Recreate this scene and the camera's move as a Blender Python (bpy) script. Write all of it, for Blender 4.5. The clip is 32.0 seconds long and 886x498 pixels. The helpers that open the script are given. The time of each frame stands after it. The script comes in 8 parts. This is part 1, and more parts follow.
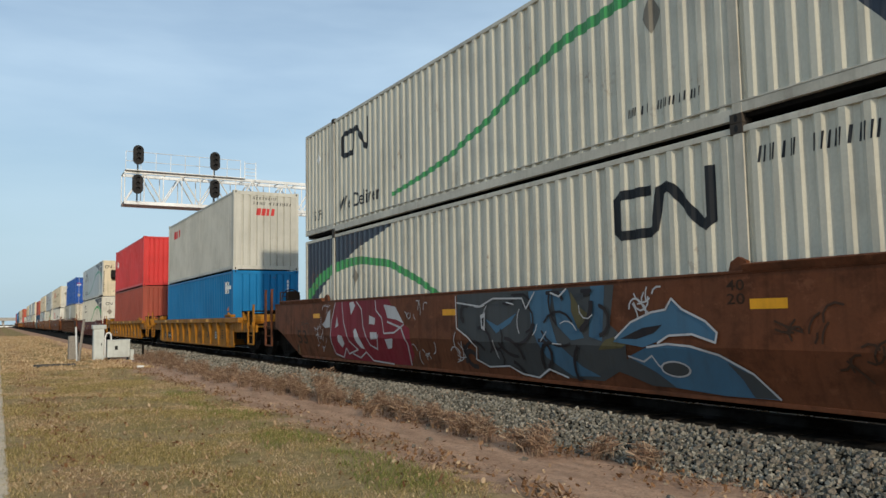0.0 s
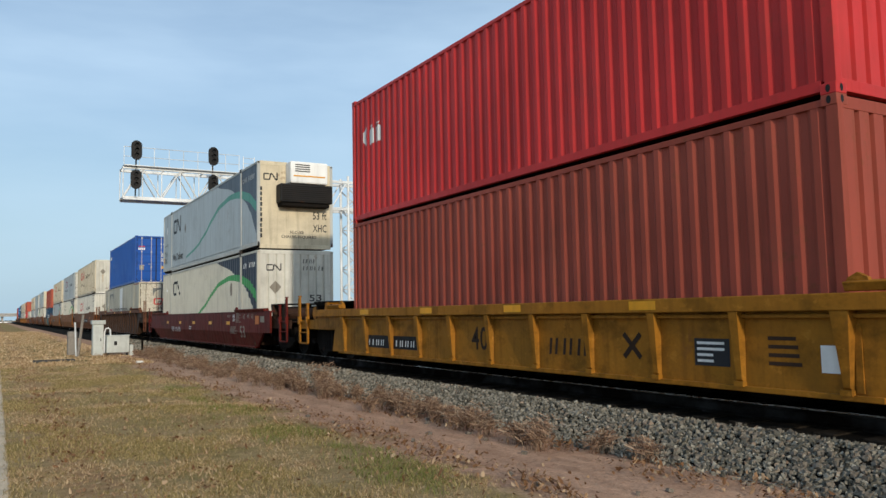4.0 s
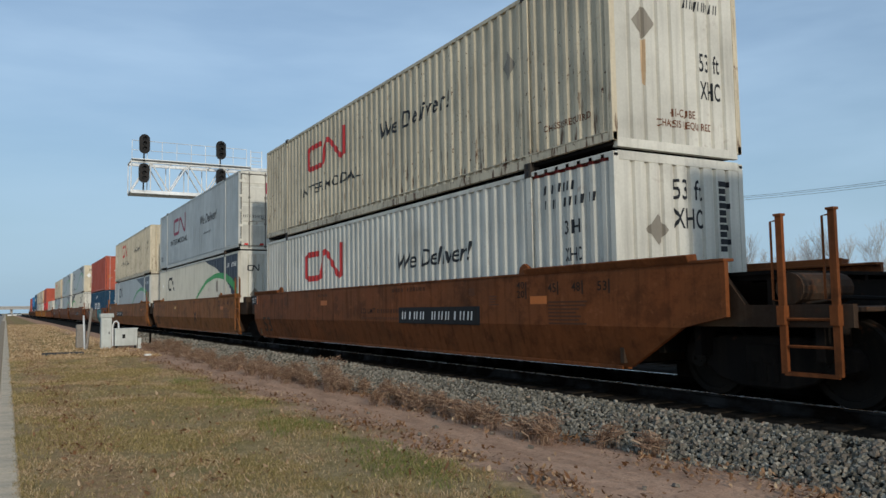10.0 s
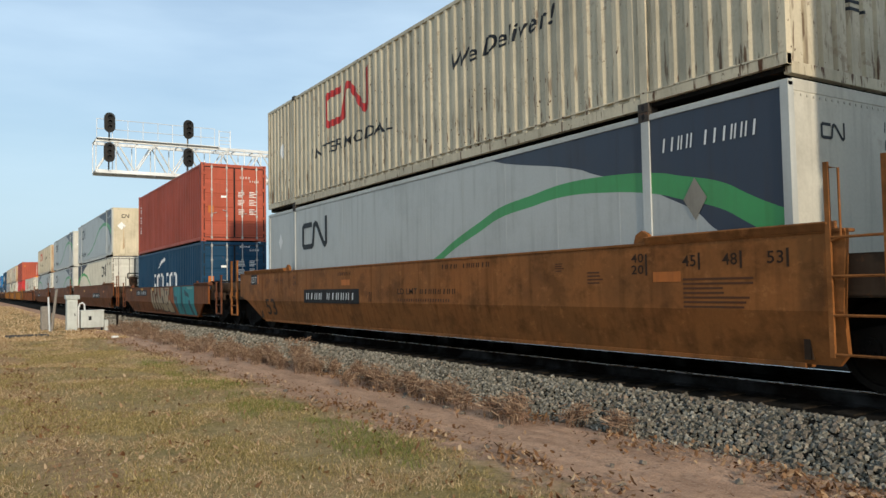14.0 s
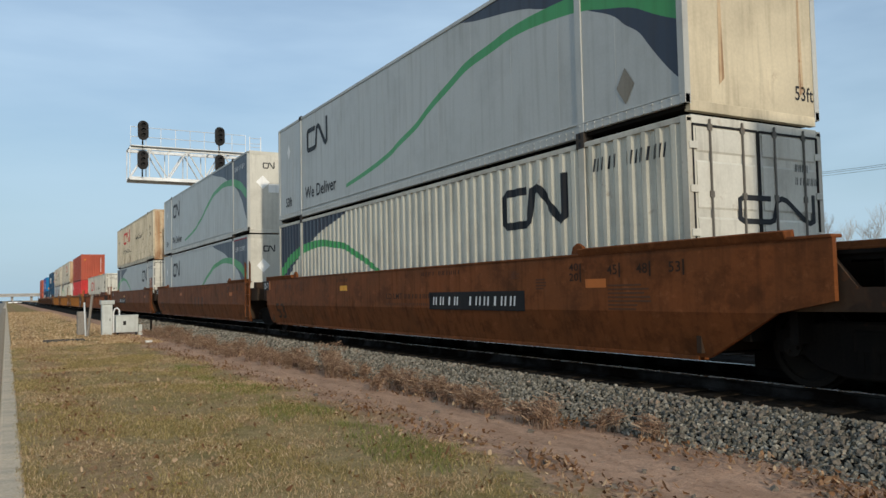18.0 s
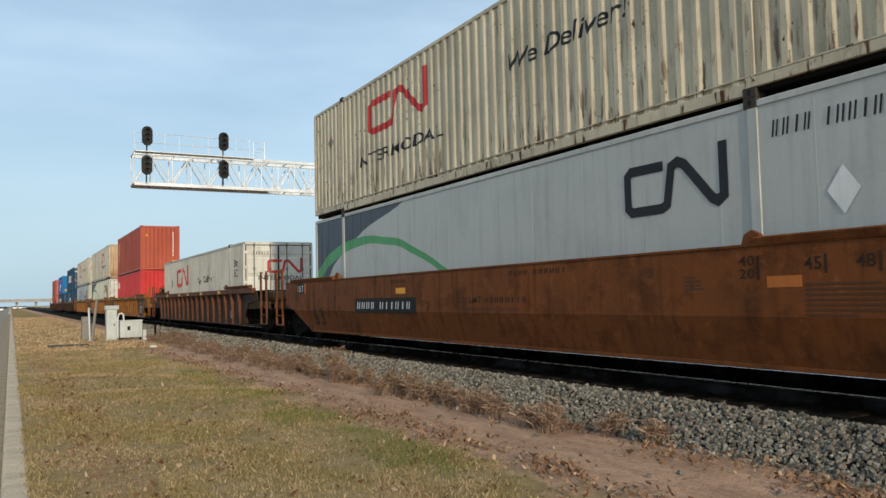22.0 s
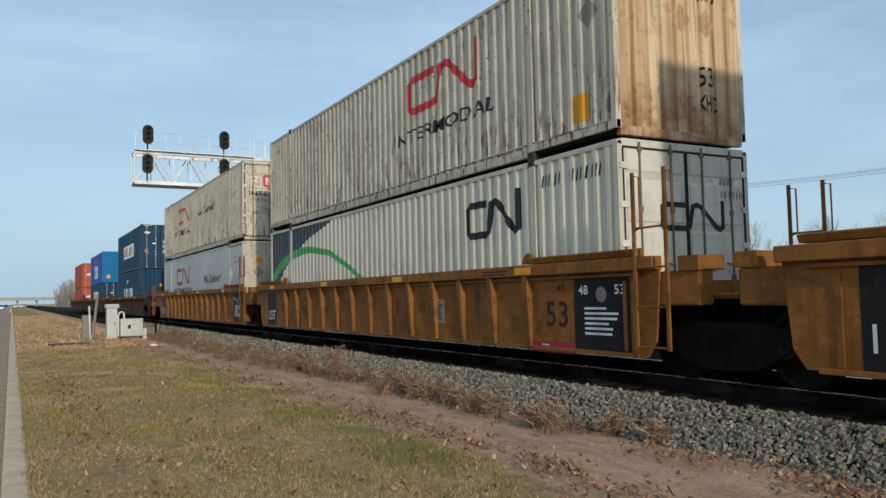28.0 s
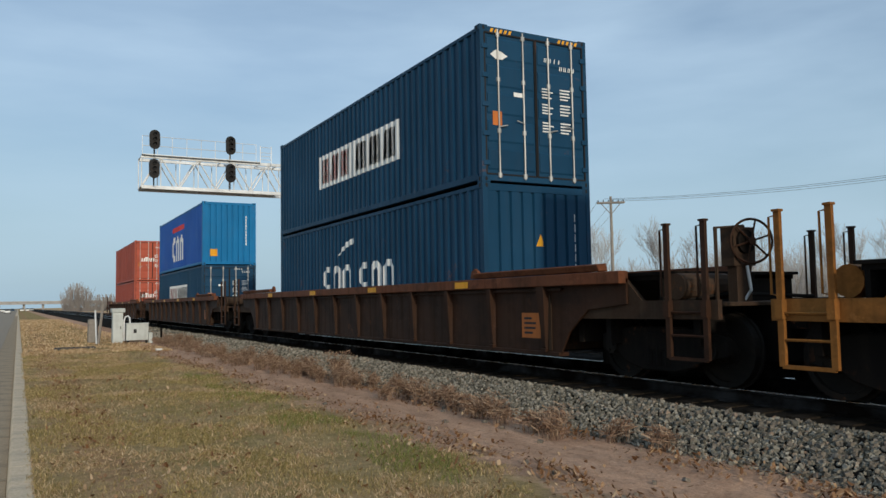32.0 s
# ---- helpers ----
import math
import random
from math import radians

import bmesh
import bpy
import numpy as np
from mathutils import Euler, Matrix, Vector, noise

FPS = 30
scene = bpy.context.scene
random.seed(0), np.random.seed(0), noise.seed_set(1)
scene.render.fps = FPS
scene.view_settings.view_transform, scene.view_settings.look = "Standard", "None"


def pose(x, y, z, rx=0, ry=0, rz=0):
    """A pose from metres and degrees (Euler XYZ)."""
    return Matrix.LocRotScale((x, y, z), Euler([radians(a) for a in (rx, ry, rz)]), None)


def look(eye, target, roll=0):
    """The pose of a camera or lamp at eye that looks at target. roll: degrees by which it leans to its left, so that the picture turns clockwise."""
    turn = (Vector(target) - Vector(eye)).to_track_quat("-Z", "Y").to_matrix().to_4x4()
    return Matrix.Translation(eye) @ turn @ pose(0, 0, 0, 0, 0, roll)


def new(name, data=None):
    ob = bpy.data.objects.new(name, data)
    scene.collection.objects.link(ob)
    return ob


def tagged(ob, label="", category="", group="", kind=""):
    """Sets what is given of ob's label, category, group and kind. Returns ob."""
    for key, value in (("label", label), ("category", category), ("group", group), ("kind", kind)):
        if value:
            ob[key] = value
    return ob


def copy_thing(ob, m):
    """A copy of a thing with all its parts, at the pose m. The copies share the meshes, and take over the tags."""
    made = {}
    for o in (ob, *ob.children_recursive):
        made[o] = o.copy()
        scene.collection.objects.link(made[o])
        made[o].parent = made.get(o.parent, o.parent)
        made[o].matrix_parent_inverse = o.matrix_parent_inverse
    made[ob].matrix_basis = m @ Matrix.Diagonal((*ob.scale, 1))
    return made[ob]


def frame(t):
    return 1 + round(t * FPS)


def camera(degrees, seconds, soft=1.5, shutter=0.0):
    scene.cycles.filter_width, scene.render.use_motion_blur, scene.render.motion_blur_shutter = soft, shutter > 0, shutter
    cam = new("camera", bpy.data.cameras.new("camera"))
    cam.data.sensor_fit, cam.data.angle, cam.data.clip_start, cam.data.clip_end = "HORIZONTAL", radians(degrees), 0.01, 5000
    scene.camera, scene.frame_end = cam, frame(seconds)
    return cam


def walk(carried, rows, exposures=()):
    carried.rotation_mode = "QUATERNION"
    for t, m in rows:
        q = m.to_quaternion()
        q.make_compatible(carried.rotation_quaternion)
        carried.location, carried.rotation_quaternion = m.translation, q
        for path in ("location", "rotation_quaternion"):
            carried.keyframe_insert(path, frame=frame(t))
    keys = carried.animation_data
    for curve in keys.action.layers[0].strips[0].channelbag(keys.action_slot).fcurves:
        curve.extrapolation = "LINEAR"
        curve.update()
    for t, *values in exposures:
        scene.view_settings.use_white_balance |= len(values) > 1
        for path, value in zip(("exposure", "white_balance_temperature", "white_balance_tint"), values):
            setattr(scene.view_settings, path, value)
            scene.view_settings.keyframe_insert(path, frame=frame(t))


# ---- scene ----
cam = camera(59.56, 32.0, soft=1.5)
EYE = Vector((0, 0, 1.6))
PATH = (
    (0, -29.90, 5.05, -0.94), (0.5, -30.04, 4.87, -0.97), (1, -29.88, 4.57, -1.03), (1.5, -30.02, 4.57, -0.99), (2, -29.92, 4.75, -0.90), (2.5,
    -29.97, 4.69, -1.09), (4.5, -29.97, 4.59, -1.10), (5, -29.81, 4.39, -1.22), (5.5, -29.57, 4.23, -1.01), (6, -29.84, 4.31, -0.62), (6.5, -29.74,
    4.57, -0.64), (7, -29.50, 4.66, -0.70), (7.5, -29.55, 4.45, -0.82), (8, -29.86, 4.46, -0.80), (8.5, -29.77, 4.56, -0.75), (9, -29.56, 4.39,
    -0.80), (9.5, -29.78, 4.34, -0.90), (10, -29.45, 4.23, -0.92), (10.5, -29.45, 4.20, -0.82), (11, -29.30, 4.31, -0.55), (11.5, -28.43, 5.55,
    -0.30), (12, -31.60, 3.85, -0.43), (12.5, -32.78, 3.35, -1.28), (13, -32.35, 2.48, -1.53), (13.5, -31.81, 2.61, -0.88), (14, -31.58, 2.79, -1.01),
    (14.5, -31.63, 3.08, -1.10), (16.5, -29.96, 3.41, -1.33), (17, -29.96, 3.39, -1.25), (17.5, -29.69, 3.32, -1.16), (18, -29.44, 3.15, -1.19),
    (18.5, -29.27, 3.18, -1.11), (19, -29.31, 3.29, -1.13), (19.5, -29.34, 3.37, -1.22), (20, -29.28, 3.42, -1.29), (20.5, -29.37, 3.32, -1.34), (21,
    -29.38, 3.21, -1.26), (21.5, -29.34, 3.26, -1.33), (22, -29.18, 3.48, -1.33), (22.5, -29.27, 3.36, -1.19), (23, -29.31, 3.18, -1.24), (23.5,
    -29.18, 3.23, -1.14), (24, -28.87, 3.24, -1.25), (24.5, -29.15, 3.06, -1.21), (26.5, -29.22, 3.22, -1.14), (27, -29.16, 3.48, -1.10), (27.5,
    -29.35, 3.26, -1.16), (28, -29.14, 3.43, -1.20), (28.5, -28.90, 3.40, -1.40), (29, -29.17, 3.29, -1.30), (29.5, -29.04, 3.26, -1.40), (30, -28.98,
    3.50, -1.27), (30.5, -28.88, 3.62, -1.35), (31, -28.84, 3.58, -1.38), (31.5, -28.89, 3.69, -1.20), (32, -28.75, 3.84, -0.99),
)


def aim(yaw, pitch, roll):
    a, b = radians(yaw), radians(pitch)
    ahead = Vector((-math.sin(a) * math.cos(b), math.cos(a) * math.cos(b), math.sin(b)))
    return look(EYE, EYE + ahead, roll)


# the filming camera corrects its exposure and white balance as the light and the train change
EXPOSURE = (
    (0, -0.16, 6780, 10), (1, -0.09, 6780, 10), (2, -0.38, 6500, 10), (5, -0.05, 6540, 10), (6, -0.10, 6960, 10), (7, -0.06, 6580, 10), (8, -0.28,
    6750, 10), (9, -0.03, 6620, 10), (10, -0.42, 6180, 10), (11, 0.00, 6380, 10), (12, -0.17, 6440, 10), (13, 0.08, 6900, 10), (14, 0.03, 6820, 10),
    (17, 0.08, 6820, 10), (18, -0.24, 6540, 10), (19, 0.00, 7020, 10), (20, -0.05, 7020, 10), (21, 0.00, 7000, 10), (22, -0.05, 6800, 10), (23, -0.15,
    6720, 10), (24, -0.50, 6300, 10), (27, 0.10, 6820, 10), (28, -0.20, 6460, 10), (29, -0.03, 6540, 10), (30, -0.03, 6700, 10), (31, -0.03, 6760,
    10), (32, -0.35, 6540, 10))
walk(cam, [(t, aim(a, b, c)) for t, a, b, c in PATH], exposures=EXPOSURE)

# ---- light ----
SUN_EL, SUN_AZ = 17.5, 188.0
world = bpy.data.worlds.new("world")
scene.world = world
world.use_nodes = True


def build_sky():
    nt = world.node_tree
    nt.nodes.clear()
    out = nt.nodes.new("ShaderNodeOutputWorld")
    bg = nt.nodes.new("ShaderNodeBackground")
    sky = nt.nodes.new("ShaderNodeTexSky")
    sky.sky_type, sky.sun_disc = "NISHITA", False
    sky.sun_elevation, sky.sun_rotation = radians(SUN_EL), radians(SUN_AZ)
    sky.dust_density, sky.ozone_density, sky.air_density = 1.8, 2.0, 1.0
    co = nt.nodes.new("ShaderNodeTexCoord")
    mp = nt.nodes.new("ShaderNodeMapping")
    mp.inputs["Scale"].default_value = (1.0, 1.2, 4.5)
    mp.inputs["Rotation"].default_value = (0, radians(-9), radians(20))
    no = nt.nodes.new("ShaderNodeTexNoise")
    no.inputs["Scale"].default_value, no.inputs["Detail"].default_value = 1.9, 5
    no.inputs["Roughness"].default_value = 0.5
    ramp = nt.nodes.new("ShaderNodeValToRGB")
    ramp.color_ramp.elements[0].position, ramp.color_ramp.elements[1].position = 0.33, 0.74
    ramp.color_ramp.elements[0].color = (0.24, 0.24, 0.24, 1)
    ramp.color_ramp.elements[1].color = (0.76, 0.76, 0.76, 1)
    mix = nt.nodes.new("ShaderNodeMix")
    mix.data_type = "RGBA"
    mix.inputs[7].default_value = (7.25, 9.6, 11.8, 1)
    lk = nt.links.new
    lk(co.outputs["Generated"], mp.inputs["Vector"])
    lk(mp.outputs["Vector"], no.inputs["Vector"])
    lk(no.outputs["Fac"], ramp.inputs["Fac"])
    # thin pale haze towards the horizon
    spz = nt.nodes.new("ShaderNodeSeparateXYZ")
    low = nt.nodes.new("ShaderNodeMapRange")
    low.inputs[1].default_value, low.inputs[2].default_value = 0.0, 0.30
    low.inputs[3].default_value, low.inputs[4].default_value = 0.80, 0.0
    lk(co.outputs["Generated"], spz.inputs[0])
    lk(spz.outputs[2], low.inputs[0])
    lk(ramp.outputs["Color"], mix.inputs[0])
    haze = nt.nodes.new("ShaderNodeMix")
    haze.data_type = "RGBA"
    haze.inputs[7].default_value = (4.95, 7.05, 8.6, 1)
    lk(low.outputs[0], haze.inputs[0])
    lk(mix.outputs[2], haze.inputs[6])
    gain = nt.nodes.new("ShaderNodeVectorMath")
    gain.operation = "MULTIPLY"
    gain.inputs[1].default_value = (1.19, 1.31, 1.39)
    lk(sky.outputs["Color"], gain.inputs[0])
    lk(gain.outputs[0], mix.inputs[6])
    lk(haze.outputs[2], bg.inputs["Color"])
    bg.inputs["Strength"].default_value = 0.10
    lk(bg.outputs["Background"], out.inputs["Surface"])


build_sky()
sun = new("sun", bpy.data.lights.new("sun", "SUN"))
sun.data.energy, sun.data.angle, sun.data.color = 2.9, radians(1.6), (1.0, 0.89, 0.72)
sa, se = radians(SUN_AZ), radians(SUN_EL)
TO_SUN = Vector((math.sin(sa) * math.cos(se), math.cos(sa) * math.cos(se), math.sin(se)))
sun.matrix_world = look(TO_SUN * 50, (0, 0, 0))

# ---- plan ----
DC = 8.469      # the near track's middle line
RAIL = 0.47     # top of rail
FLOOR = 0.83    # floor of the wells
TRAVEL = ((0, 0.00), (2, 21.52), (4, 42.94), (6, 64.28), (8, 85.60), (10, 106.85), (12, 128.01), (14, 149.16), (16, 170.22), (18, 191.29), (20, 212.40), (22, 233.53), (24, 254.55), (26, 275.35), (28, 296.16), (30, 316.92), (32, 337.63))


# ---- small helpers ----
def part(name, bm, mat, parent=None, label="", smooth=False):
    """One mesh object from a bmesh (or a ready mesh), under parent."""
    if isinstance(bm, bmesh.types.BMesh):
        me = bpy.data.meshes.new(name)
        bm.to_mesh(me)
        bm.free()
        if mat is not None:
            for m in (mat if isinstance(mat, (list, tuple)) else (mat,)):
                me.materials.append(m)
        if smooth:
            for p in me.polygons:
                p.use_smooth = True
    else:
        me = bm
    ob = new(name, me)
    if parent is not None:
        ob.parent = parent
    if label:
        tagged(ob, label)
    return ob


def empty(name):
    ob = new(name)
    ob.empty_display_size = 0.3
    return ob


def bx(bm, x0, x1, y0, y1, z0, z1, taper=0.0):
    v = [bm.verts.new(p) for p in ((x0, y0, z0), (x1, y0, z0), (x1, y1, z0), (x0, y1, z0),
                                   (x0 + taper, y0 + taper, z1), (x1 - taper, y0 + taper, z1),
                                   (x1 - taper, y1 - taper, z1), (x0 + taper, y1 - taper, z1))]
    for f in ((3, 2, 1, 0), (4, 5, 6, 7), (0, 1, 5, 4), (1, 2, 6, 5), (2, 3, 7, 6), (3, 0, 4, 7)):
        bm.faces.new([v[i] for i in f])
    return bm


def box(x0, x1, y0, y1, z0, z1, bevel=0.0):
    bm = bmesh.new()
    bx(bm, x0, x1, y0, y1, z0, z1)
    if bevel:
        bmesh.ops.bevel(bm, geom=bm.edges[:], offset=bevel, segments=2, affect="EDGES", profile=0.5)
    return bm


def prism(bm, pts, axis, lo, hi):
    """A polygon in the two axes other than axis, in x, y, z order, pushed from lo to hi."""
    def at(p, h):
        q = list(p)
        q.insert(axis, h)
        return q
    a = [bm.verts.new(at(p, lo)) for p in pts]
    b = [bm.verts.new(at(p, hi)) for p in pts]
    n = len(pts)
    fs = [bm.faces.new(a), bm.faces.new(b[::-1])]
    fs += [bm.faces.new((a[i], b[i], b[(i + 1) % n], a[(i + 1) % n])) for i in range(n)]
    bmesh.ops.recalc_face_normals(bm, faces=fs)
    return bm


def rod(bm, p, q, r, n=8, r2=None):
    p, q = Vector(p), Vector(q)
    d = (q - p).normalized()
    a = d.orthogonal().normalized()
    b = d.cross(a)
    r2 = r if r2 is None else r2
    va = [bm.verts.new(p + r * (math.cos(t) * a + math.sin(t) * b)) for t in (2 * math.pi * i / n for i in range(n))]
    vb = [bm.verts.new(q + r2 * (math.cos(t) * a + math.sin(t) * b)) for t in (2 * math.pi * i / n for i in range(n))]
    for i in range(n):
        bm.faces.new((va[i], va[(i + 1) % n], vb[(i + 1) % n], vb[i]))
    bm.faces.new(va[::-1])
    bm.faces.new(vb)
    return bm


def path_rod(pts, r, n=6):
    """One bent round bar through the points."""
    bm = bmesh.new()
    pts = [Vector(p) for p in pts]
    rings = []
    for i, p in enumerate(pts):
        d = (pts[min(i + 1, len(pts) - 1)] - pts[max(i - 1, 0)]).normalized()
        a = d.cross(Vector((0.31, 0.52, 0.79))).normalized()
        b = d.cross(a)
        rings.append([bm.verts.new(p + r * (math.cos(2 * math.pi * k / n) * a + math.sin(2 * math.pi * k / n) * b)) for k in range(n)])
    for u, v in zip(rings, rings[1:]):
        for k in range(n):
            bm.faces.new((u[k], u[(k + 1) % n], v[(k + 1) % n], v[k]))
    bm.faces.new(rings[0][::-1])
    bm.faces.new(rings[-1])
    return bm


def raw(name, verts, faces, mat, parent=None):
    me = bpy.data.meshes.new(name)
    me.from_pydata(verts, [], faces)
    me.materials.append(mat)
    me.update()
    return part(name, me, None, parent)


def mesh_of(bm, name, mat):
    me = bpy.data.meshes.new(name)
    bm.to_mesh(me)
    bm.free()
    me.materials.append(mat)
    return me


# ---- materials ----
def shader(name, rough=0.6, metal=0.0):
    m = bpy.data.materials.new(name)
    m.use_nodes = True
    nt = m.node_tree
    b = nt.nodes["Principled BSDF"]
    b.inputs["Roughness"].default_value, b.inputs["Metallic"].default_value = rough, metal
    return m, nt, b


def rgb(c):
    return (*c, 1) if len(c) == 3 else c


def coords(nt, scale=(1, 1, 1), kind="Object"):
    co = nt.nodes.new("ShaderNodeTexCoord")
    mp = nt.nodes.new("ShaderNodeMapping")
    mp.inputs["Scale"].default_value = scale
    nt.links.new(co.outputs[kind], mp.inputs["Vector"])
    return mp.outputs["Vector"]


def noise_fac(nt, vec, scale, detail=4, lo=0.4, hi=0.6, rough=0.55):
    n = nt.nodes.new("ShaderNodeTexNoise")
    n.inputs["Scale"].default_value, n.inputs["Detail"].default_value = scale, detail
    n.inputs["Roughness"].default_value = rough
    nt.links.new(vec, n.inputs["Vector"])
    r = nt.nodes.new("ShaderNodeMapRange")
    r.inputs[1].default_value, r.inputs[2].default_value = lo, hi
    nt.links.new(n.outputs["Fac"], r.inputs[0])
    return r.outputs[0]


def maths(nt, op, a, b=None, clamp=False):
    n = nt.nodes.new("ShaderNodeMath")
    n.operation, n.use_clamp = op, clamp
    for i, v in enumerate((a, b)):
        if v is None:
            continue
        if isinstance(v, (int, float)):
            n.inputs[i].default_value = v
        else:
            nt.links.new(v, n.inputs[i])
    return n.outputs[0]


def blend(nt, fac, a, b, mode="MIX"):
    n = nt.nodes.new("ShaderNodeMix")
    n.data_type, n.blend_type = "RGBA", mode
    for i, v in ((0, fac), (6, a), (7, b)):
        if isinstance(v, (int, float)):
            n.inputs[i].default_value = v
        elif isinstance(v, (tuple, list)):
            n.inputs[i].default_value = rgb(v)
        else:
            nt.links.new(v, n.inputs[i])
    return n.outputs[2]


def bump(nt, bsdf, height, strength=0.3, dist=0.01):
    n = nt.nodes.new("ShaderNodeBump")
    n.inputs["Strength"].default_value, n.inputs["Distance"].default_value = strength, dist
    nt.links.new(height, n.inputs["Height"])
    nt.links.new(n.outputs["Normal"], bsdf.inputs["Normal"])


def worn(nt, b, col, dirt, rust, dirt_col=(0.075, 0.055, 0.038), rust_col=(0.17, 0.065, 0.025), chips=False, streaks=False):
    """Fading, streaks of dirt that run down, and spots of rust over a paint colour."""
    v = coords(nt)
    shift = nt.nodes.new("ShaderNodeVectorMath")
    shift.operation = "ADD"
    info = nt.nodes.new("ShaderNodeObjectInfo")
    cx = nt.nodes.new("ShaderNodeCombineXYZ")
    r = maths(nt, "MULTIPLY", info.outputs["Random"], 37.0)
    for i in range(3):
        nt.links.new(r, cx.inputs[i])
    nt.links.new(v, shift.inputs[0])
    nt.links.new(cx.outputs[0], shift.inputs[1])
    v = shift.outputs[0]
    fade = noise_fac(nt, v, 0.55, 3, 0.3, 0.7)
    pale = tuple(min(1, c * 1.16 + 0.004) for c in col[:3]) if isinstance(col, tuple) else None
    if pale:
        c = blend(nt, fade, tuple(x * 0.86 for x in col[:3]), pale)
    else:
        c = blend(nt, maths(nt, "MULTIPLY", fade, 0.25), col, (0.75, 0.75, 0.72), "MULTIPLY")
    mp = nt.nodes.new("ShaderNodeMapping")
    mp.inputs["Scale"].default_value = (5.0, 5.0, 0.35)
    nt.links.new(v, mp.inputs["Vector"])
    st = noise_fac(nt, mp.outputs["Vector"], 1.6, 5, 0.5, 0.78)
    c = blend(nt, maths(nt, "MULTIPLY", st, dirt), c, dirt_col)
    soot = noise_fac(nt, v, 0.9, 5, 0.50, 0.74, 0.65)
    c = blend(nt, maths(nt, "MULTIPLY", soot, dirt * 0.9), c, dirt_col)
    fine = noise_fac(nt, v, 26, 3, 0.35, 0.7)
    c = blend(nt, maths(nt, "MULTIPLY", fine, dirt * 0.3), c, dirt_col)
    if rust > 0:
        big = noise_fac(nt, v, 1.1, 4, 0.62 - 0.22 * rust, 0.75)
        sp = noise_fac(nt, v, 9, 5, 0.56, 0.62)
        mp2 = nt.nodes.new("ShaderNodeMapping")
        mp2.inputs["Scale"].default_value = (7.0, 7.0, 0.6)
        nt.links.new(v, mp2.inputs["Vector"])
        run = noise_fac(nt, mp2.outputs["Vector"], 1.4, 4, 0.56, 0.68)
        spots = maths(nt, "MAXIMUM", sp, maths(nt, "MULTIPLY", run, 0.7))
        c = blend(nt, maths(nt, "MULTIPLY", maths(nt, "MULTIPLY", spots, big), min(1, 0.55 + rust * 0.4)), c, rust_col)
    if streaks:
        # long soft runs of rust from the top down, and a rusted foot
        mp6 = nt.nodes.new("ShaderNodeMapping")
        mp6.inputs["Scale"].default_value = (4.6, 4.6, 0.16)
        nt.links.new(v, mp6.inputs["Vector"])
        long = noise_fac(nt, mp6.outputs["Vector"], 1.3, 4, 0.42, 0.66)
        c = blend(nt, maths(nt, "MULTIPLY", long, 0.62), c, (0.33, 0.155, 0.062))
        thin = noise_fac(nt, mp6.outputs["Vector"], 3.4, 3, 0.56, 0.68)
        c = blend(nt, maths(nt, "MULTIPLY", thin, 0.6), c, (0.17, 0.075, 0.032))
        spf = nt.nodes.new("ShaderNodeSeparateXYZ")
        nt.links.new(coords(nt), spf.inputs[0])
        low = nt.nodes.new("ShaderNodeMapRange")
        low.inputs[1].default_value, low.inputs[2].default_value = 0.1, 0.9
        low.inputs[3].default_value, low.inputs[4].default_value = 0.9, 0.0
        nt.links.new(spf.outputs[2], low.inputs[0])
        c = blend(nt, maths(nt, "MULTIPLY", low.outputs[0], noise_fac(nt, v, 3.0, 5, 0.35, 0.6)), c, (0.20, 0.085, 0.035))
    if chips:
        # chips of bare rust, and short runs below them
        mp3 = nt.nodes.new("ShaderNodeMapping")
        mp3.inputs["Scale"].default_value = (1.0, 1.0, 0.6)
        nt.links.new(v, mp3.inputs["Vector"])
        area = noise_fac(nt, v, 0.8, 3, 0.50 - 0.12 * rust, 0.56)
        chip = noise_fac(nt, mp3.outputs["Vector"], 17, 3, 0.665 - 0.03 * rust, 0.685 - 0.03 * rust)
        c = blend(nt, maths(nt, "MULTIPLY", chip, area), c, (0.075, 0.030, 0.016))
        mp4 = nt.nodes.new("ShaderNodeMapping")
        mp4.inputs["Scale"].default_value = (10.0, 10.0, 0.9)
        nt.links.new(v, mp4.inputs["Vector"])
        run = noise_fac(nt, mp4.outputs["Vector"], 1.5, 3, 0.60 - 0.03 * rust, 0.72)
        spz = nt.nodes.new("ShaderNodeSeparateXYZ")
        nt.links.new(coords(nt), spz.inputs[0])
        foot = nt.nodes.new("ShaderNodeMapRange")
        foot.inputs[1].default_value, foot.inputs[2].default_value = 0.15, 1.3
        foot.inputs[3].default_value, foot.inputs[4].default_value = 1.0, 0.12
        nt.links.new(spz.outputs[2], foot.inputs[0])
        mp5 = nt.nodes.new("ShaderNodeMapping")
        mp5.inputs["Scale"].default_value = (9.0, 9.0, 1.3)
        nt.links.new(v, mp5.inputs["Vector"])
        rot = noise_fac(nt, mp5.outputs["Vector"], 1.3, 4, 0.60 - 0.07 * rust, 0.66 - 0.07 * rust)
        c = blend(nt, maths(nt, "MULTIPLY", rot, foot.outputs[0]), c, (0.095, 0.040, 0.020))
        c = blend(nt, maths(nt, "MULTIPLY", maths(nt, "MULTIPLY", run, area), 0.40 + 0.55 * rust), c, (0.13, 0.058, 0.028))
    nt.links.new(c, b.inputs["Base Color"])
    rr = nt.nodes.new("ShaderNodeMapRange")
    base = b.inputs["Roughness"].default_value
    rr.inputs[3].default_value, rr.inputs[4].default_value = base, min(1, base + 0.3)
    nt.links.new(st, rr.inputs[0])
    nt.links.new(rr.outputs[0], b.inputs["Roughness"])
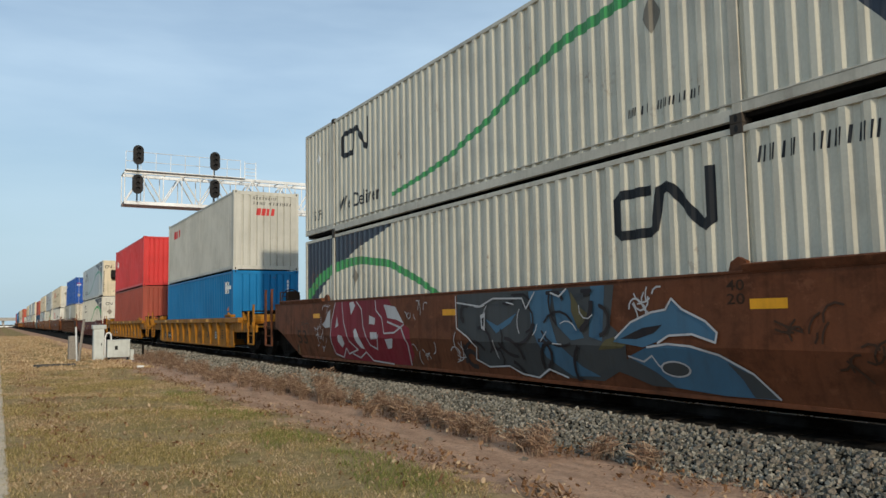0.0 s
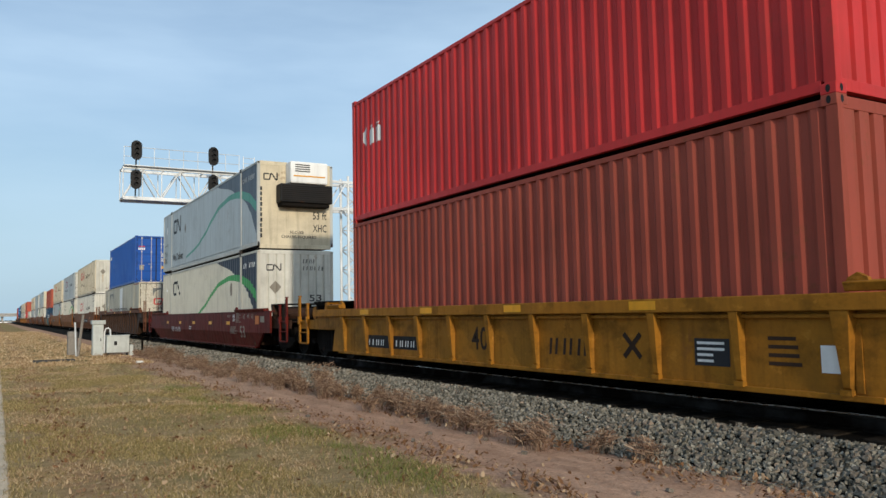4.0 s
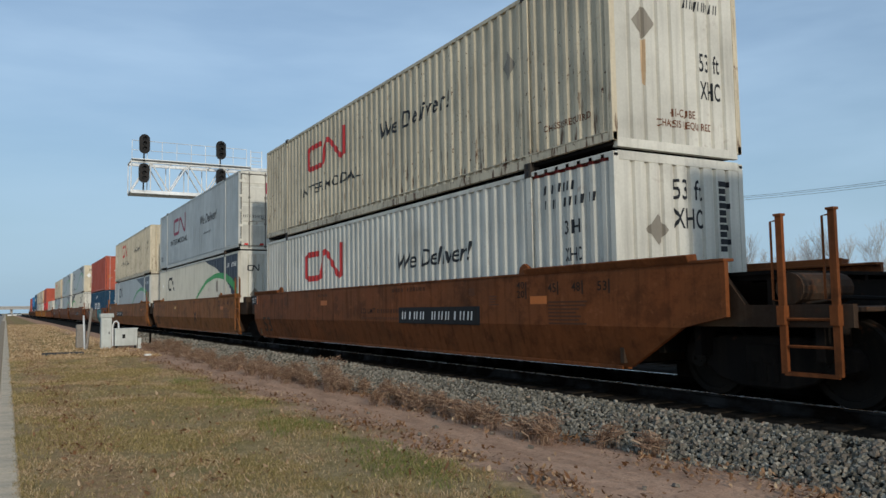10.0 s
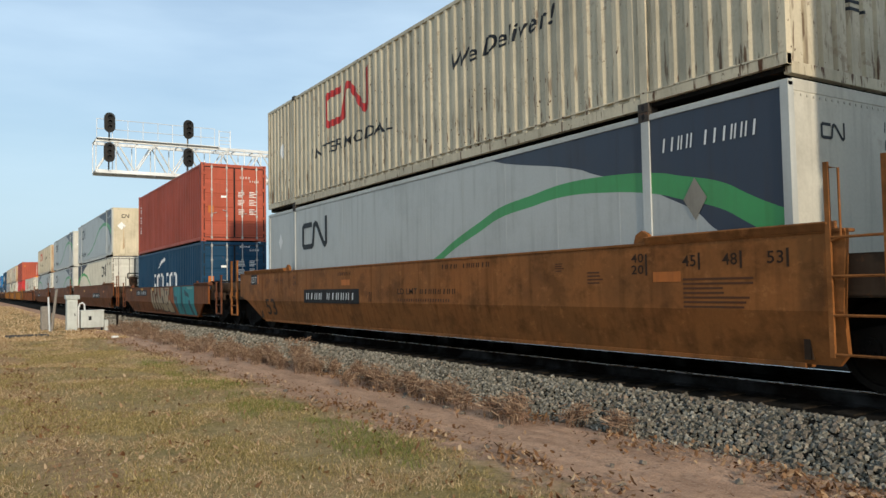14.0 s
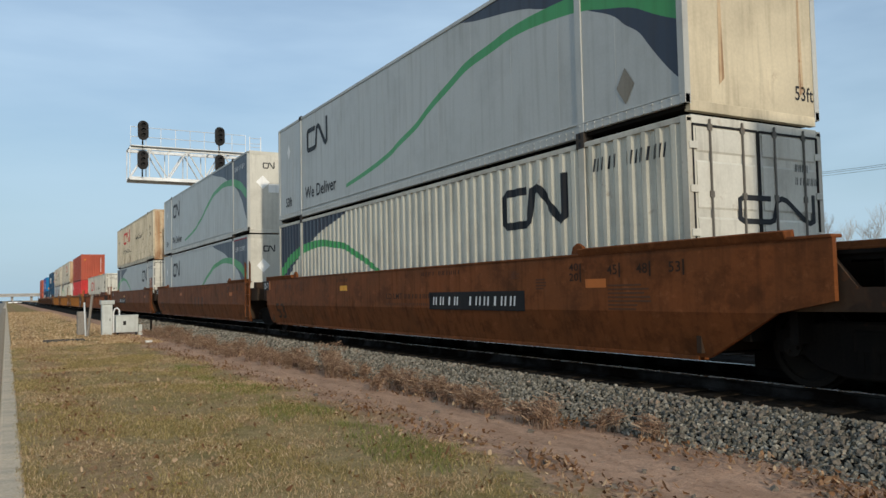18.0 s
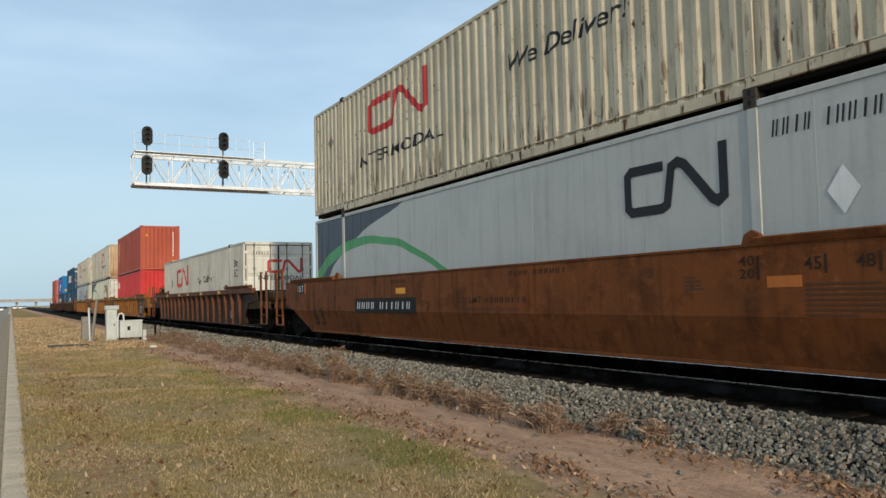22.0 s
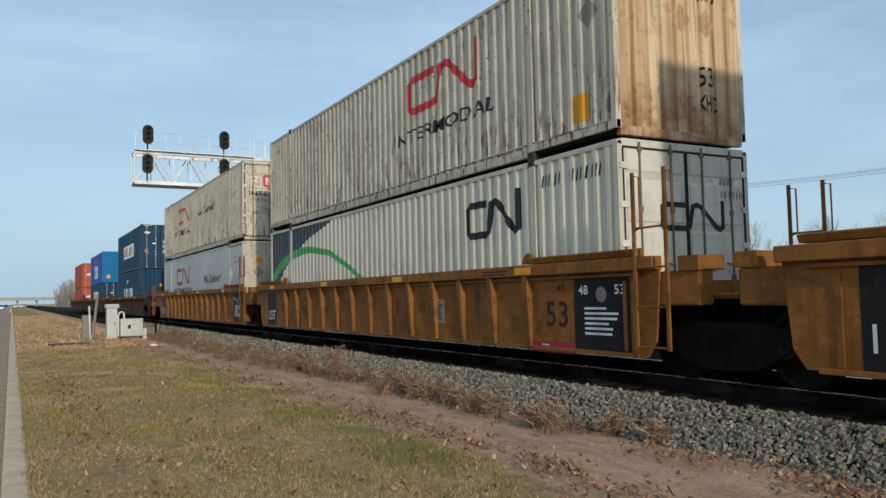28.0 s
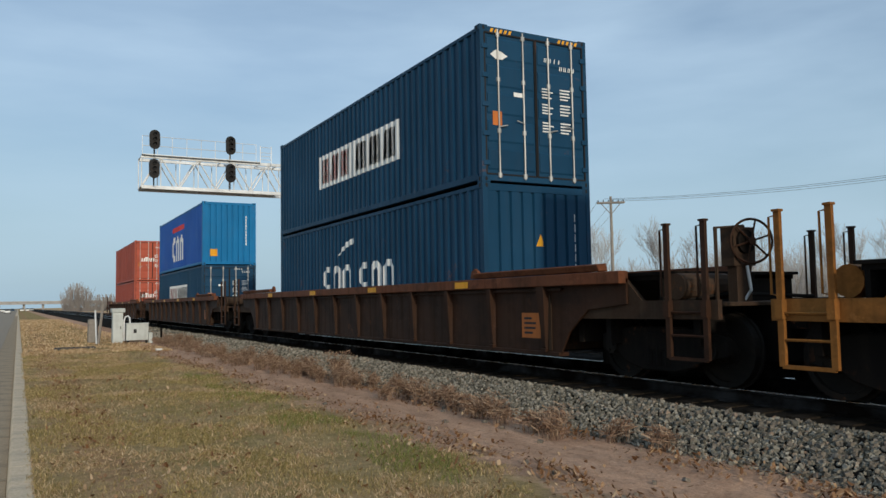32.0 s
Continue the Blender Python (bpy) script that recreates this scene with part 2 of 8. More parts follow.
    bump(nt, b, noise_fac(nt, v, 14, 3, 0.2, 0.8), 0.12, 0.004)


def paint(name, col, rough=0.45, dirt=0.3, rust=0.0, metal=0.0, gloss=0.12, **kw):
    m, nt, b = shader(name, rough, metal)
    b.inputs["Specular IOR Level"].default_value = gloss
    worn(nt, b, col, dirt, rust, **kw)
    return m


def car_paint(name, col, rough=0.55, dirt=0.5, rust=0.3, gloss=0.06):
    """Old railway-car paint: bleached orange patches, brown scuffs and sooty streaks."""
    m, nt, b = shader(name, rough)
    b.inputs["Specular IOR Level"].default_value = gloss
    v = coords(nt)
    warm = tuple(min(1, c * k) for c, k in zip(col, (1.24, 1.13, 1.04)))
    c = blend(nt, noise_fac(nt, v, 0.8, 5, 0.40, 0.66, 0.62), col, warm)
    mp = nt.nodes.new("ShaderNodeMapping")
    mp.inputs["Scale"].default_value = (1.0, 0.8, 1.1)
    nt.links.new(v, mp.inputs["Vector"])
    c = blend(nt, maths(nt, "MULTIPLY", noise_fac(nt, mp.outputs["Vector"], 2.4, 6, 0.50, 0.64, 0.68), 0.60), c, tuple(k * 0.45 for k in col))
    c = blend(nt, maths(nt, "MULTIPLY", noise_fac(nt, mp.outputs["Vector"], 5.5, 5, 0.58, 0.66, 0.7), 0.35), c, tuple(min(1, k * 1.9 + 0.01) for k in col))
    worn(nt, b, c, dirt * 0.8, rust * 0.5, dirt_col=(0.028, 0.018, 0.012))
    return m


def ramp_curve(nt, x, points):
    """A grey ramp through (place, value) points, as a curve."""
    n = nt.nodes.new("ShaderNodeValToRGB")
    e = n.color_ramp.elements
    n.color_ramp.interpolation = "CARDINAL"
    while len(e) > 1:
        e.remove(e[-1])
    for i, (p, v) in enumerate(points):
        k = e[0] if i == 0 else e.new(p)
        k.position, k.color = p, (v, v, v, 1)
    nt.links.new(x, n.inputs["Fac"])
    sep = nt.nodes.new("ShaderNodeSeparateColor")
    nt.links.new(n.outputs["Color"], sep.inputs["Color"])
    return sep.outputs[0]


NAVY, GREEN = (0.022, 0.032, 0.055), (0.045, 0.30, 0.085)


def sweep(name, base, mirrored, dirt=0.25, rust=0.0, green=GREEN, rough=0.42):
    """The paint of the 53-foot boxes: a navy corner and a green line that swings across."""
    m, nt, b = shader(name, rough)
    co = nt.nodes.new("ShaderNodeTexCoord")
    sp = nt.nodes.new("ShaderNodeSeparateXYZ")
    nt.links.new(co.outputs["Object"], sp.inputs[0])
    s = maths(nt, "DIVIDE", sp.outputs[1], 16.15)
    if not mirrored:
        s = maths(nt, "SUBTRACT", 1.0, s)
    z = maths(nt, "DIVIDE", sp.outputs[2], 3.0)
    q = lambda a, h: (a / 16.15, h / 3.0)
    navy = ramp_curve(nt, s, [q(0, 3), q(9.6, 2.96), q(11.1, 2.71), q(13.0, 2.33), q(14.2, 1.95), q(15.0, 1.52), q(15.5, 1.07), q(16.1, 0.40)])
    line = ramp_curve(nt, s, [q(0, 0.45), q(5.3, 0.50), q(7.9, 0.90), q(9.3, 1.34), q(10.7, 1.83), q(12.0, 2.05), q(13.2, 2.10), q(14.5, 1.95), q(15.4, 1.68), q(16.15, 1.32)])
    wide = ramp_curve(nt, s, [q(0, 0.035), q(6, 0.05), q(10, 0.075), q(13, 0.10), q(16.15, 0.17)])
    n_on = maths(nt, "GREATER_THAN", z, navy)
    off = maths(nt, "ABSOLUTE", maths(nt, "SUBTRACT", z, line))
    g_on = maths(nt, "MULTIPLY", maths(nt, "LESS_THAN", off, wide), maths(nt, "GREATER_THAN", s, 5.3 / 16.15))
    c = blend(nt, n_on, base, NAVY)
    c = blend(nt, g_on, c, green)
    worn(nt, b, c, dirt, rust, chips=rust >= 0.3)
    return m


M = {
    "white": paint("white_box_paint", (0.60, 0.58, 0.51), 0.45, 0.28, 0.12),
    "cream": paint("cream_box_paint", (0.58, 0.505, 0.37), 0.5, 0.32, 0.3, chips=True),
    "cream_clean": paint("clean_cream_paint", (0.60, 0.52, 0.375), 0.5, 0.30, 0.1),
    "dirty_white": paint("weathered_white_paint", (0.57, 0.52, 0.42), 0.55, 0.42, 0.7, chips=True),
    "rusty_white": paint("rust_streaked_white_paint", (0.60, 0.46, 0.30), 0.6, 0.35, 0.9, rust_col=(0.26, 0.105, 0.04), streaks=True),
    "grey": paint("grey_sheet_paint", (0.455, 0.462, 0.44), 0.4, 0.2, 0.0),
    "beige": paint("beige_grey_paint", (0.52, 0.475, 0.365), 0.5, 0.35, 0.15),
    "palegrey": paint("pale_grey_paint", (0.53, 0.50, 0.425), 0.45, 0.3, 0.2),
    "oocl": paint("pale_warm_grey_paint", (0.47, 0.46, 0.41), 0.45, 0.2, 0.1),
    "red": paint("bright_red_paint", (0.52, 0.035, 0.035), 0.42, 0.2, 0.1),
    "brown": paint("brick_red_paint", (0.30, 0.062, 0.040), 0.5, 0.25, 0.2),
    "orange_red": paint("faded_orange_red_paint", (0.40, 0.085, 0.050), 0.5, 0.2, 0.15),
    "blue": paint("bright_blue_paint", (0.002, 0.145, 0.34), 0.45, 0.12, 0.1),
    "navy": paint("dark_blue_paint", (0.005, 0.042, 0.090), 0.45, 0.06, 0.1, gloss=0.12),
    "royal": paint("royal_blue_paint", (0.008, 0.075, 0.33), 0.4, 0.12, 0.1),
    "swoop_corr": sweep("white_paint_with_sweep", (0.635, 0.595, 0.485), False, 0.25, 0.15),
    "swoop_corr_m": sweep("white_paint_with_sweep_turned", (0.62, 0.58, 0.47), True, 0.3, 0.2),
    "swoop_grey": sweep("grey_paint_with_sweep", (0.455, 0.462, 0.44), False, 0.2),
    "swoop_grey_m": sweep("grey_paint_with_sweep_turned", (0.455, 0.462, 0.44), True, 0.2),
    "swoop_teal": sweep("grey_paint_with_teal_sweep", (0.44, 0.47, 0.47), False, 0.25, 0.1, green=(0.03, 0.27, 0.17)),
    "car_brown": car_paint("brown_car_paint", (0.175, 0.060, 0.021), 0.55, 0.6, 0.3, gloss=0.06),
    "car_umber": car_paint("umber_car_paint", (0.044, 0.020, 0.011), 0.55, 0.6, 0.3, gloss=0.12),
    "car_tan": car_paint("tan_brown_car_paint", (0.255, 0.102, 0.034), 0.55, 0.5, 0.2, gloss=0.06),
    "car_rust": car_paint("rust_brown_car_paint", (0.135, 0.050, 0.025), 0.6, 0.6, 0.4, gloss=0.1),
    "car_maroon": car_paint("maroon_car_paint", (0.105, 0.012, 0.009), 0.5, 0.3, 0.15, gloss=0.06),
    "car_yellow": car_paint("yellow_car_paint", (0.31, 0.135, 0.017), 0.5, 0.5, 0.2, gloss=0.06),
    "car_gold": car_paint("dull_gold_car_paint", (0.240, 0.105, 0.029), 0.55, 0.6, 0.35, gloss=0.06),
    "car_dark": car_paint("dark_brown_car_paint", (0.037, 0.018, 0.011), 0.6, 0.6, 0.4, gloss=0.1),
    "black": paint("black_paint", (0.012, 0.0125, 0.014), 0.55, 0.15, 0.05, gloss=0.12),
    "end_grime": paint("grimy_dark_brown_steel", (0.040, 0.024, 0.016), 0.75, 0.6, 0.4, gloss=0.05),
    # grimy steel, blackened further so the deep shade under the cars is in its colour
    "undergear": paint("grimy_shade_black_steel", (0.008, 0.007, 0.0065), 0.85, 0.12, 0.1, gloss=0.03),
    "casting": paint("corner_casting_steel", (0.05, 0.042, 0.036), 0.6, 0.4, 0.5),
    "rod": paint("galvanised_rod", (0.40, 0.40, 0.39), 0.4, 0.2, 0.1, metal=0.3),
    "rod_dark": paint("grimy_lock_rod", (0.15, 0.14, 0.125), 0.6, 0.4, 0.5),
    "ink_black": paint("black_lettering", (0.022, 0.025, 0.03), 0.5, 0.12),
    "ink_brown": paint("dark_brown_lettering", (0.035, 0.018, 0.010), 0.6, 0.2),
    "ink_white": paint("white_lettering", (0.72, 0.72, 0.70), 0.5, 0.15),
    "ink_red": paint("red_lettering", (0.50, 0.045, 0.045), 0.5, 0.15),
    "ink_crimson": paint("crimson_lettering", (0.33, 0.02, 0.055), 0.45, 0.1),
    "reflector": paint("orange_yellow_reflector", (0.72, 0.33, 0.02), 0.35, 0.2),
    "orange_patch": paint("orange_patch_paint", (0.50, 0.15, 0.035), 0.5, 0.3),
    "placard": paint("placard_metal", (0.25, 0.225, 0.185), 0.5, 0.3),
    "placard_white": paint("white_placard", (0.78, 0.78, 0.76), 0.5, 0.15),
    "crimson_rail": paint("crimson_rail_paint", (0.30, 0.03, 0.05), 0.5, 0.3, 0.2),
    "galv": paint("galvanised_steel", (0.62, 0.64, 0.65), 0.45, 0.15, 0.0, metal=0.2),
    "cabinet": paint("pale_grey_cabinet_paint", (0.52, 0.55, 0.53), 0.45, 0.25, 0.05),
    "lens": paint("dark_lens_glass", (0.012, 0.012, 0.013), 0.15, 0.05),
}


# ---- ground, road and track ----
def ground_material():
    m, nt, b = shader("grass_and_dirt", 1.0)
    b.inputs["Specular IOR Level"].default_value = 0.0
    v = coords(nt)
    sp = nt.nodes.new("ShaderNodeSeparateXYZ")
    nt.links.new(v, sp.inputs[0])
    x = sp.outputs[0]
    mid = noise_fac(nt, v, 3.2, 5, 0.3, 0.7)
    fine = noise_fac(nt, v, 55, 4, 0.25, 0.75)
    green = blend(nt, fine, (0.195, 0.150, 0.056), (0.345, 0.268, 0.115))
    straw = blend(nt, fine, (0.340, 0.236, 0.130), (0.560, 0.408, 0.245))
    litter = blend(nt, fine, (0.250, 0.142, 0.078), (0.500, 0.315, 0.185))
    dry = noise_fac(nt, v, 0.75, 5, 0.40, 0.70)
    lawn = blend(nt, maths(nt, "ADD", maths(nt, "MULTIPLY", dry, 0.75), maths(nt, "MULTIPLY", mid, 0.25)), green, straw)
    # a strip of old leaves runs along the kerb, and lesser patches lie over the lawn
    strip = nt.nodes.new("ShaderNodeMapRange")
    strip.inputs[1].default_value, strip.inputs[2].default_value = 0.55, 0.10
    wave = maths(nt, "MULTIPLY", maths(nt, "SUBTRACT", noise_fac(nt, v, 0.6, 3, 0.2, 0.8), 0.5), 0.5)
    nt.links.new(maths(nt, "ABSOLUTE", maths(nt, "SUBTRACT", maths(nt, "ADD", x, wave), 0.85)), strip.inputs[0])
    patches = maths(nt, "MAXIMUM", maths(nt, "MULTIPLY", strip.outputs[0], 0.85), maths(nt, "MULTIPLY", noise_fac(nt, v, 1.3, 5, 0.53, 0.66), 0.75))
    lawn = blend(nt, maths(nt, "MULTIPLY", patches, noise_fac(nt, v, 6.0, 4, 0.28, 0.55)), lawn, litter)
    clump = noise_fac(nt, v, 9.0, 4, 0.36, 0.62)
    lawn = blend(nt, maths(nt, "MULTIPLY", maths(nt, "SUBTRACT", 1.0, clump), 0.30), lawn, (0.095, 0.075, 0.032))
    soil = blend(nt, fine, (0.400, 0.245, 0.162), (0.640, 0.415, 0.288))
    mp = nt.nodes.new("ShaderNodeMapping")
    mp.inputs["Scale"].default_value = (2.6, 0.7, 1.0)
    nt.links.new(v, mp.inputs["Vector"])
    rut = noise_fac(nt, mp.outputs["Vector"], 1.5, 5, 0.42, 0.62)
    soil = blend(nt, maths(nt, "MULTIPLY", rut, 0.40), soil, (0.235, 0.135, 0.088))
    soil = blend(nt, maths(nt, "MULTIPLY", noise_fac(nt, v, 15, 4, 0.54, 0.66), 0.40), soil, (0.165, 0.092, 0.058))
    soil = blend(nt, maths(nt, "MULTIPLY", noise_fac(nt, v, 38, 2, 0.64, 0.70), 0.55), soil, (0.58, 0.45, 0.34))
    wob = maths(nt, "MULTIPLY", maths(nt, "SUBTRACT", noise_fac(nt, v, 0.9, 5, 0.2, 0.8), 0.5), 1.3)
    wob = maths(nt, "ADD", wob, maths(nt, "MULTIPLY", maths(nt, "SUBTRACT", noise_fac(nt, v, 7.0, 4, 0.2, 0.8), 0.5), 0.6))
    edge = nt.nodes.new("ShaderNodeMapRange")
    edge.inputs[1].default_value, edge.inputs[2].default_value = 3.85, 4.35
    nt.links.new(maths(nt, "ADD", x, wob), edge.inputs[0])
    far = nt.nodes.new("ShaderNodeMapRange")
    far.inputs[1].default_value, far.inputs[2].default_value = 18.0, 26.0
    nt.links.new(maths(nt, "ADD", x, wob), far.inputs[0])
    c = blend(nt, edge.outputs[0], lawn, soil)
    c = blend(nt, far.outputs[0], c, straw)
    nt.links.new(c, b.inputs["Base Color"])
    bump(nt, b, maths(nt, "ADD", maths(nt, "MULTIPLY", fine, 0.5), maths(nt, "ADD", maths(nt, "MULTIPLY", rut, 0.8), mid)), 0.55, 0.045)
    return m


def grain_material(name, lo, hi, scale, rough=0.9, stain=(0.1, 0.1, 0.1), amount=0.4, strength=0.4, metal=0.0):
    m, nt, b = shader(name, rough, metal)
    b.inputs["Specular IOR Level"].default_value = 0.02
    v = coords(nt)
    c = blend(nt, noise_fac(nt, v, scale, 5, 0.3, 0.7), lo, hi)
    c = blend(nt, maths(nt, "MULTIPLY", noise_fac(nt, v, scale * 0.05, 4, 0.45, 0.7), amount), c, stain)
    nt.links.new(c, b.inputs["Base Color"])
    bump(nt, b, noise_fac(nt, v, scale, 4, 0.2, 0.8), strength, 0.01)
    return m


def island_material(name, stops, rough=0.9, sheen=0.0):
    """Colour by piece, for what is joined out of many pieces."""
    m, nt, b = shader(name, rough)
    b.inputs["Specular IOR Level"].default_value = 0.03
    g = nt.nodes.new("ShaderNodeNewGeometry")
    r = nt.nodes.new("ShaderNodeValToRGB")
    e = r.color_ramp.elements
    while len(e) > 1:
        e.remove(e[-1])
    for i, (p, c) in enumerate(stops):
        k = e[0] if i == 0 else e.new(p)
        k.position, k.color = p, rgb(c)
    nt.links.new(g.outputs["Random Per Island"], r.inputs["Fac"])
    nt.links.new(r.outputs["Color"], b.inputs["Base Color"])
    return m, nt, b, r.outputs["Color"]


M["ground"] = ground_material()
M["concrete"] = grain_material("pale_concrete", (0.50, 0.39, 0.27), (0.68, 0.55, 0.40), 40, 0.85, (0.2, 0.19, 0.17), 0.5)
M["far_concrete"] = grain_material("grey_bridge_concrete", (0.30, 0.29, 0.275), (0.44, 0.42, 0.40), 6, 0.9)
M["gutter"] = grain_material("worn_gutter_concrete", (0.28, 0.215, 0.145), (0.41, 0.325, 0.23), 40, 0.9, (0.13, 0.11, 0.085), 0.6)
M["road"] = grain_material("grey_road_surface", (0.26, 0.215, 0.165), (0.36, 0.305, 0.24), 60, 0.85, (0.2, 0.185, 0.165), 0.5)
M["joint"] = grain_material("dark_joint", (0.05, 0.048, 0.045), (0.09, 0.085, 0.08), 40)
# near-black bed: the shade under the train is put into its colour
M["ballast_bed"] = grain_material("shade_dark_ballast_bed", (0.005, 0.0045, 0.004), (0.018, 0.0165, 0.0145), 26, 0.95, (0.04, 0.034, 0.028), 0.5, 1.0)
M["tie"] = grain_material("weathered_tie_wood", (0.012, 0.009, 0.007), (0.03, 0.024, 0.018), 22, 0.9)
# rail sides coloured almost black to carry the shade below the cars
M["rail"] = grain_material("shade_dark_rail_side", (0.005, 0.0035, 0.003), (0.010, 0.007, 0.005), 30, 0.95)
M["rail_head"] = paint("polished_rail_head", (0.42, 0.41, 0.40), 0.22, 0.05, 0.0, metal=1.0)
M["pole_wood"] = grain_material("weathered_pole_wood", (0.19, 0.165, 0.14), (0.33, 0.30, 0.265), 18, 0.9)
M["bark"] = grain_material("grey_bark", (0.12, 0.105, 0.09), (0.26, 0.235, 0.21), 12, 0.95)
M["pale_twig"] = grain_material("frosty_pale_twigs", (0.26, 0.245, 0.235), (0.52, 0.50, 0.48), 5, 0.95)
M["twig"] = grain_material("bare_twigs", (0.15, 0.13, 0.115), (0.30, 0.27, 0.245), 5, 0.95)


def ground_height(x, y):
    if x < 0.055:
        return -0.30
    h = 0.02 * math.sin(x * 1.9 + 0.6) * math.sin(y * 0.7) + 0.015 * math.sin(y * 1.7 + x)
    f = min(1, max(0, (x - 0.16) / 0.5))
    if x > 60 or y > 200 or y < -60:
        f = 0
    return h * f - 0.03 * min(1, max(0, (x - 3.9) / 0.5)) * (1 if x < 22 else 0)


def build_ground():
    xs = [-2500, -600, -120, -30, -10, 0.05, 0.06, 0.14] + [0.14 + 0.22 * i for i in range(1, 31)] + [8.5, 10.5, 13, 16, 20, 30, 45, 60.1, 120, 400, 1200, 2500]
    ys = [-600, -100, -30, -8] + [-2 + 0.4 * i for i in range(120)] + [48, 55, 65, 80, 100, 130, 170, 200.1, 400, 900, 1800, 3600]
    verts = [(x, y, ground_height(x, y)) for y in ys for x in xs]
    n = len(xs)
    faces = [(j * n + i, j * n + i + 1, (j + 1) * n + i + 1, (j + 1) * n + i) for j in range(len(ys) - 1) for i in range(n - 1)]
    g = raw("ground", verts, faces, M["ground"])
    tagged(g, "grass verge with worn dirt beside a railway", "ground", kind="structure")
    for p in g.data.polygons:
        p.use_smooth = True
    r = part("road", box(-12.0, -0.62, -60, 1500, -0.32, -0.125), M["road"])
    tagged(r, "pale grey road beside the verge", "road", kind="structure")
    gut = empty("gutter")
    tagged(gut, "concrete gutter beside the kerb", "gutter", kind="structure")
    me = mesh_of(box(-0.615, -0.073, 0.008, 2.99, -0.32, -0.118, 0.006), "gutter_slab", M["gutter"])
    kb = empty("kerb")
    tagged(kb, "low concrete kerb along the verge", "kerb", kind="structure")
    bm = bmesh.new()
    prism(bm, [(-0.07, -0.32), (0.15, -0.32), (0.15, 0.0), (0.13, 0.014), (-0.03, 0.014), (-0.055, -0.01), (-0.07, -0.08)], 1, 0.006, 2.994)
    km = mesh_of(bm, "kerb_stone", M["concrete"])
    for i in range(70):
        a = part("gutter_slab", me, None, gut)
        a.location = (0, -12 + 3 * i, 0)
        a = part("kerb_stone", km, None, kb)
        a.location = (0, -12 + 3 * i, 0)
    far = part("gutter_far", box(-0.60, 0.15, 198, 1500, -0.32, -0.05), M["concrete"], kb)


def track(xc, name, label, ties):
    root = empty(name)
    tagged(root, label, "track", kind="structure")
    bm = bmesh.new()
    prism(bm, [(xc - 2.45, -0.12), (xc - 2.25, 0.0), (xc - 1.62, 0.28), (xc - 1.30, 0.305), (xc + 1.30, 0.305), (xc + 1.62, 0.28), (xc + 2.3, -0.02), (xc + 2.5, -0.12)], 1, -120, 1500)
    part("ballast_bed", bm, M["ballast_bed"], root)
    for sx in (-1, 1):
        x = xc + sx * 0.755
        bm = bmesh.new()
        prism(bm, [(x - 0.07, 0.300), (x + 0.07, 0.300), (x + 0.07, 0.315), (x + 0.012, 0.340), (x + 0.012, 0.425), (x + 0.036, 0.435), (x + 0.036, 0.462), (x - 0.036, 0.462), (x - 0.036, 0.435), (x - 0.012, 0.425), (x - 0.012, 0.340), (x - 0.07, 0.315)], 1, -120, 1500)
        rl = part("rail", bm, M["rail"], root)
        part("rail_head", box(x - 0.032, x + 0.032, -120, 1500, 0.4622, RAIL, 0.002), M["rail_head"], rl)
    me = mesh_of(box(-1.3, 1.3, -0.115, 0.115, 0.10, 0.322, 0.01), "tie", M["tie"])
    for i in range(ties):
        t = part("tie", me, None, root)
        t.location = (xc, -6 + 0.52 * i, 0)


build_ground()
track(DC, "track", "near railway track on stone ballast", 130)
track(12.95, "track", "second railway track on stone ballast", 110)


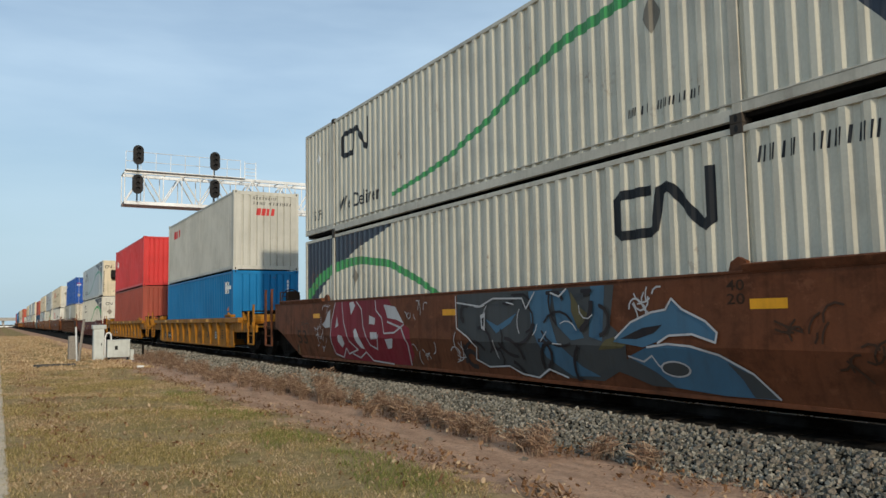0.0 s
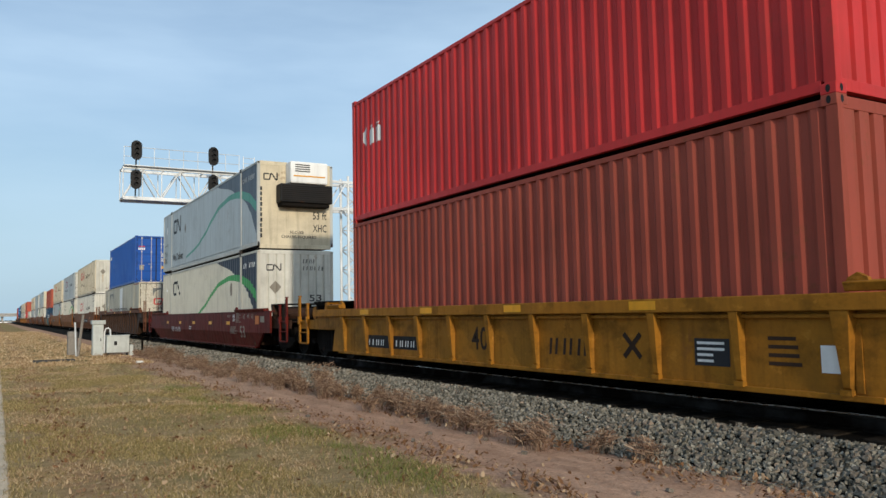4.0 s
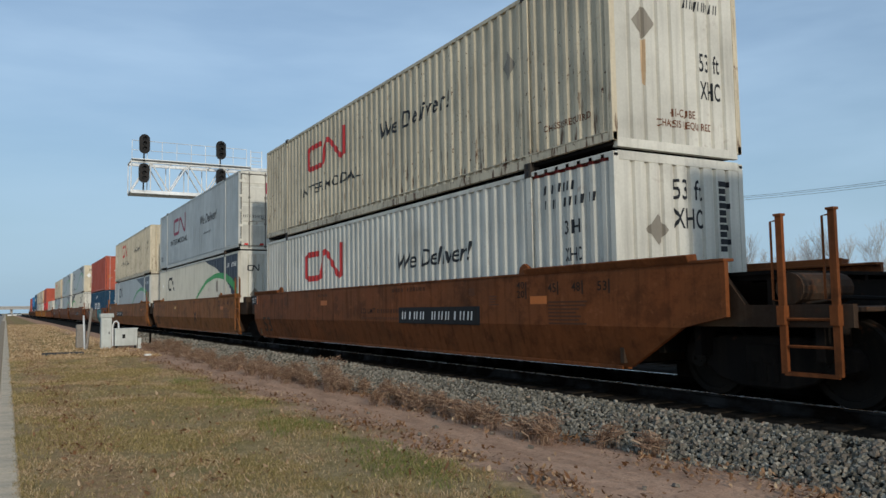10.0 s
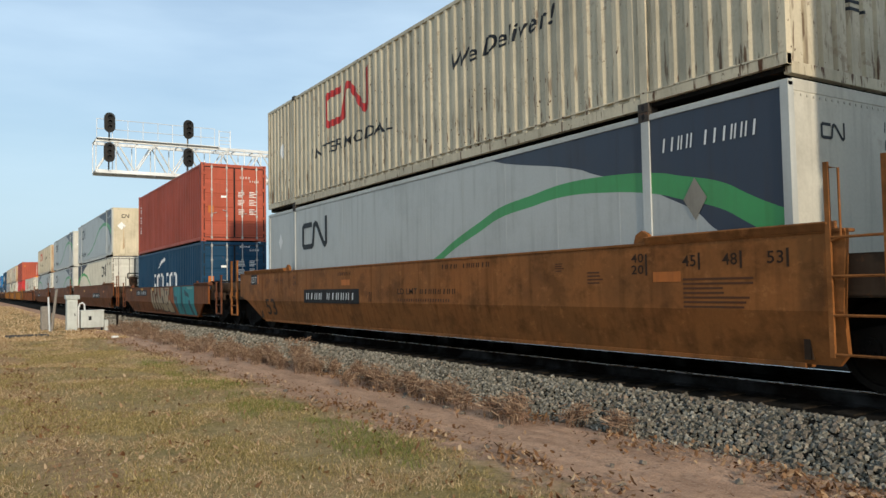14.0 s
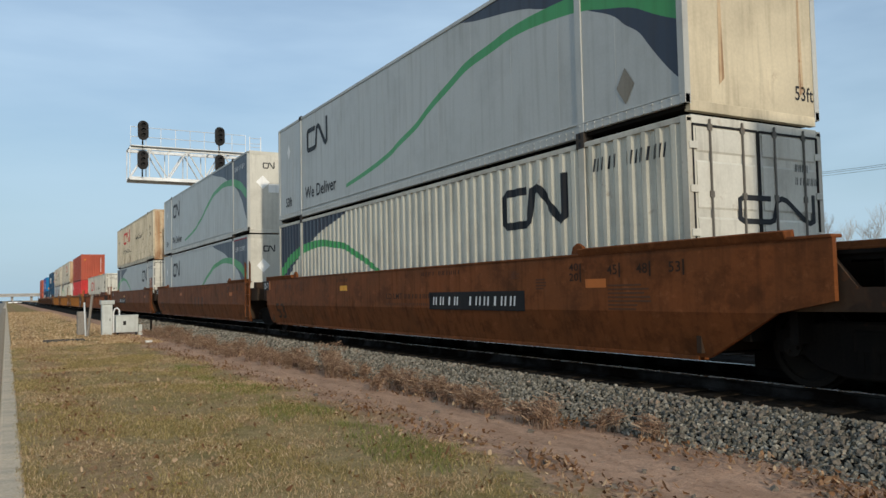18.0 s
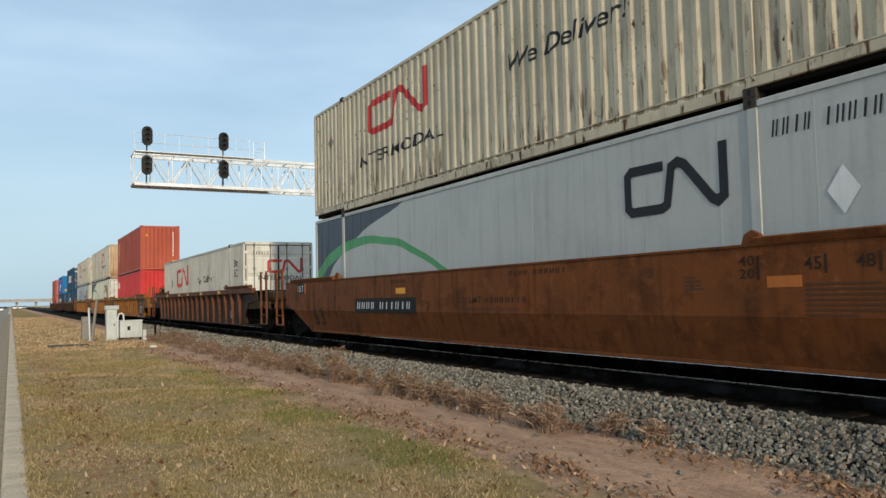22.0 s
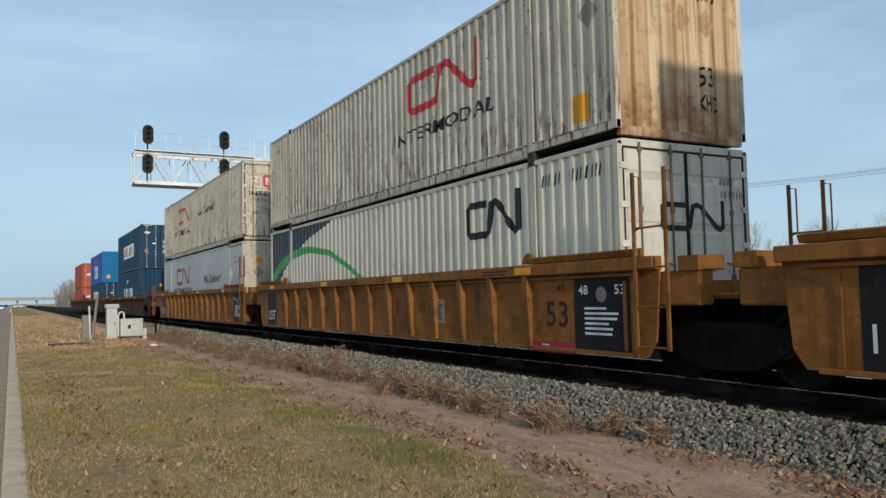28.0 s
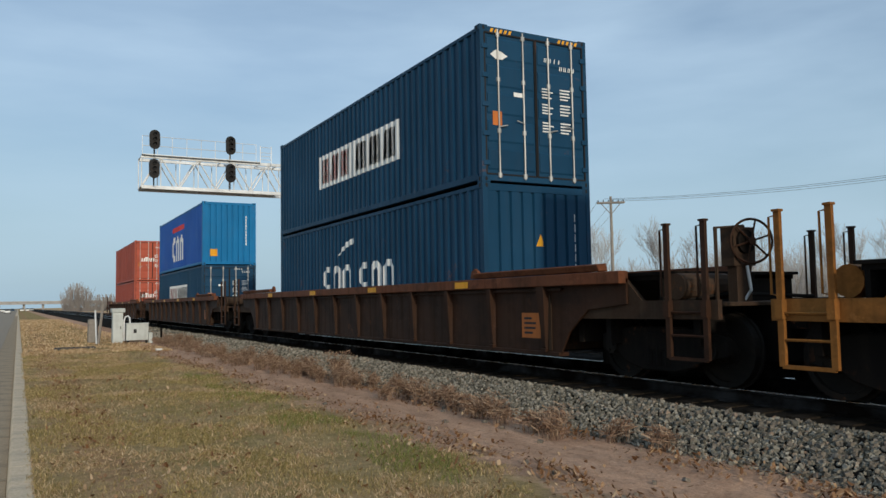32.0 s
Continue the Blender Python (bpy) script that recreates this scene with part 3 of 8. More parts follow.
# ---- signal gantry ----
def gantry():
    root = empty("signal_gantry")
    tagged(root, "silver lattice cantilever signal gantry across the tracks", "signal gantry")
    Y0, D = 55.0, 1.5
    x0, x1, xm = 7.12, 23.2, 25.3
    zb, zt = 9.62, 11.70
    steel = M["galv"]
    for y in (Y0, Y0 + D):
        for z, h in ((zb, 0.22), (zt, 0.2)):
            part("chord", box(x0, xm + 0.2, y - 0.08, y + 0.08, z - h / 2, z + h / 2), steel, root)
        n = 13
        step = (x1 - x0) / n
        for i in range(n):
            a, b = x0 + i * step, x0 + (i + 1) * step
            bm = bmesh.new()
            if i % 2:
                rod(bm, (a, y, zt), (b, y, zb), 0.05, 6)
            else:
                rod(bm, (a, y, zb), (b, y, zt), 0.05, 6)
            part("brace", bm, steel, root)
            bm = bmesh.new()
            rod(bm, (a, y, zb), (a, y, zt), 0.035, 6)
            part("upright", bm, steel, root)
    for i in range(13):
        x = x0 + i * (x1 - x0) / 12
        for z in (zb, zt):
            bm = bmesh.new()
            rod(bm, (x, Y0, z), (x, Y0 + D, z), 0.04, 6)
            part("cross_tie", bm, steel, root)
    part("walkway", box(x0, x0 + 9.6, Y0 + 0.1, Y0 + D - 0.1, zb + 0.08, zb + 0.12), steel, root, "steel grating walkway")
    part("walkway", box(x0, x0 + 8.0, Y0 - 0.35, Y0 + 0.5, zt + 0.07, zt + 0.12), steel, root, "steel grating walkway")
    for y in (Y0 - 0.35,):
        for z in (zt + 0.68, zt + 1.33):
            bm = bmesh.new()
            rod(bm, (x0, y, z), (x0 + 7.7, y, z), 0.022, 6)
            part("handrail", bm, steel, root)
        for k in range(9):
            bm = bmesh.new()
            rod(bm, (x0 + k * 0.96, y, zt + 0.1), (x0 + k * 0.96, y, zt + 1.35), 0.02, 6)
            part("rail_post", bm, steel, root)
    for k in range(2):
        bm = bmesh.new()
        rod(bm, (x0 + 8.0 + k * 0.8, Y0 - 0.3, zt), (x0 + 8.0 + k * 0.8, Y0 - 0.3, zt + 1.3), 0.03, 6)
        rod(bm, (x0 + 8.0, Y0 - 0.3, zt + 0.3 + 0.5 * k), (x0 + 8.8, Y0 - 0.3, zt + 0.3 + 0.5 * k), 0.02, 6)
        rod(bm, (x0 + 8.0, Y0 - 0.3, zt + 0.55 + 0.65 * k), (x0 + 8.8, Y0 - 0.3, zt + 0.55 + 0.65 * k), 0.02, 6)
        part("access_ladder", bm, steel, root)
    # mast of four posts
    for x in (x1 + 0.15, xm):
        for y in (Y0, Y0 + D):
            bm = bmesh.new()
            rod(bm, (x, y, -0.1), (x, y, zt + 0.5), 0.11, 8)
            part("mast_post", bm, steel, root)
    for k in range(7):
        z0 = 0.4 + k * 1.55
        for y in (Y0, Y0 + D):
            bm = bmesh.new()
            rod(bm, (x1 + 0.15, y, z0), (xm, y, z0 + 1.55), 0.05, 6)
            rod(bm, (xm, y, z0), (x1 + 0.15, y, z0 + 1.55), 0.05, 6)
            rod(bm, (x1 + 0.15, y, z0), (xm, y, z0), 0.05, 6)
            part("mast_brace", bm, steel, root)
    bm = bmesh.new()
    for k in range(2):
        rod(bm, (xm + 0.75, Y0 + 0.2 + 0.5 * k, 0), (xm + 0.75, Y0 + 0.2 + 0.5 * k, zt + 0.2), 0.035, 6)
    for k in range(30):
        rod(bm, (xm + 0.75, Y0 + 0.2, 0.4 + 0.38 * k), (xm + 0.75, Y0 + 0.7, 0.4 + 0.38 * k), 0.02, 5)
    part("access_ladder", bm, steel, root)
    part("footing", box(x1 - 0.4, xm + 0.5, Y0 - 0.4, Y0 + D + 0.4, -0.3, 0.2, 0.03), M["concrete"], root)
    # signal heads with oval backing plates, three lamps each
    for x, zc in ((7.88, 12.80), (7.86, 10.82), (12.95, 12.80), (12.95, 10.83)):
        n = 24
        bm = bmesh.new()
        pts = []
        for k in range(n):
            a = 2 * math.pi * k / n
            pts.append((0.35 * math.cos(a), (0.36 * math.sin(a)) + (0.30 if math.sin(a) > 0 else -0.30)))
        prism(bm, [(x + p, zc + q) for p, q in pts], 1, Y0 - 0.55, Y0 - 0.51)
        head = part("signal_head", bm, M["black"], root, "black oval signal head")
        for k in (-1, 0, 1):
            bm = bmesh.new()
            rod(bm, (x, Y0 - 0.56, zc + 0.34 * k), (x, Y0 - 0.60, zc + 0.34 * k), 0.10, 14)
            part("lens", bm, M["lens"], head)
            bm = bmesh.new()
            for j in range(9):
                a0, a1 = math.pi * j / 9, math.pi * (j + 1) / 9
                v = [bm.verts.new((x + r * math.cos(a), y, zc + 0.34 * k + r * math.sin(a))) for a, y, r in
                     ((a0, Y0 - 0.56, 0.13), (a1, Y0 - 0.56, 0.13), (a1, Y0 - 0.82, 0.125), (a0, Y0 - 0.82, 0.125))]
                bm.faces.new(v)
            part("hood", bm, M["black"], head)
        bm = bmesh.new()
        bx(bm, x - 0.18, x + 0.18, Y0 - 0.50, Y0 - 0.2, zc - 0.55, zc + 0.55)
        rod(bm, (x, Y0 - 0.3, zc - 0.55), (x, Y0 - 0.3, zc - 1.1), 0.05, 8)
        part("lamp_case", bm, M["black"], head)


gantry()


# ---- cabinets, posts ----
def cabinets():
    z0 = 0.0
    c = empty("relay_cabinet")
    tagged(c, "tall pale grey metal relay cabinet beside the track", "cabinet")
    x, y = 3.62, 36.6
    part("body", box(x, x + 0.42, y, y + 0.5, 0.0, 1.34, 0.015), M["cabinet"], c)
    part("lid", box(x - 0.05, x + 0.50, y - 0.05, y + 0.55, 1.34, 1.52, 0.02), M["cabinet"], c)
    part("door", box(x + 0.04, x + 0.38, y - 0.015, y + 0.0, 0.12, 1.25, 0.004), M["cabinet"], c)
    part("latch", box(x + 0.30, x + 0.33, y - 0.03, y - 0.015, 0.62, 0.74), M["black"], c)
    bm = path_rod([(x + 0.47, y + 0.1, 0.1), (x + 0.47, y + 0.1, 1.0), (x + 0.52, y + 0.1, 1.14), (x + 0.62, y + 0.1, 1.18), (x + 0.70, y + 0.1, 1.1), (x + 0.72, y + 0.1, 0.7)], 0.035, 8)
    part("conduit", bm, M["galv"], c)
    c = empty("signal_box")
    tagged(c, "low pale grey metal junction box on short legs", "cabinet")
    x = 4.18
    part("body", box(x, x + 0.92, y + 0.05, y + 0.6, 0.10, 0.82, 0.02), M["cabinet"], c)
    part("lid", box(x - 0.02, x + 0.94, y + 0.02, y + 0.62, 0.82, 0.86, 0.008), M["cabinet"], c)
    for a in (x + 0.04, x + 0.8):
        part("leg", box(a, a + 0.08, y + 0.1, y + 0.18, -0.05, 0.10), M["black"], c)
    part("stencil", box(x + 0.3, x + 0.42, y + 0.045, y + 0.05, 0.42, 0.60), M["black"], c)
    part("side_duct", box(x + 0.94, x + 1.1, y + 0.1, y + 0.4, -0.05, 0.42, 0.02), M["cabinet"], c)
    p = empty("leaning_post")
    tagged(p, "weathered pale post leaning beside the cabinets", "post")
    bm = bmesh.new()
    rod(bm, (3.02, 36.4, -0.1), (3.22, 36.5, 1.78), 0.055, 8)
    part("shaft", bm, M["pole_wood"], p)
    b2 = bmesh.new()
    rod(b2, (3.0, 36.8, -0.1), (2.94, 36.9, 1.45), 0.035, 8)
    q = part("stake", b2, M["galv"])
    tagged(q, "thin grey stake beside the leaning post", "stake")
    # dark drum-like case behind the post
    d = part("battery_case", box(2.75, 3.15, 38.0, 38.5, 0.0, 1.05, 0.05), M["pole_wood"])
    tagged(d, "weathered brown case behind the leaning post", "cabinet")
    bm = bmesh.new()
    bx(bm, 1.2, 2.65, 32.5, 33.4, -0.02, 0.07, 0.03)
    h = part("culvert_lip", bm, M["joint"])
    tagged(h, "dark low culvert edge in the grass", "culvert")
    s = part("litter", box(4.38, 4.60, 29.6, 29.78, -0.01, 0.06, 0.015), M["placard_white"])
    tagged(s, "scrap of white litter on the dirt", "litter")
    f = empty("warning_stake")
    tagged(f, "short dark stake on the ballast edge", "stake")
    bm = bmesh.new()
    rod(bm, (6.0, 39.0, -0.1), (6.0, 39.0, 0.55), 0.05, 6)
    part("shaft", bm, M["undergear"], f)


cabinets()


# ---- poles and wires ----
def at(az, dist):
    return dist * math.sin(radians(az)), dist * math.cos(radians(az))


def utility_pole(x, y, h, face, double=True):
    root = empty("utility_pole")
    tagged(root, "wooden utility pole with crossarm and insulators", "utility pole", "poles behind the track")
    root.matrix_world = pose(x, y, 0, 0, 0, face)
    bm = bmesh.new()
    rod(bm, (0, 0, -0.3), (0, 0, h), 0.17, 10, 0.11)
    part("shaft", bm, M["pole_wood"], root)
    for k in range(2 if double else 1):
        yy = 0.16 if k else -0.16
        part("crossarm", box(-1.2, 1.2, yy - 0.06, yy + 0.06, h - 0.62, h - 0.48), M["pole_wood"], root)
    bm = bmesh.new()
    for s in (-1, 1):
        rod(bm, (0, 0, h - 1.6), (s * 0.85, 0, h - 0.6), 0.035, 6)
    part("brace", bm, M["pole_wood"], root)
    for x0 in (-1.1, -0.65, -0.2, 0.2, 0.65, 1.1):
        bm = bmesh.new()
        rod(bm, (x0, 0, h - 0.48), (x0, 0, h - 0.26), 0.05, 6, 0.035)
        part("insulator", bm, M["black"], root)


def wires(a, b, sag=0.8):
    root = empty("wire_span")
    tagged(root, "thin overhead wires between poles", "wires", "overhead wires")
    (xa, ya, za), (xb, yb, zb) = a, b
    d = Vector((xb - xa, yb - ya, 0)).normalized()
    n = Vector((-d.y, d.x, 0))
    for off in (-1.1, -0.2, 1.1):
        pts = []
        for k in range(13):
            f = k / 12
            p = Vector((xa, ya, za)).lerp(Vector((xb, yb, zb)), f) + n * off
            p.z -= sag * 4 * f * (1 - f)
            pts.append(p)
        part("wire", path_rod(pts, 0.016, 4), M["black"], root)


def build_poles():
    h = 10.6
    p1 = (*at(41.1, 70), h)
    p0 = (*at(72.0, 62), h + 0.4)
    p2 = (*at(37.0, 132), h)
    for (x, y, hh), f in ((p1, -35), (p0, -60), (p2, -35)):
        utility_pole(x, y, hh, f)
    wires((p1[0], p1[1], h - 0.3), (p0[0], p0[1], p0[2] - 0.3))
    wires((p1[0], p1[1], h - 0.3), (p2[0], p2[1], h - 0.3), 1.4)
    x, y = at(35.0, 74)
    utility_pole(x, y, 7.6, -35, False)


build_poles()


# ---- bare trees ----
def bare_tree(seed, h, spread):
    rnd = random.Random(seed)
    tb, cb = bmesh.new(), bmesh.new()

    def limb(bm, p, d, length, r, level):
        steps = 3 if level < 2 else 2
        q = p.copy()
        for k in range(steps):
            nd = (d + Vector((rnd.uniform(-1, 1), rnd.uniform(-1, 1), rnd.uniform(-0.3, 0.6))) * 0.22).normalized()
            e = q + nd * length / steps
            r2 = r * (1 - 0.55 * (k + 1) / steps)
            rod(tb if level < 2 else cb, q, e, r * (1 - 0.55 * k / steps), 5 if level < 2 else 3, r2)
            if level < 4:
                for _ in range(rnd.choice((2, 2, 3)) if level < 3 else 2):
                    side = Vector((rnd.uniform(-1, 1), rnd.uniform(-1, 1), 0)).normalized()
                    limb(bm, e, (nd * 0.75 + side * spread * 0.75 + Vector((0, 0, 0.25))).normalized(), length * rnd.uniform(0.42, 0.6), max(r2 * 0.6, 0.011), level + 1)
            q, d = e, nd

    limb(tb, Vector((0, 0, -0.2)), Vector((0, 0, 1)), h * 0.66, 0.012 * h, 0)
    root = empty("bare_tree")
    tagged(root, "leafless grey-brown tree beyond the tracks", "tree", "bare trees beyond the tracks")
    part("trunk", tb, M["bark"], root)
    part("crown", cb, M["pale_twig"], root)
    return root


def build_trees():
    rnd = random.Random(3)
    kinds = [bare_tree(11, 8.8, 0.55), bare_tree(12, 7.6, 0.6), bare_tree(13, 10.0, 0.5), bare_tree(14, 6.8, 0.65)]
    first = [False] * 4
    spots = []
    for az in np.arange(30.5, 92, 0.85):
        d = rnd.uniform(72, 100)
        spots.append((az + rnd.uniform(-0.4, 0.4), d))
    spots += [(30.7, 78), (31.4, 84)]
    for i, (az, d) in enumerate(spots):
        k = rnd.randrange(4)
        x, y = at(az, d)
        s = rnd.uniform(0.62, 0.92)
        if i == len(spots) - 2:
            k, s = 2, 1.15
        m = pose(x, y, 0, 0, 0, rnd.uniform(0, 360))
        if not first[k]:
            ob, first[k] = kinds[k], True
            ob.matrix_basis = m
            ob.scale = (s, s, s)
        else:
            ob = copy_thing(kinds[k], m)
            ob.scale = (s, s, s)
    for k in range(4):
        if not first[k]:
            kinds[k].matrix_basis = pose(70 + 5 * k, 60, 0)


build_trees()


def far_woods():
    """A thicket of thin stems far behind, and a bush beside the far track."""
    rnd = np.random.default_rng(4)
    verts, faces = [], []
    for i in range(8200):
        az = radians(rnd.uniform(30, 95))
        d = rnd.uniform(95, 125)
        x, y = d * math.sin(az), d * math.cos(az)
        h = rnd.uniform(2.0, 6.0) + 2.2 * max(0.0, math.sin(az * 23) + math.sin(az * 61)) * rnd.uniform(0.3, 1)
        w = 0.03
        lx, ly = rnd.normal(0, 0.35, 2)
        k = len(verts)
        verts += [(x - w, y + w, 0), (x + w, y - w, 0), (x + lx + 0.012, y + ly, h), (x + lx - 0.012, y + ly, h)]
        faces.append((k, k + 1, k + 2, k + 3))
        for _ in range(7):
            f = rnd.uniform(0.25, 0.97)
            a, b = rnd.normal(0, 0.7, 2)
            k = len(verts)
            px, py, pz = x + lx * f, y + ly * f, h * f
            verts += [(px, py, pz), (px + 0.02, py - 0.02, pz + 0.03), (px + a, py + b, pz + abs(rnd.normal(0.7, 0.3)))]
            faces.append((k, k + 1, k + 2))
    tagged(raw("thicket", verts, faces, M["pale_twig"]), "far leafless thicket of thin stems", "woods", kind="stuff")
    verts, faces = [], []
    for i in range(500):
        t = rnd.uniform(0, 1)
        az = radians(2.6 + 3.2 * t)
        d = rnd.uniform(330, 360)
        x, y = d * math.sin(az), d * math.cos(az)
        h = rnd.uniform(3, 7) + 5 * max(0, math.sin(t * 6.0))
        k = len(verts)
        lx = rnd.normal(0, 1.2)
        verts += [(x - 0.09, y, -0.2), (x + 0.09, y, -0.2), (x + lx + 0.05, y, h), (x + lx - 0.05, y, h)]
        faces.append((k, k + 1, k + 2, k + 3))
    tagged(raw("far_bushes", verts, faces, M["twig"]), "distant bare bushes beside the line", "woods", kind="stuff")


far_woods()


# ---- overpass and far cars on the road ----
def far_things():
    root = empty("overpass")
    tagged(root, "distant concrete road overpass across the line", "bridge")
    part("deck", box(-90, 70, 720, 732, 4.6, 6.2), M["far_concrete"], root)
    part("parapet", box(-90, 70, 719.6, 720, 6.2, 7.2), M["far_concrete"], root)
    for x in (-60, -36, -14, 4, 18, 40):
        part("pier", box(x - 0.9, x + 0.9, 724, 728, -0.5, 4.6), M["far_concrete"], root)
    rnd = random.Random(8)
    for i, (x, y, c) in enumerate(((-3.2, 300, "placard_white"), (-6.4, 420, "placard_white"), (-2.9, 520, "navy"), (1.6, 430, "placard_white"), (4.2, 460, "placard_white"), (6.5, 480, "grey"))):
        v = empty("parked_car" if x > 0 else "car")
        tagged(v, "small far-off car near the overpass", "car", "far cars")
        v.location = (x, y, 0.0 if x > 0 else -0.125)
        part("body", box(-0.9, 0.9, -2.2, 2.2, 0.35, 0.95, 0.12), M[c], v)
        bm = bmesh.new()
        prism(bm, [(-1.3, 0.93), (1.5, 0.93), (1.0, 1.5), (-0.8, 1.5)], 0, -0.78, 0.78)
        part("cabin", bm, M["lens"], v)
        for sx in (-0.8, 0.8):
            for sy in (-1.4, 1.4):
                bm = bmesh.new()
                rod(bm, (sx - 0.1, sy, 0.33), (sx + 0.1, sy, 0.33), 0.33, 12)
                part("wheel", bm, M["black"], v)


far_things()


# ---- lettering and emblems ----
TEXTS = {}


def letter_shape(words):
    """Flat outline of words in the built-in font, with its left bottom corner at 0, 0, as verts and faces."""
    if words not in TEXTS:
        cu = bpy.data.curves.new("words", "FONT")
        cu.body, cu.resolution_u, cu.offset = words, 3, 0.011
        cu.space_character = 1.06
        ob = new("words", cu)
        me = bpy.data.meshes.new_from_object(ob)
        vs = [v.co.copy() for v in me.vertices]
        fs = [tuple(p.vertices) for p in me.polygons]
        bpy.data.objects.remove(ob)
        bpy.data.meshes.remove(me)
        bpy.data.curves.remove(cu)
        x0, y0 = min(v.x for v in vs), min(v.y for v in vs)
        x1, y1 = max(v.x for v in vs), max(v.y for v in vs)
        TEXTS[words] = ([((v.x - x0) / (x1 - x0), (v.y - y0) / (y1 - y0)) for v in vs], fs)
    return TEXTS[words]


def words_2d(words, a, b, w, h, slant=0.0, rise=0.0):
    vs, fs = letter_shape(words)
    return [(a + x * w + slant * y * h, b + y * h + rise * x * w) for x, y in vs], fs


def join_2d(*shapes):
    vs, fs = [], []
    for v, f in shapes:
        k = len(vs)
        vs += v
        fs += [tuple(i + k for i in g) for g in f]
    return vs, fs


def quad_2d(a, b, w, h, slant=0.0):
    return [(a, b), (a + w, b), (a + w + slant, b + h), (a + slant, b + h)], [(0, 1, 2, 3)]


def poly_2d(*pts):
    return list(pts), [tuple(range(len(pts)))]


def stroke_2d(pts, width):
    """A ribbon of even width along a line of points, mitred at its corners."""
    left, right = [], []
    for i, p in enumerate(pts):
        a = Vector(pts[max(0, i - 1)])
        c = Vector(pts[min(len(pts) - 1, i + 1)])
        p = Vector(p)
        d0 = (p - a).normalized() if i else (c - p).normalized()
        d1 = (c - p).normalized() if i < len(pts) - 1 else d0
        n0, n1 = Vector((-d0.y, d0.x)), Vector((-d1.y, d1.x))
        m = n0 + n1
        m = m.normalized() if m.length > 0.2 else n0
        k = width / 2 / max(0.55, m.dot(n0))
        left.append(tuple(p + m * k))
        right.append(tuple(p - m * k))
    n = len(pts)
    return left + right, [(n + i, n + i + 1, i + 1, i) for i in range(n - 1)]


def strokes_2d(pts, width):
    """Bars along a line that may cross itself, each lying a little over the last, with round joints."""
    shapes = []
    for i, ((x0, y0), (x1, y1)) in enumerate(zip(pts, pts[1:])):
        d = math.hypot(x1 - x0, y1 - y0) or 1
        nx, ny = -(y1 - y0) / d * width / 2, (x1 - x0) / d * width / 2
        o = 0.0006 * i
        shapes.append(([(x0 - nx, y0 - ny, o), (x1 - nx, y1 - ny, o), (x1 + nx, y1 + ny, o), (x0 + nx, y0 + ny, o)], [(0, 1, 2, 3)]))
        o += 0.0003
        shapes.append(([(x1 + width / 2 * math.cos(k * math.pi / 5), y1 + width / 2 * math.sin(k * math.pi / 5), o) for k in range(10)], [tuple(range(10))]))
    return join_2d(*shapes)


def emblem_2d(a, b, w, h, k=0.17):
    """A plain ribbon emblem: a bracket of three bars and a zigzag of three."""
    t = k * h
    return stroke_2d([(a + 0.42 * w, b + 0.80 * h), (a + 0.09 * w, b + 0.80 * h), (a + 0.05 * w, b + 0.72 * h), (a + 0.05 * w, b + 0.16 * h),
                      (a + 0.09 * w, b + 0.08 * h), (a + 0.40 * w, b + 0.08 * h), (a + 0.45 * w, b + 0.14 * h), (a + 0.50 * w, b + 0.76 * h),
                      (a + 0.56 * w, b + 0.82 * h), (a + 0.62 * w, b + 0.76 * h), (a + 0.86 * w, b + 0.14 * h), (a + 0.91 * w, b + 0.08 * h),
                      (a + 0.96 * w, b + 0.16 * h), (a + 0.96 * w, b + 1.0 * h)], t)


def bars_2d(a, b, w, h, n, gap=0.6, seed=1, rows=1):
    """Writing that stays plain: n signs in a row (or some rows), each one upright bar or a pair of thin ones; long rows part after the fourth."""
    rnd = random.Random(seed)
    shapes = []
    for r in range(rows):
        hh = h / rows
        part_at = 4 if n >= 9 and gap > 0.5 else n
        step = w / (n + (0.8 if part_at < n else 0))
        for i in range(n):
            k = rnd.uniform(0.75, 1.0)
            x = a + (i + (0.8 if i >= part_at else 0)) * step
            y = b + h - (r + 1) * hh + hh * 0.12
            lean = 0.10 * hh if rows == 1 else 0.0
            if gap <= 0.5 or rows > 1:
                shapes.append(quad_2d(x, y, step * (1 - gap) * k, hh * 0.76, lean))
            elif rnd.random() < 0.3:
                shapes.append(quad_2d(x + 0.22 * step, y, step * 0.22, hh * 0.76, lean))
            else:
                shapes.append(quad_2d(x, y, step * 0.17, hh * 0.76, lean))
                shapes.append(quad_2d(x + 0.46 * step * k, y, step * 0.17, hh * 0.76, lean))
    return join_2d(*shapes)


def lines_2d(a, b, w, h, rows, seed=1):
    """Small print: thin lines of uneven length."""
    rnd = random.Random(seed)
    step = h / rows
    return join_2d(*[quad_2d(a, b + h - (i + 1) * step + step * 0.3, w * rnd.uniform(0.55, 1), step * 0.45) for i in range(rows)])


def diamond_2d(a, b, r, ry=None):
    ry = ry or r
    return poly_2d((a - r, b), (a, b - ry), (a + r, b), (a, b + ry))


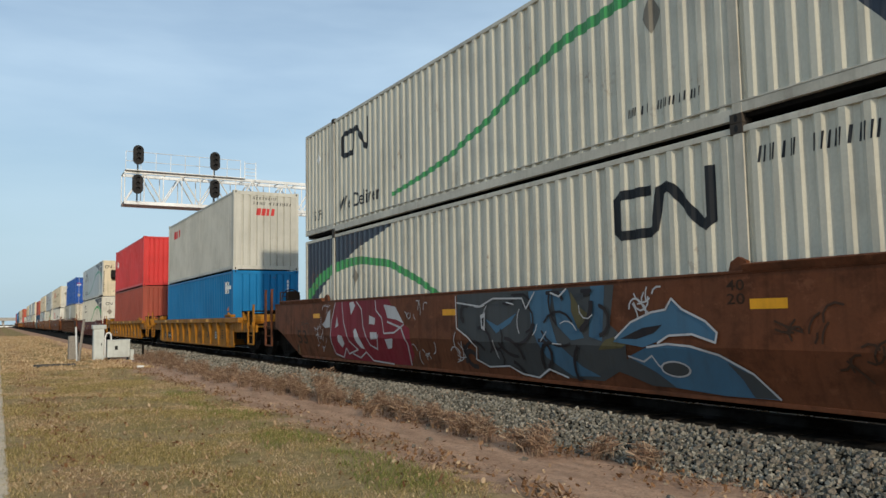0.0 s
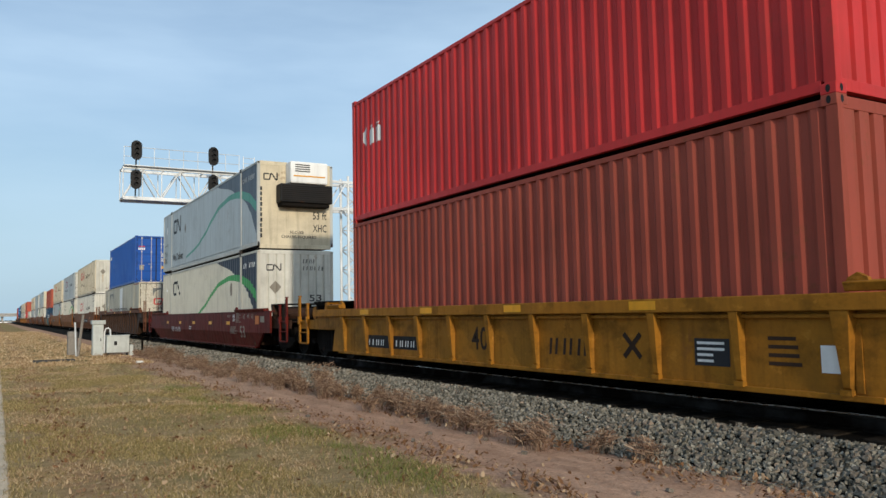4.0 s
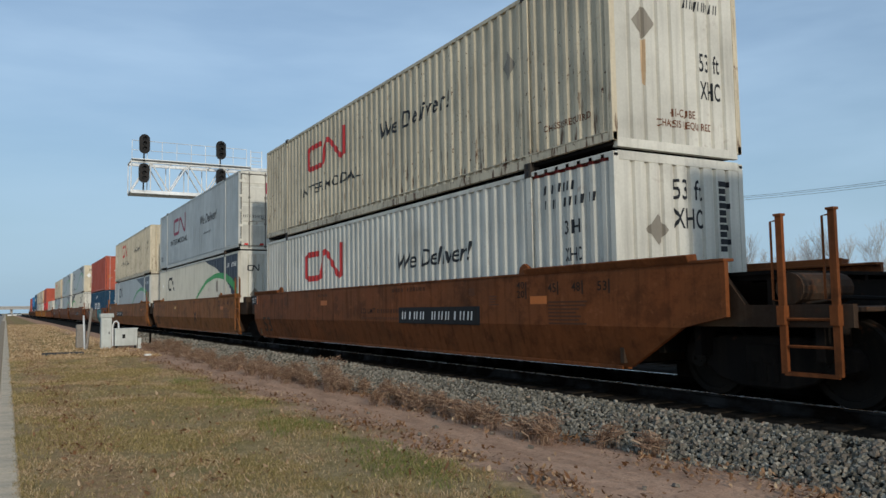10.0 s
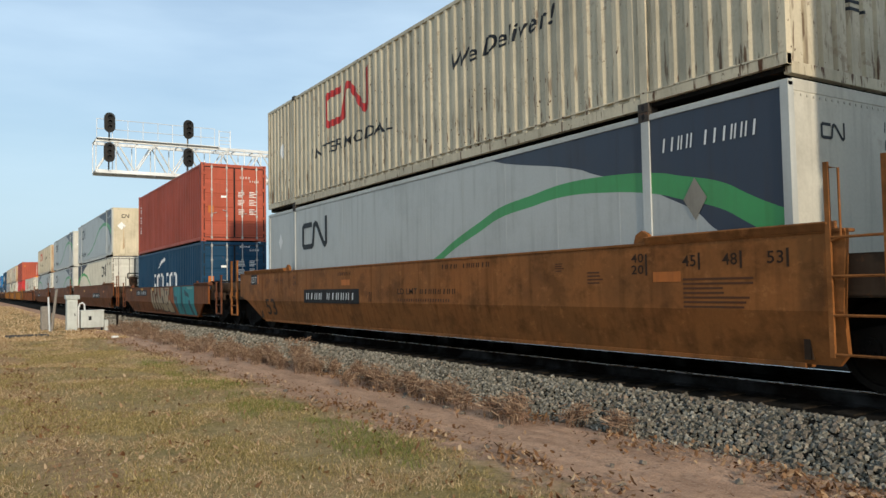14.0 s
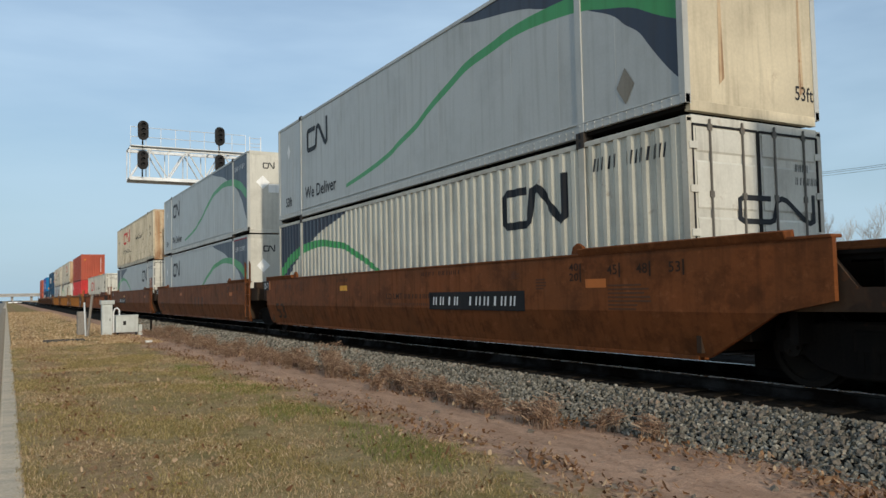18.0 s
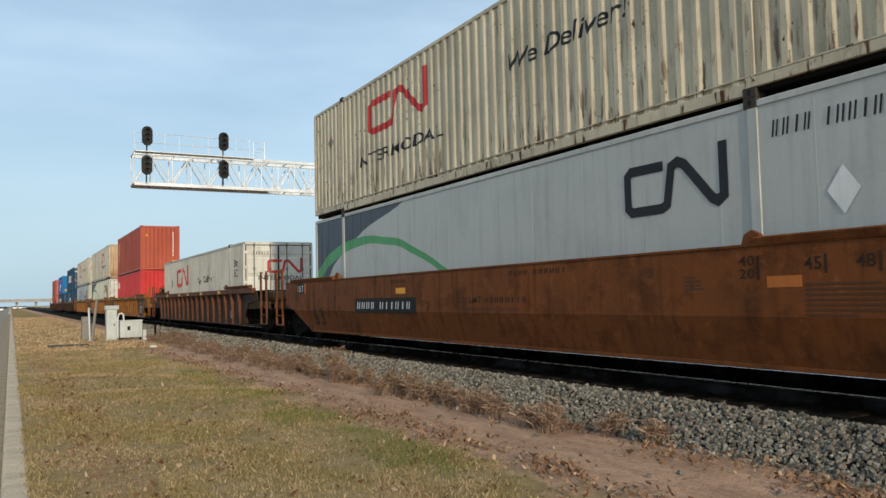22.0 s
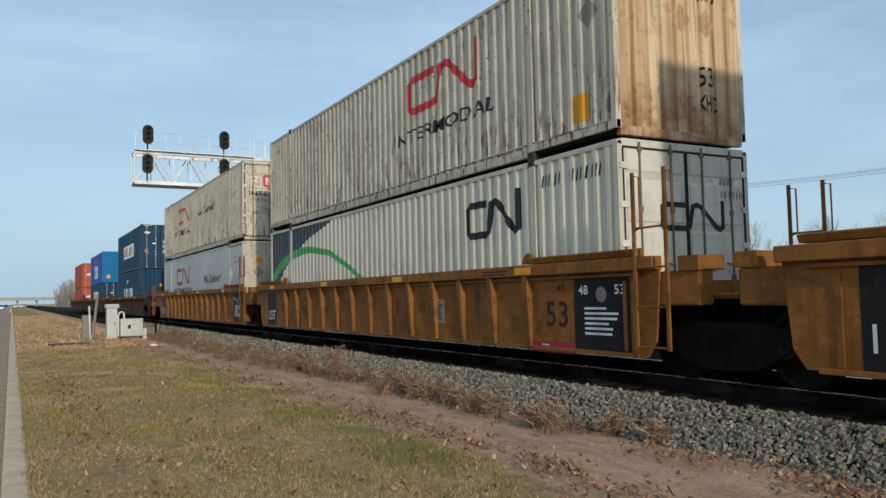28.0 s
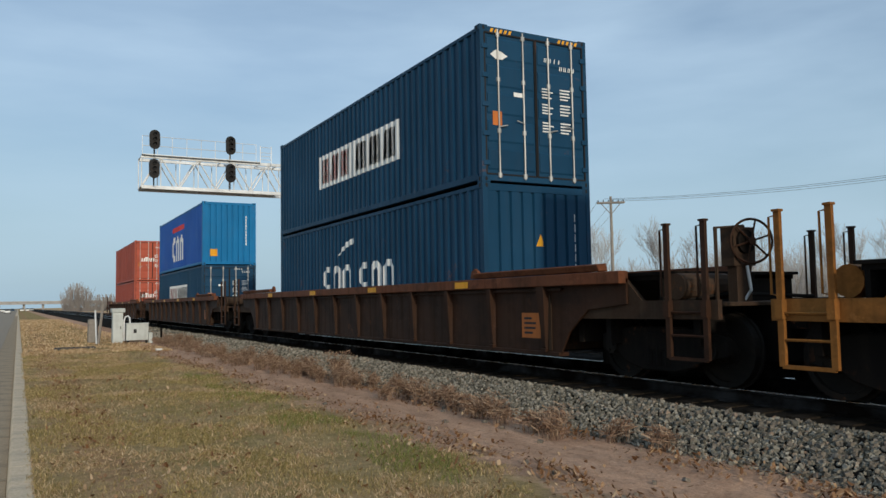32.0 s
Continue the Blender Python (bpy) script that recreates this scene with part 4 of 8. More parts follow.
def decal(parent, name, shape, mat, face, breaks=(), depth=None, label="", fold=None):
    """A thin painted shape laid on a wall: face maps (across, up, out) to the thing's space; breaks and depth follow the ribs of the wall."""
    vs, fs = shape
    bm = bmesh.new()
    bv = [bm.verts.new((v[0], v[1], v[2] if len(v) > 2 else 0)) for v in vs]
    for k, f in enumerate(fs):
        try:
            bm.faces.new([bv[i] for i in f])
        except ValueError:
            pass
    if breaks:
        lo, hi = min(v[0] for v in vs), max(v[0] for v in vs)
        for c in breaks:
            if lo < c < hi:
                bmesh.ops.bisect_plane(bm, geom=bm.verts[:] + bm.edges[:] + bm.faces[:], plane_co=(c, 0, 0), plane_no=(1, 0, 0))
    if fold is not None and min(v[1] for v in vs) < fold < max(v[1] for v in vs):
        bmesh.ops.bisect_plane(bm, geom=bm.verts[:] + bm.edges[:] + bm.faces[:], plane_co=(0, fold, 0), plane_no=(0, 1, 0))
    for v in bm.verts:
        out = depth(v.co.x) if depth else 0.0
        v.co = face(v.co.x, v.co.y, out + 0.004 + v.co.z)
    return part(name, bm, mat, parent, label)


# ---- containers ----
def ribs_between(lo, hi, pitch=0.278, deep=0.036):
    """The profile of a ribbed wall from lo to hi: (place, depth) points."""
    n = max(1, round((hi - lo) / pitch))
    p = (hi - lo) / n
    pts = [(lo, -deep)]
    for i in range(n):
        o = lo + i * p
        pts += [(o + 0.14 * p, -deep), (o + 0.36 * p, 0.0), (o + 0.64 * p, 0.0), (o + 0.86 * p, -deep)]
    return pts + [(hi, -deep)]


def grooves_between(lo, hi, pitch=0.28, deep=0.045):
    """The profile of a pressed end wall: wide pans with narrow steep grooves."""
    n = max(1, round((hi - lo) / pitch))
    p = (hi - lo) / n
    pts = [(lo, 0.0)]
    for i in range(n - 1):
        o = lo + (i + 1) * p
        pts += [(o - 0.17 * p, 0.0), (o - 0.09 * p, -deep), (o + 0.09 * p, -deep), (o + 0.17 * p, 0.0)]
    return pts + [(hi, 0.0)]


def depth_of(pts):
    ys = [p[0] for p in pts]
    ds = [p[1] for p in pts]
    return lambda y: float(np.interp(y, ys, ds))


def ribbed_sheet(pts, z0, z1, place):
    bm = bmesh.new()
    rows = [(bm.verts.new(place(a, z0, d)), bm.verts.new(place(a, z1, d))) for a, d in pts]
    for (a, b), (c, e) in zip(rows, rows[1:]):
        bm.faces.new((a, c, e, b))
    return bm


CAST = {}


def casting_mesh(mat):
    key = mat.name
    if key not in CAST:
        bm = box(-0.089, 0.089, -0.089, 0.089, 0, 0.118, 0.008)
        CAST[key] = mesh_of(bm, "corner_casting", mat)
    if "hole" not in CAST:
        bm = bmesh.new()
        prism(bm, [(0.026 * math.cos(k * math.pi / 5), 0.042 * math.sin(k * math.pi / 5)) for k in range(10)], 0, -0.002, 0.002)
        CAST["hole"] = mesh_of(bm, "casting_hole", M["black"])
    return CAST[key]


def door_pair(root, W, H, mat, style):
    """Two door leaves on the leading end, each with lock rods, hinges and a handle."""
    rods = M["rod"] if style == "panelled" else M["rod_dark"]
    for side in (-1, 1):
        x0, x1 = (-W / 2 + 0.10, -0.012) if side < 0 else (0.012, W / 2 - 0.10)
        bm = bmesh.new()
        if style == "panelled":
            bx(bm, x0, x1, 0.022, 0.055, 0.15, H - 0.14)
        else:
            bx(bm, x0, x1, 0.012, 0.05, 0.15, H - 0.14)
        leaf = part("door", bm, mat, root)
        zs = np.linspace(0.17, H - 0.16, 6) if style == "panelled" else (0.17, 0.93, 1.02, 1.62, 1.71, 2.32, 2.41, H - 0.16)
        for a, b in zip(zs, zs[1:]) if style == "panelled" else zip(zs[::2], zs[1::2]):
            bm = bmesh.new()
            if style == "panelled":
                prism(bm, [(0.024, a + 0.05), (0.008, a + 0.09), (0.008, b - 0.09), (0.024, b - 0.05)], 0, x0 + 0.05, x1 - 0.05)
            else:
                prism(bm, [(0.014, a), (-0.001, a + 0.03), (-0.001, b - 0.03), (0.014, b)], 0, x0 + 0.06, x1 - 0.06)
            part("door_panel", bm, mat, leaf)
        for xe in (x0, x1):
            part("gasket", box(xe - 0.016, xe + 0.016, -0.002, 0.03, 0.15, H - 0.14), M["black"], leaf)
        for z in (0.15, H - 0.14):
            part("gasket", box(x0, x1, -0.002, 0.03, z - 0.014, z + 0.014), M["black"], leaf)
        for fx in (0.25, 0.75):
            x = x0 + (x1 - x0) * fx
            bm = bmesh.new()
            rod(bm, (x, -0.012, 0.08), (x, -0.012, H - 0.06), 0.017, 6)
            for z in (0.14, 0.95, 1.9, H - 0.16):
                bx(bm, x - 0.035, x + 0.035, -0.022, 0.012, z - 0.04, z + 0.04)
            part("lock_rod", bm, rods, leaf)
            bm = bmesh.new()
            rod(bm, (x, -0.035, 1.02 + 0.1 * (fx > 0.5)), (x + 0.34 * (0.5 - fx) * 2, -0.035, 1.06 + 0.1 * (fx > 0.5)), 0.012, 6)
            part("handle", bm, rods, leaf)
        for z in np.linspace(0.35, H - 0.4, 5):
            xe = x0 if side < 0 else x1
            part("hinge", box(xe - 0.07, xe + 0.07, -0.018, 0.014, z - 0.045, z + 0.045, 0.006), mat, leaf)


def container(name, L, W, H, side, end, label, skin="ribbed", front="ribbed", rail=None, group="stacked containers"):
    """A freight container: leading end at y 0, trailing end at y L, floor at z 0; its near side looks to -x."""
    root = empty(name)
    tagged(root, label, "container", group)
    rail = rail or end
    long53 = L > 13
    inner = ribs_between
    posts = [(0.0, 0.13), (L - 0.13, L)]
    if long53:
        posts = [(0.0, 0.10), (1.92, 2.05), (L - 2.05, L - 1.92), (L - 0.10, L)]
    # frame
    for sx in (-1, 1):
        xo = sx * W / 2
        xa, xb = sorted((xo - sx * 0.004, xo - sx * 0.10))
        for a, b in posts:
            part("post", box(xa, xb, a, b, 0.10 if not long53 else (0.02 if 1 < a < L - 3 else 0.115), H - 0.06, 0.004), end if not long53 else rail, root)
    for sx in (-1, 1):
        xo = sx * W / 2
        xa, xb = sorted((xo - sx * 0.008, xo - sx * 0.09))
        part("top_rail", box(xa, xb, 0.0 if long53 else 0.17, L if long53 else L - 0.17, H - 0.11, H - 0.04, 0.006), rail, root)
        if long53:
            part("bottom_rail", box(xa, xb, 2.05, L - 2.05, 0.045, 0.185, 0.006), rail, root)
            part("bottom_rail", box(xa, xb, 0.0, 1.92, 0.115, 0.235, 0.006), rail, root)
            part("bottom_rail", box(xa, xb, L - 1.92, L, 0.115, 0.235, 0.006), rail, root)
            part("rail_ledge", box(*sorted((xo - sx * 0.002, xo - sx * 0.04)), 0.02, L - 0.02, 0.235, 0.255, 0.003), rail, root)
        else:
            part("bottom_rail", box(xa, xb, 0.17, L - 0.17, 0.045, 0.16, 0.006), rail, root)
    for y0, y1 in ((0.006, 0.10), (L - 0.10, L - 0.006)):
        part("end_header", box(-W / 2 + 0.09, W / 2 - 0.09, y0, y1, H - 0.15, H - 0.02, 0.006), end, root)
        part("end_sill", box(-W / 2 + 0.09, W / 2 - 0.09, y0, y1, 0.03, 0.16, 0.006), end, root)
    cy = (2.0, L - 2.0) if long53 else (0.091, L - 0.091)
    for y in cy:
        for sx in (-1, 1):
            for z in (0.0, H - 0.118):
                c = part("corner_casting", casting_mesh(M["casting"] if long53 else end), None, root)
                c.location = (sx * (W / 2 - 0.087), y, z)
                if sx < 0:
                    h = part("casting_hole", CAST["hole"], None, c)
                    h.location = (-0.0895, 0, 0.06)
                if y < 1:
                    h = part("casting_hole", CAST["hole"], None, c)
                    h.location, h.rotation_euler = (0, -0.0895, 0.06), (0, 0, math.pi / 2)
    # sides
    gaps = [(a[1], b[0]) for a, b in zip(posts, posts[1:])]
    prof = []
    for a, b in gaps:
        prof += ribs_between(a, b) if skin == "ribbed" else [(a, -0.012), (b, -0.012)]
    for sx in (-1, 1):
        bm = bmesh.new()
        for a, b in gaps:
            pts = ribs_between(a, b) if skin == "ribbed" else [(a, -0.012), (b, -0.012)]
            rows = [(bm.verts.new((sx * (W / 2 - 0.012 + d), y, 0.15)), bm.verts.new((sx * (W / 2 - 0.012 + d), y, H - 0.05))) for y, d in pts]
            for (p, q), (r, t) in zip(rows, rows[1:]):
                bm.faces.new((p, q, t, r) if sx < 0 else (p, r, t, q))
        part("side_wall", bm, side, root)
    if skin != "ribbed":
        n = 13
        for i in range(1, n):
            y = L * i / n
            bm = bmesh.new()
            bx(bm, -W / 2 + 0.0225, -W / 2 + 0.03, y - 0.012, y + 0.012, 0.19, H - 0.11)
            part("panel_seam", bm, side, root)
        bm = bmesh.new()
        for i in range(int(L / 0.16)):
            y = 0.08 + i * 0.16
            for z in (0.155, 0.075) if 2.05 < y < L - 2.05 else (0.21, 0.14):
                bx(bm, -W / 2 - 0.002, -W / 2 + 0.02, y - 0.012, y + 0.012, z - 0.012, z + 0.012)
        tagged(part("rivets", bm, rail, root), kind="stuff")
    # roof, floor, ends
    part("roof", box(-W / 2 + 0.03, W / 2 - 0.03, 0.05, L - 0.05, H - 0.05, H - 0.03), end, root)
    part("underside", box(-W / 2 + 0.06, W / 2 - 0.06, 0.08, L - 0.08, 0.06, 0.12), M["undergear"], root)
    ex = grooves_between(-W / 2 + 0.08, W / 2 - 0.08, 0.27 if long53 else 0.25, 0.045)
    part("rear_wall", ribbed_sheet(ex, 0.12, H - 0.12, lambda a, z, d: (a, L - 0.012 + d, z)), end, root)
    if front == "ribbed":
        part("front_wall", ribbed_sheet(ex, 0.12, H - 0.12, lambda a, z, d: (a, 0.012 - d, z)), end, root)
    elif front == "plain":
        part("front_wall", box(-W / 2 + 0.06, W / 2 - 0.06, 0.012, 0.04, 0.12, H - 0.10), end, root)
        bm = bmesh.new()
        for i in range(22):
            x = -W / 2 + 0.12 + i * (W - 0.24) / 21
            bx(bm, x - 0.012, x + 0.012, 0.004, 0.02, H - 0.20, H - 0.176)
        tagged(part("rivets", bm, end, root), kind="stuff")
    elif front in ("panelled", "flat"):
        door_pair(root, W, H, end, front)
        part("door_sill", box(-W / 2 + 0.1, W / 2 - 0.1, 0.05, 0.09, 0.12, H - 0.12), M["black"], root)
    depth = depth_of(prof)
    ends = depth_of(ex) if front == "ribbed" else (lambda a: 0.0)
    face_out = {"panelled": 0.006, "flat": 0.012}.get(front, 0.0)
    br = [L - p[0] for p in prof] if skin == "ribbed" else ()

    def on_side(shape, mat, name="lettering", label="", out=0.0):
        decal(root, name, shape, mat, lambda a, b, o: (-(W / 2 - 0.012) - o - out, L - a, b), br, lambda a: depth(L - a) + (0.004 if skin != "ribbed" else 0), label)

    def on_end(shape, mat, name="lettering", label=""):
        decal(root, name, shape, mat, lambda a, b, o: (a - W / 2, 0.012 - o - face_out, b), [p[0] + W / 2 for p in ex] if front == "ribbed" else (), lambda a: ends(a - W / 2), label)

    return root, on_side, on_end


# ---- well cars ----
GEAR = {}


def lathe(prof, n=28):
    """Turn (x, radius) points round the x axis."""
    bm = bmesh.new()
    rings = [[bm.verts.new((x, r * math.cos(2 * math.pi * k / n), r * math.sin(2 * math.pi * k / n))) for k in range(n)] for x, r in prof]
    for a, b in zip(rings, rings[1:]):
        for k in range(n):
            bm.faces.new((a[k], a[(k + 1) % n], b[(k + 1) % n], b[k]))
    bm.faces.new(rings[0][::-1])
    bm.faces.new(rings[-1])
    return bm


def gear():
    if GEAR:
        return GEAR
    R = 0.46
    bm = bmesh.new()
    for sx in (-1, 1):
        w = lathe([(0.80, R * 0.45), (0.715, R * 0.5), (0.715, R * 0.80), (0.69, R * 0.82), (0.685, R + 0.028), (0.715, R + 0.026), (0.72, R), (0.82, R - 0.006), (0.82, R * 0.84), (0.785, R * 0.82), (0.785, R * 0.42), (0.86, R * 0.30), (0.86, 0.08)], 24)
        if sx < 0:
            bmesh.ops.scale(w, vec=(-1, 1, 1), verts=w.verts)
        tmp = bpy.data.meshes.new("t")
        w.to_mesh(tmp)
        w.free()
        bm.from_mesh(tmp)
        bpy.data.meshes.remove(tmp)
        rod(bm, (sx * 0.85, 0, 0), (sx * 1.10, 0, 0), 0.11, 12)
        for k in range(3):
            a = 2 * math.pi * k / 3
            rod(bm, (sx * 1.10, 0.06 * math.cos(a), 0.06 * math.sin(a)), (sx * 1.125, 0.06 * math.cos(a), 0.06 * math.sin(a)), 0.02, 6)
    rod(bm, (-0.8, 0, 0), (0.8, 0, 0), 0.085, 12)
    bmesh.ops.recalc_face_normals(bm, faces=bm.faces[:])
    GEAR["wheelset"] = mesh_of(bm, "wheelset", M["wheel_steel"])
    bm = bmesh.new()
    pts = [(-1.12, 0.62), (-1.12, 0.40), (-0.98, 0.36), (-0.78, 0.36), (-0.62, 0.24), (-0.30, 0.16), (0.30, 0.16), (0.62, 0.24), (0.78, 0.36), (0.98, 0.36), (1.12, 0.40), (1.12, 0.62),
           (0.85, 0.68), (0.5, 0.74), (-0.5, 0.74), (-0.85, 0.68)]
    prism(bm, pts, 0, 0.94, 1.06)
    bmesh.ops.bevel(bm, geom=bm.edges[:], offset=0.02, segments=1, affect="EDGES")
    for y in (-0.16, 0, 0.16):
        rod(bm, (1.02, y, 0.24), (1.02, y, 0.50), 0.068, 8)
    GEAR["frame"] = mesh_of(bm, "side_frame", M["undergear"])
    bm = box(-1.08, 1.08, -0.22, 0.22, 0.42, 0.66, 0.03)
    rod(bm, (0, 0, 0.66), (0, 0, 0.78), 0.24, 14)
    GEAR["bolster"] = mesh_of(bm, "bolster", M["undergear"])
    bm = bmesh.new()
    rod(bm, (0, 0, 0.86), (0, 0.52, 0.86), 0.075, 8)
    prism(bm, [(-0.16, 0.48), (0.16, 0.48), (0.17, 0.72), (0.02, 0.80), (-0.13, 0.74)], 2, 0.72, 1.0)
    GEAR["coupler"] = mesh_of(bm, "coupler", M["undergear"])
    bm = bmesh.new()
    n, r = 28, 0.27
    for k in range(n):
        a, b = 2 * math.pi * k / n, 2 * math.pi * (k + 1) / n
        rod(bm, (r * math.cos(a), 0, r * math.sin(a)), (r * math.cos(b), 0, r * math.sin(b)), 0.017, 5)
    for k in range(6):
        a = 2 * math.pi * k / 6 + 0.3
        rod(bm, (0, 0, 0), (r * math.cos(a), 0, r * math.sin(a)), 0.013, 5)
    rod(bm, (0, -0.03, 0), (0, 0.16, 0), 0.05, 10)
    GEAR["wheel"] = mesh_of(bm, "brake_wheel", M["car_dark"])
    return GEAR


# wheel colour kept near black, with the underside's shade painted in
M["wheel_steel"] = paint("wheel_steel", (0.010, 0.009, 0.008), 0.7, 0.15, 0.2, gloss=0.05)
SPINNERS = []


def truck(car, y):
    g = gear()
    t = part("truck", g["bolster"], None, car)
    t.location = (0, y, 0)
    for sx in (1, -1):
        f = part("side_frame", g["frame"], None, t)
        if sx < 0:
            f.rotation_euler = (0, 0, math.pi)
    for dy in (-0.89, 0.89):
        w = part("wheelset", g["wheelset"], None, t)
        w.location = (0, dy, 0.46)
        SPINNERS.append((w, dy))


def ladder(car, x, y, z0, z1, mat, w=0.42, top=0.0):
    bm = bmesh.new()
    for yy in (y, y + w):
        bx(bm, x - 0.015, x + 0.015, yy - 0.024, yy + 0.024, z0, z1 + top)
    for z in np.linspace(z0 + 0.03, z1 - 0.62, 4):
        rod(bm, (x, y, z), (x, y + w, z), 0.014, 6)
    lad = part("ladder", bm, mat, car)
    for yy in (y, y + w):
        part("grab_iron", path_rod([(x, yy, z1 + top - 0.05), (x, yy - 0.12, z1 + top - 0.07), (x, yy - 0.12, z1 - 0.62), (x, yy, z1 - 0.66)], 0.013), mat, lad)


def end_ladder(car, sx, sy, hw, high, mat):
    """Side ladder of an end deck: two flat stiles that rise over the deck, rungs, and hoop grabs."""
    x = sx * 1.40
    bm = bmesh.new()
    ys = (sy * (hw + 2.50), sy * (hw + 3.10))
    tops = (high, high) if high > 1.8 else (high - 0.12, high + 0.09)
    for y, z1 in zip(ys, tops):
        bx(bm, x - 0.022, x + 0.022, y - 0.036, y + 0.036, 0.38, z1)
        bx(bm, x - 0.04, x + 0.04, y - 0.045, y + 0.045, z1, z1 + 0.025)
        bx(bm, *sorted((x - sx * 0.03, x + sx * 0.05)), y - 0.045, y + 0.045, 0.88, 1.08)
    bx(bm, x - 0.02, x + 0.02, min(ys), max(ys), 0.36, 0.40)
    for z in (0.66, 0.94):
        rod(bm, (x, ys[0], z), (x, ys[1], z), 0.016, 6)
    lad = part("ladder", bm, mat, car)
    for y, z1 in zip(ys, tops):
        g = y + 0.11
        part("grab_iron", path_rod([(x, y, z1 - 0.04), (x, g, z1 - 0.05), (x, g, 1.14), (x, y, 1.12)], 0.014), mat, lad)


def well_car(name, label, half, top, bottom, mat, style, ends, rail_mat=None, rib_mat=None, wheel="", ribs=1.0, end_mat=None, group="", step_mat=None, bare=(0.0, 0.0)):
    """A double-stack well car: the middle of its well at y 0, its leading end to -y, the top of rail at z 0."""
    root = empty(name)
    tagged(root, label, "railway car", group or "train")
    rail_mat, rib_mat, end_mat = rail_mat or mat, rib_mat or mat, end_mat or M["end_grime"]
    hw = half
    crease = bottom + 0.40 * (top - bottom)

    def face_x(z):
        if style == "smooth":
            return 1.50 - max(0.0, (crease - z)) * 0.30
        return 1.405

    for sx in (-1, 1):
        bm = bmesh.new()
        if style == "smooth":
            # plate with a crease; its lower corners run up to the end decks
            up, low = [], []
            for sy, kind in ((1, ends[1]), (-1, ends[0])):
                line = [(1.85, top), (1.85, max(crease, top - 0.62)), (1.2, crease + 0.02)] if kind == "single" else [(0.55, top), (0.50, crease + 0.02)]
                foot = [(1.2, crease + 0.02), (0.15, bottom)] if kind == "single" else [(0.50, crease + 0.02), (0.46, bottom + 0.12), (0.34, bottom)]
                up += [(sy * (hw + d), z) for d, z in line][::sy]
                low += [(sy * (hw + d), z) for d, z in foot][::sy]
            prism(bm, up, 0, *sorted((sx * 1.50, sx * 1.44)))
            n = len(low)
            a = [bm.verts.new((sx * face_x(z), y, z)) for y, z in low]
            b = [bm.verts.new((sx * (face_x(z) - 0.06), y, z)) for y, z in low]
            for i in range(n):
                bm.faces.new((a[i], b[i], b[(i + 1) % n], a[(i + 1) % n]))
            bm.faces.new(a)
            bm.faces.new(b[::-1])
            bmesh.ops.recalc_face_normals(bm, faces=bm.faces[:])
            part("side_plate", bm, mat, root)
            part("top_chord", box(*sorted((sx * 1.515, sx * 1.34)), -hw - (1.85 if ends[0] == "single" else 0.55), hw + (1.85 if ends[1] == "single" else 0.55), top, top + 0.035, 0.008), rail_mat, root)
            part("bottom_chord", box(*sorted((sx * (face_x(bottom) + 0.012), sx * (face_x(bottom) - 0.16))), -hw, hw, bottom - 0.04, bottom + 0.012, 0.006), mat, root)
        else:
            low = []
            for sy, kind in ((1, ends[1]), (-1, ends[0])):
                if kind != "single":
                    foot = [(0.45, bottom), (0.60, bottom + 0.2), (0.70, top - 0.1)]
                elif top > 1.35:
                    foot = [(0.30, bottom), (0.52, bottom + 0.34), (0.95, top - 0.52), (1.75, top - 0.44), (1.75, top - 0.1)]
                else:
                    foot = [(0.75, bottom), (0.60, 0.80), (1.75, 0.81), (1.75, top - 0.1)]
                low += [(sy * (hw + d), z) for d, z in foot][::sy]
            e0, e1 = (1.75 if k == "single" else 0.70 for k in ends)
            prism(bm, low, 0, *sorted((sx * 1.405, sx * 1.375)))
            part("side_plate", bm, mat, root)
            part("top_chord", box(*sorted((sx * 1.53, sx * 1.36)), -hw - e0, hw + e1, top - 0.17, top, 0.012), rail_mat, root)
            part("under_lip", box(*sorted((sx * 1.46, sx * 1.38)), -hw - 0.4, hw + 0.4, top - 0.24, top - 0.20, 0.006), mat, root)
            part("bottom_chord", box(*sorted((sx * 1.44, sx * 1.25)), -hw - 0.3, hw + 0.3, bottom - 0.03, bottom + 0.03, 0.008), mat, root)
            n = round(2 * hw / ribs)
            for i in range(n + 1):
                y = -hw + 0.05 + (2 * hw - 0.1) * i / n
                if y < -hw + bare[0] or y > hw - bare[1]:
                    continue
                bm = bmesh.new()
                big = 1.6 if i in (0, n) else 1.0
                v = [bm.verts.new(p) for p in (
                    (sx * 1.40, y - 0.075 * big, top - 0.17), (sx * 1.40, y + 0.075 * big, top - 0.17), (sx * 1.40, y + 0.05, bottom + 0.03), (sx * 1.40, y - 0.05, bottom + 0.03),
                    (sx * 1.52, y - 0.06 * big, top - 0.17), (sx * 1.52, y + 0.06 * big, top - 0.17), (sx * 1.455, y + 0.035, bottom + 0.10), (sx * 1.455, y - 0.035, bottom + 0.10))]
                for f in ((4, 5, 6, 7), (0, 4, 7, 3), (1, 2, 6, 5), (3, 7, 6, 2), (0, 1, 5, 4)):
                    bm.faces.new([v[k] for k in f])
                bx(bm, *sorted((sx * 1.40, sx * 1.475)), y - 0.06, y + 0.06, bottom + 0.02, bottom + 0.075)
                bmesh.ops.recalc_face_normals(bm, faces=bm.faces[:])
                part("rib", bm, rib_mat, root)
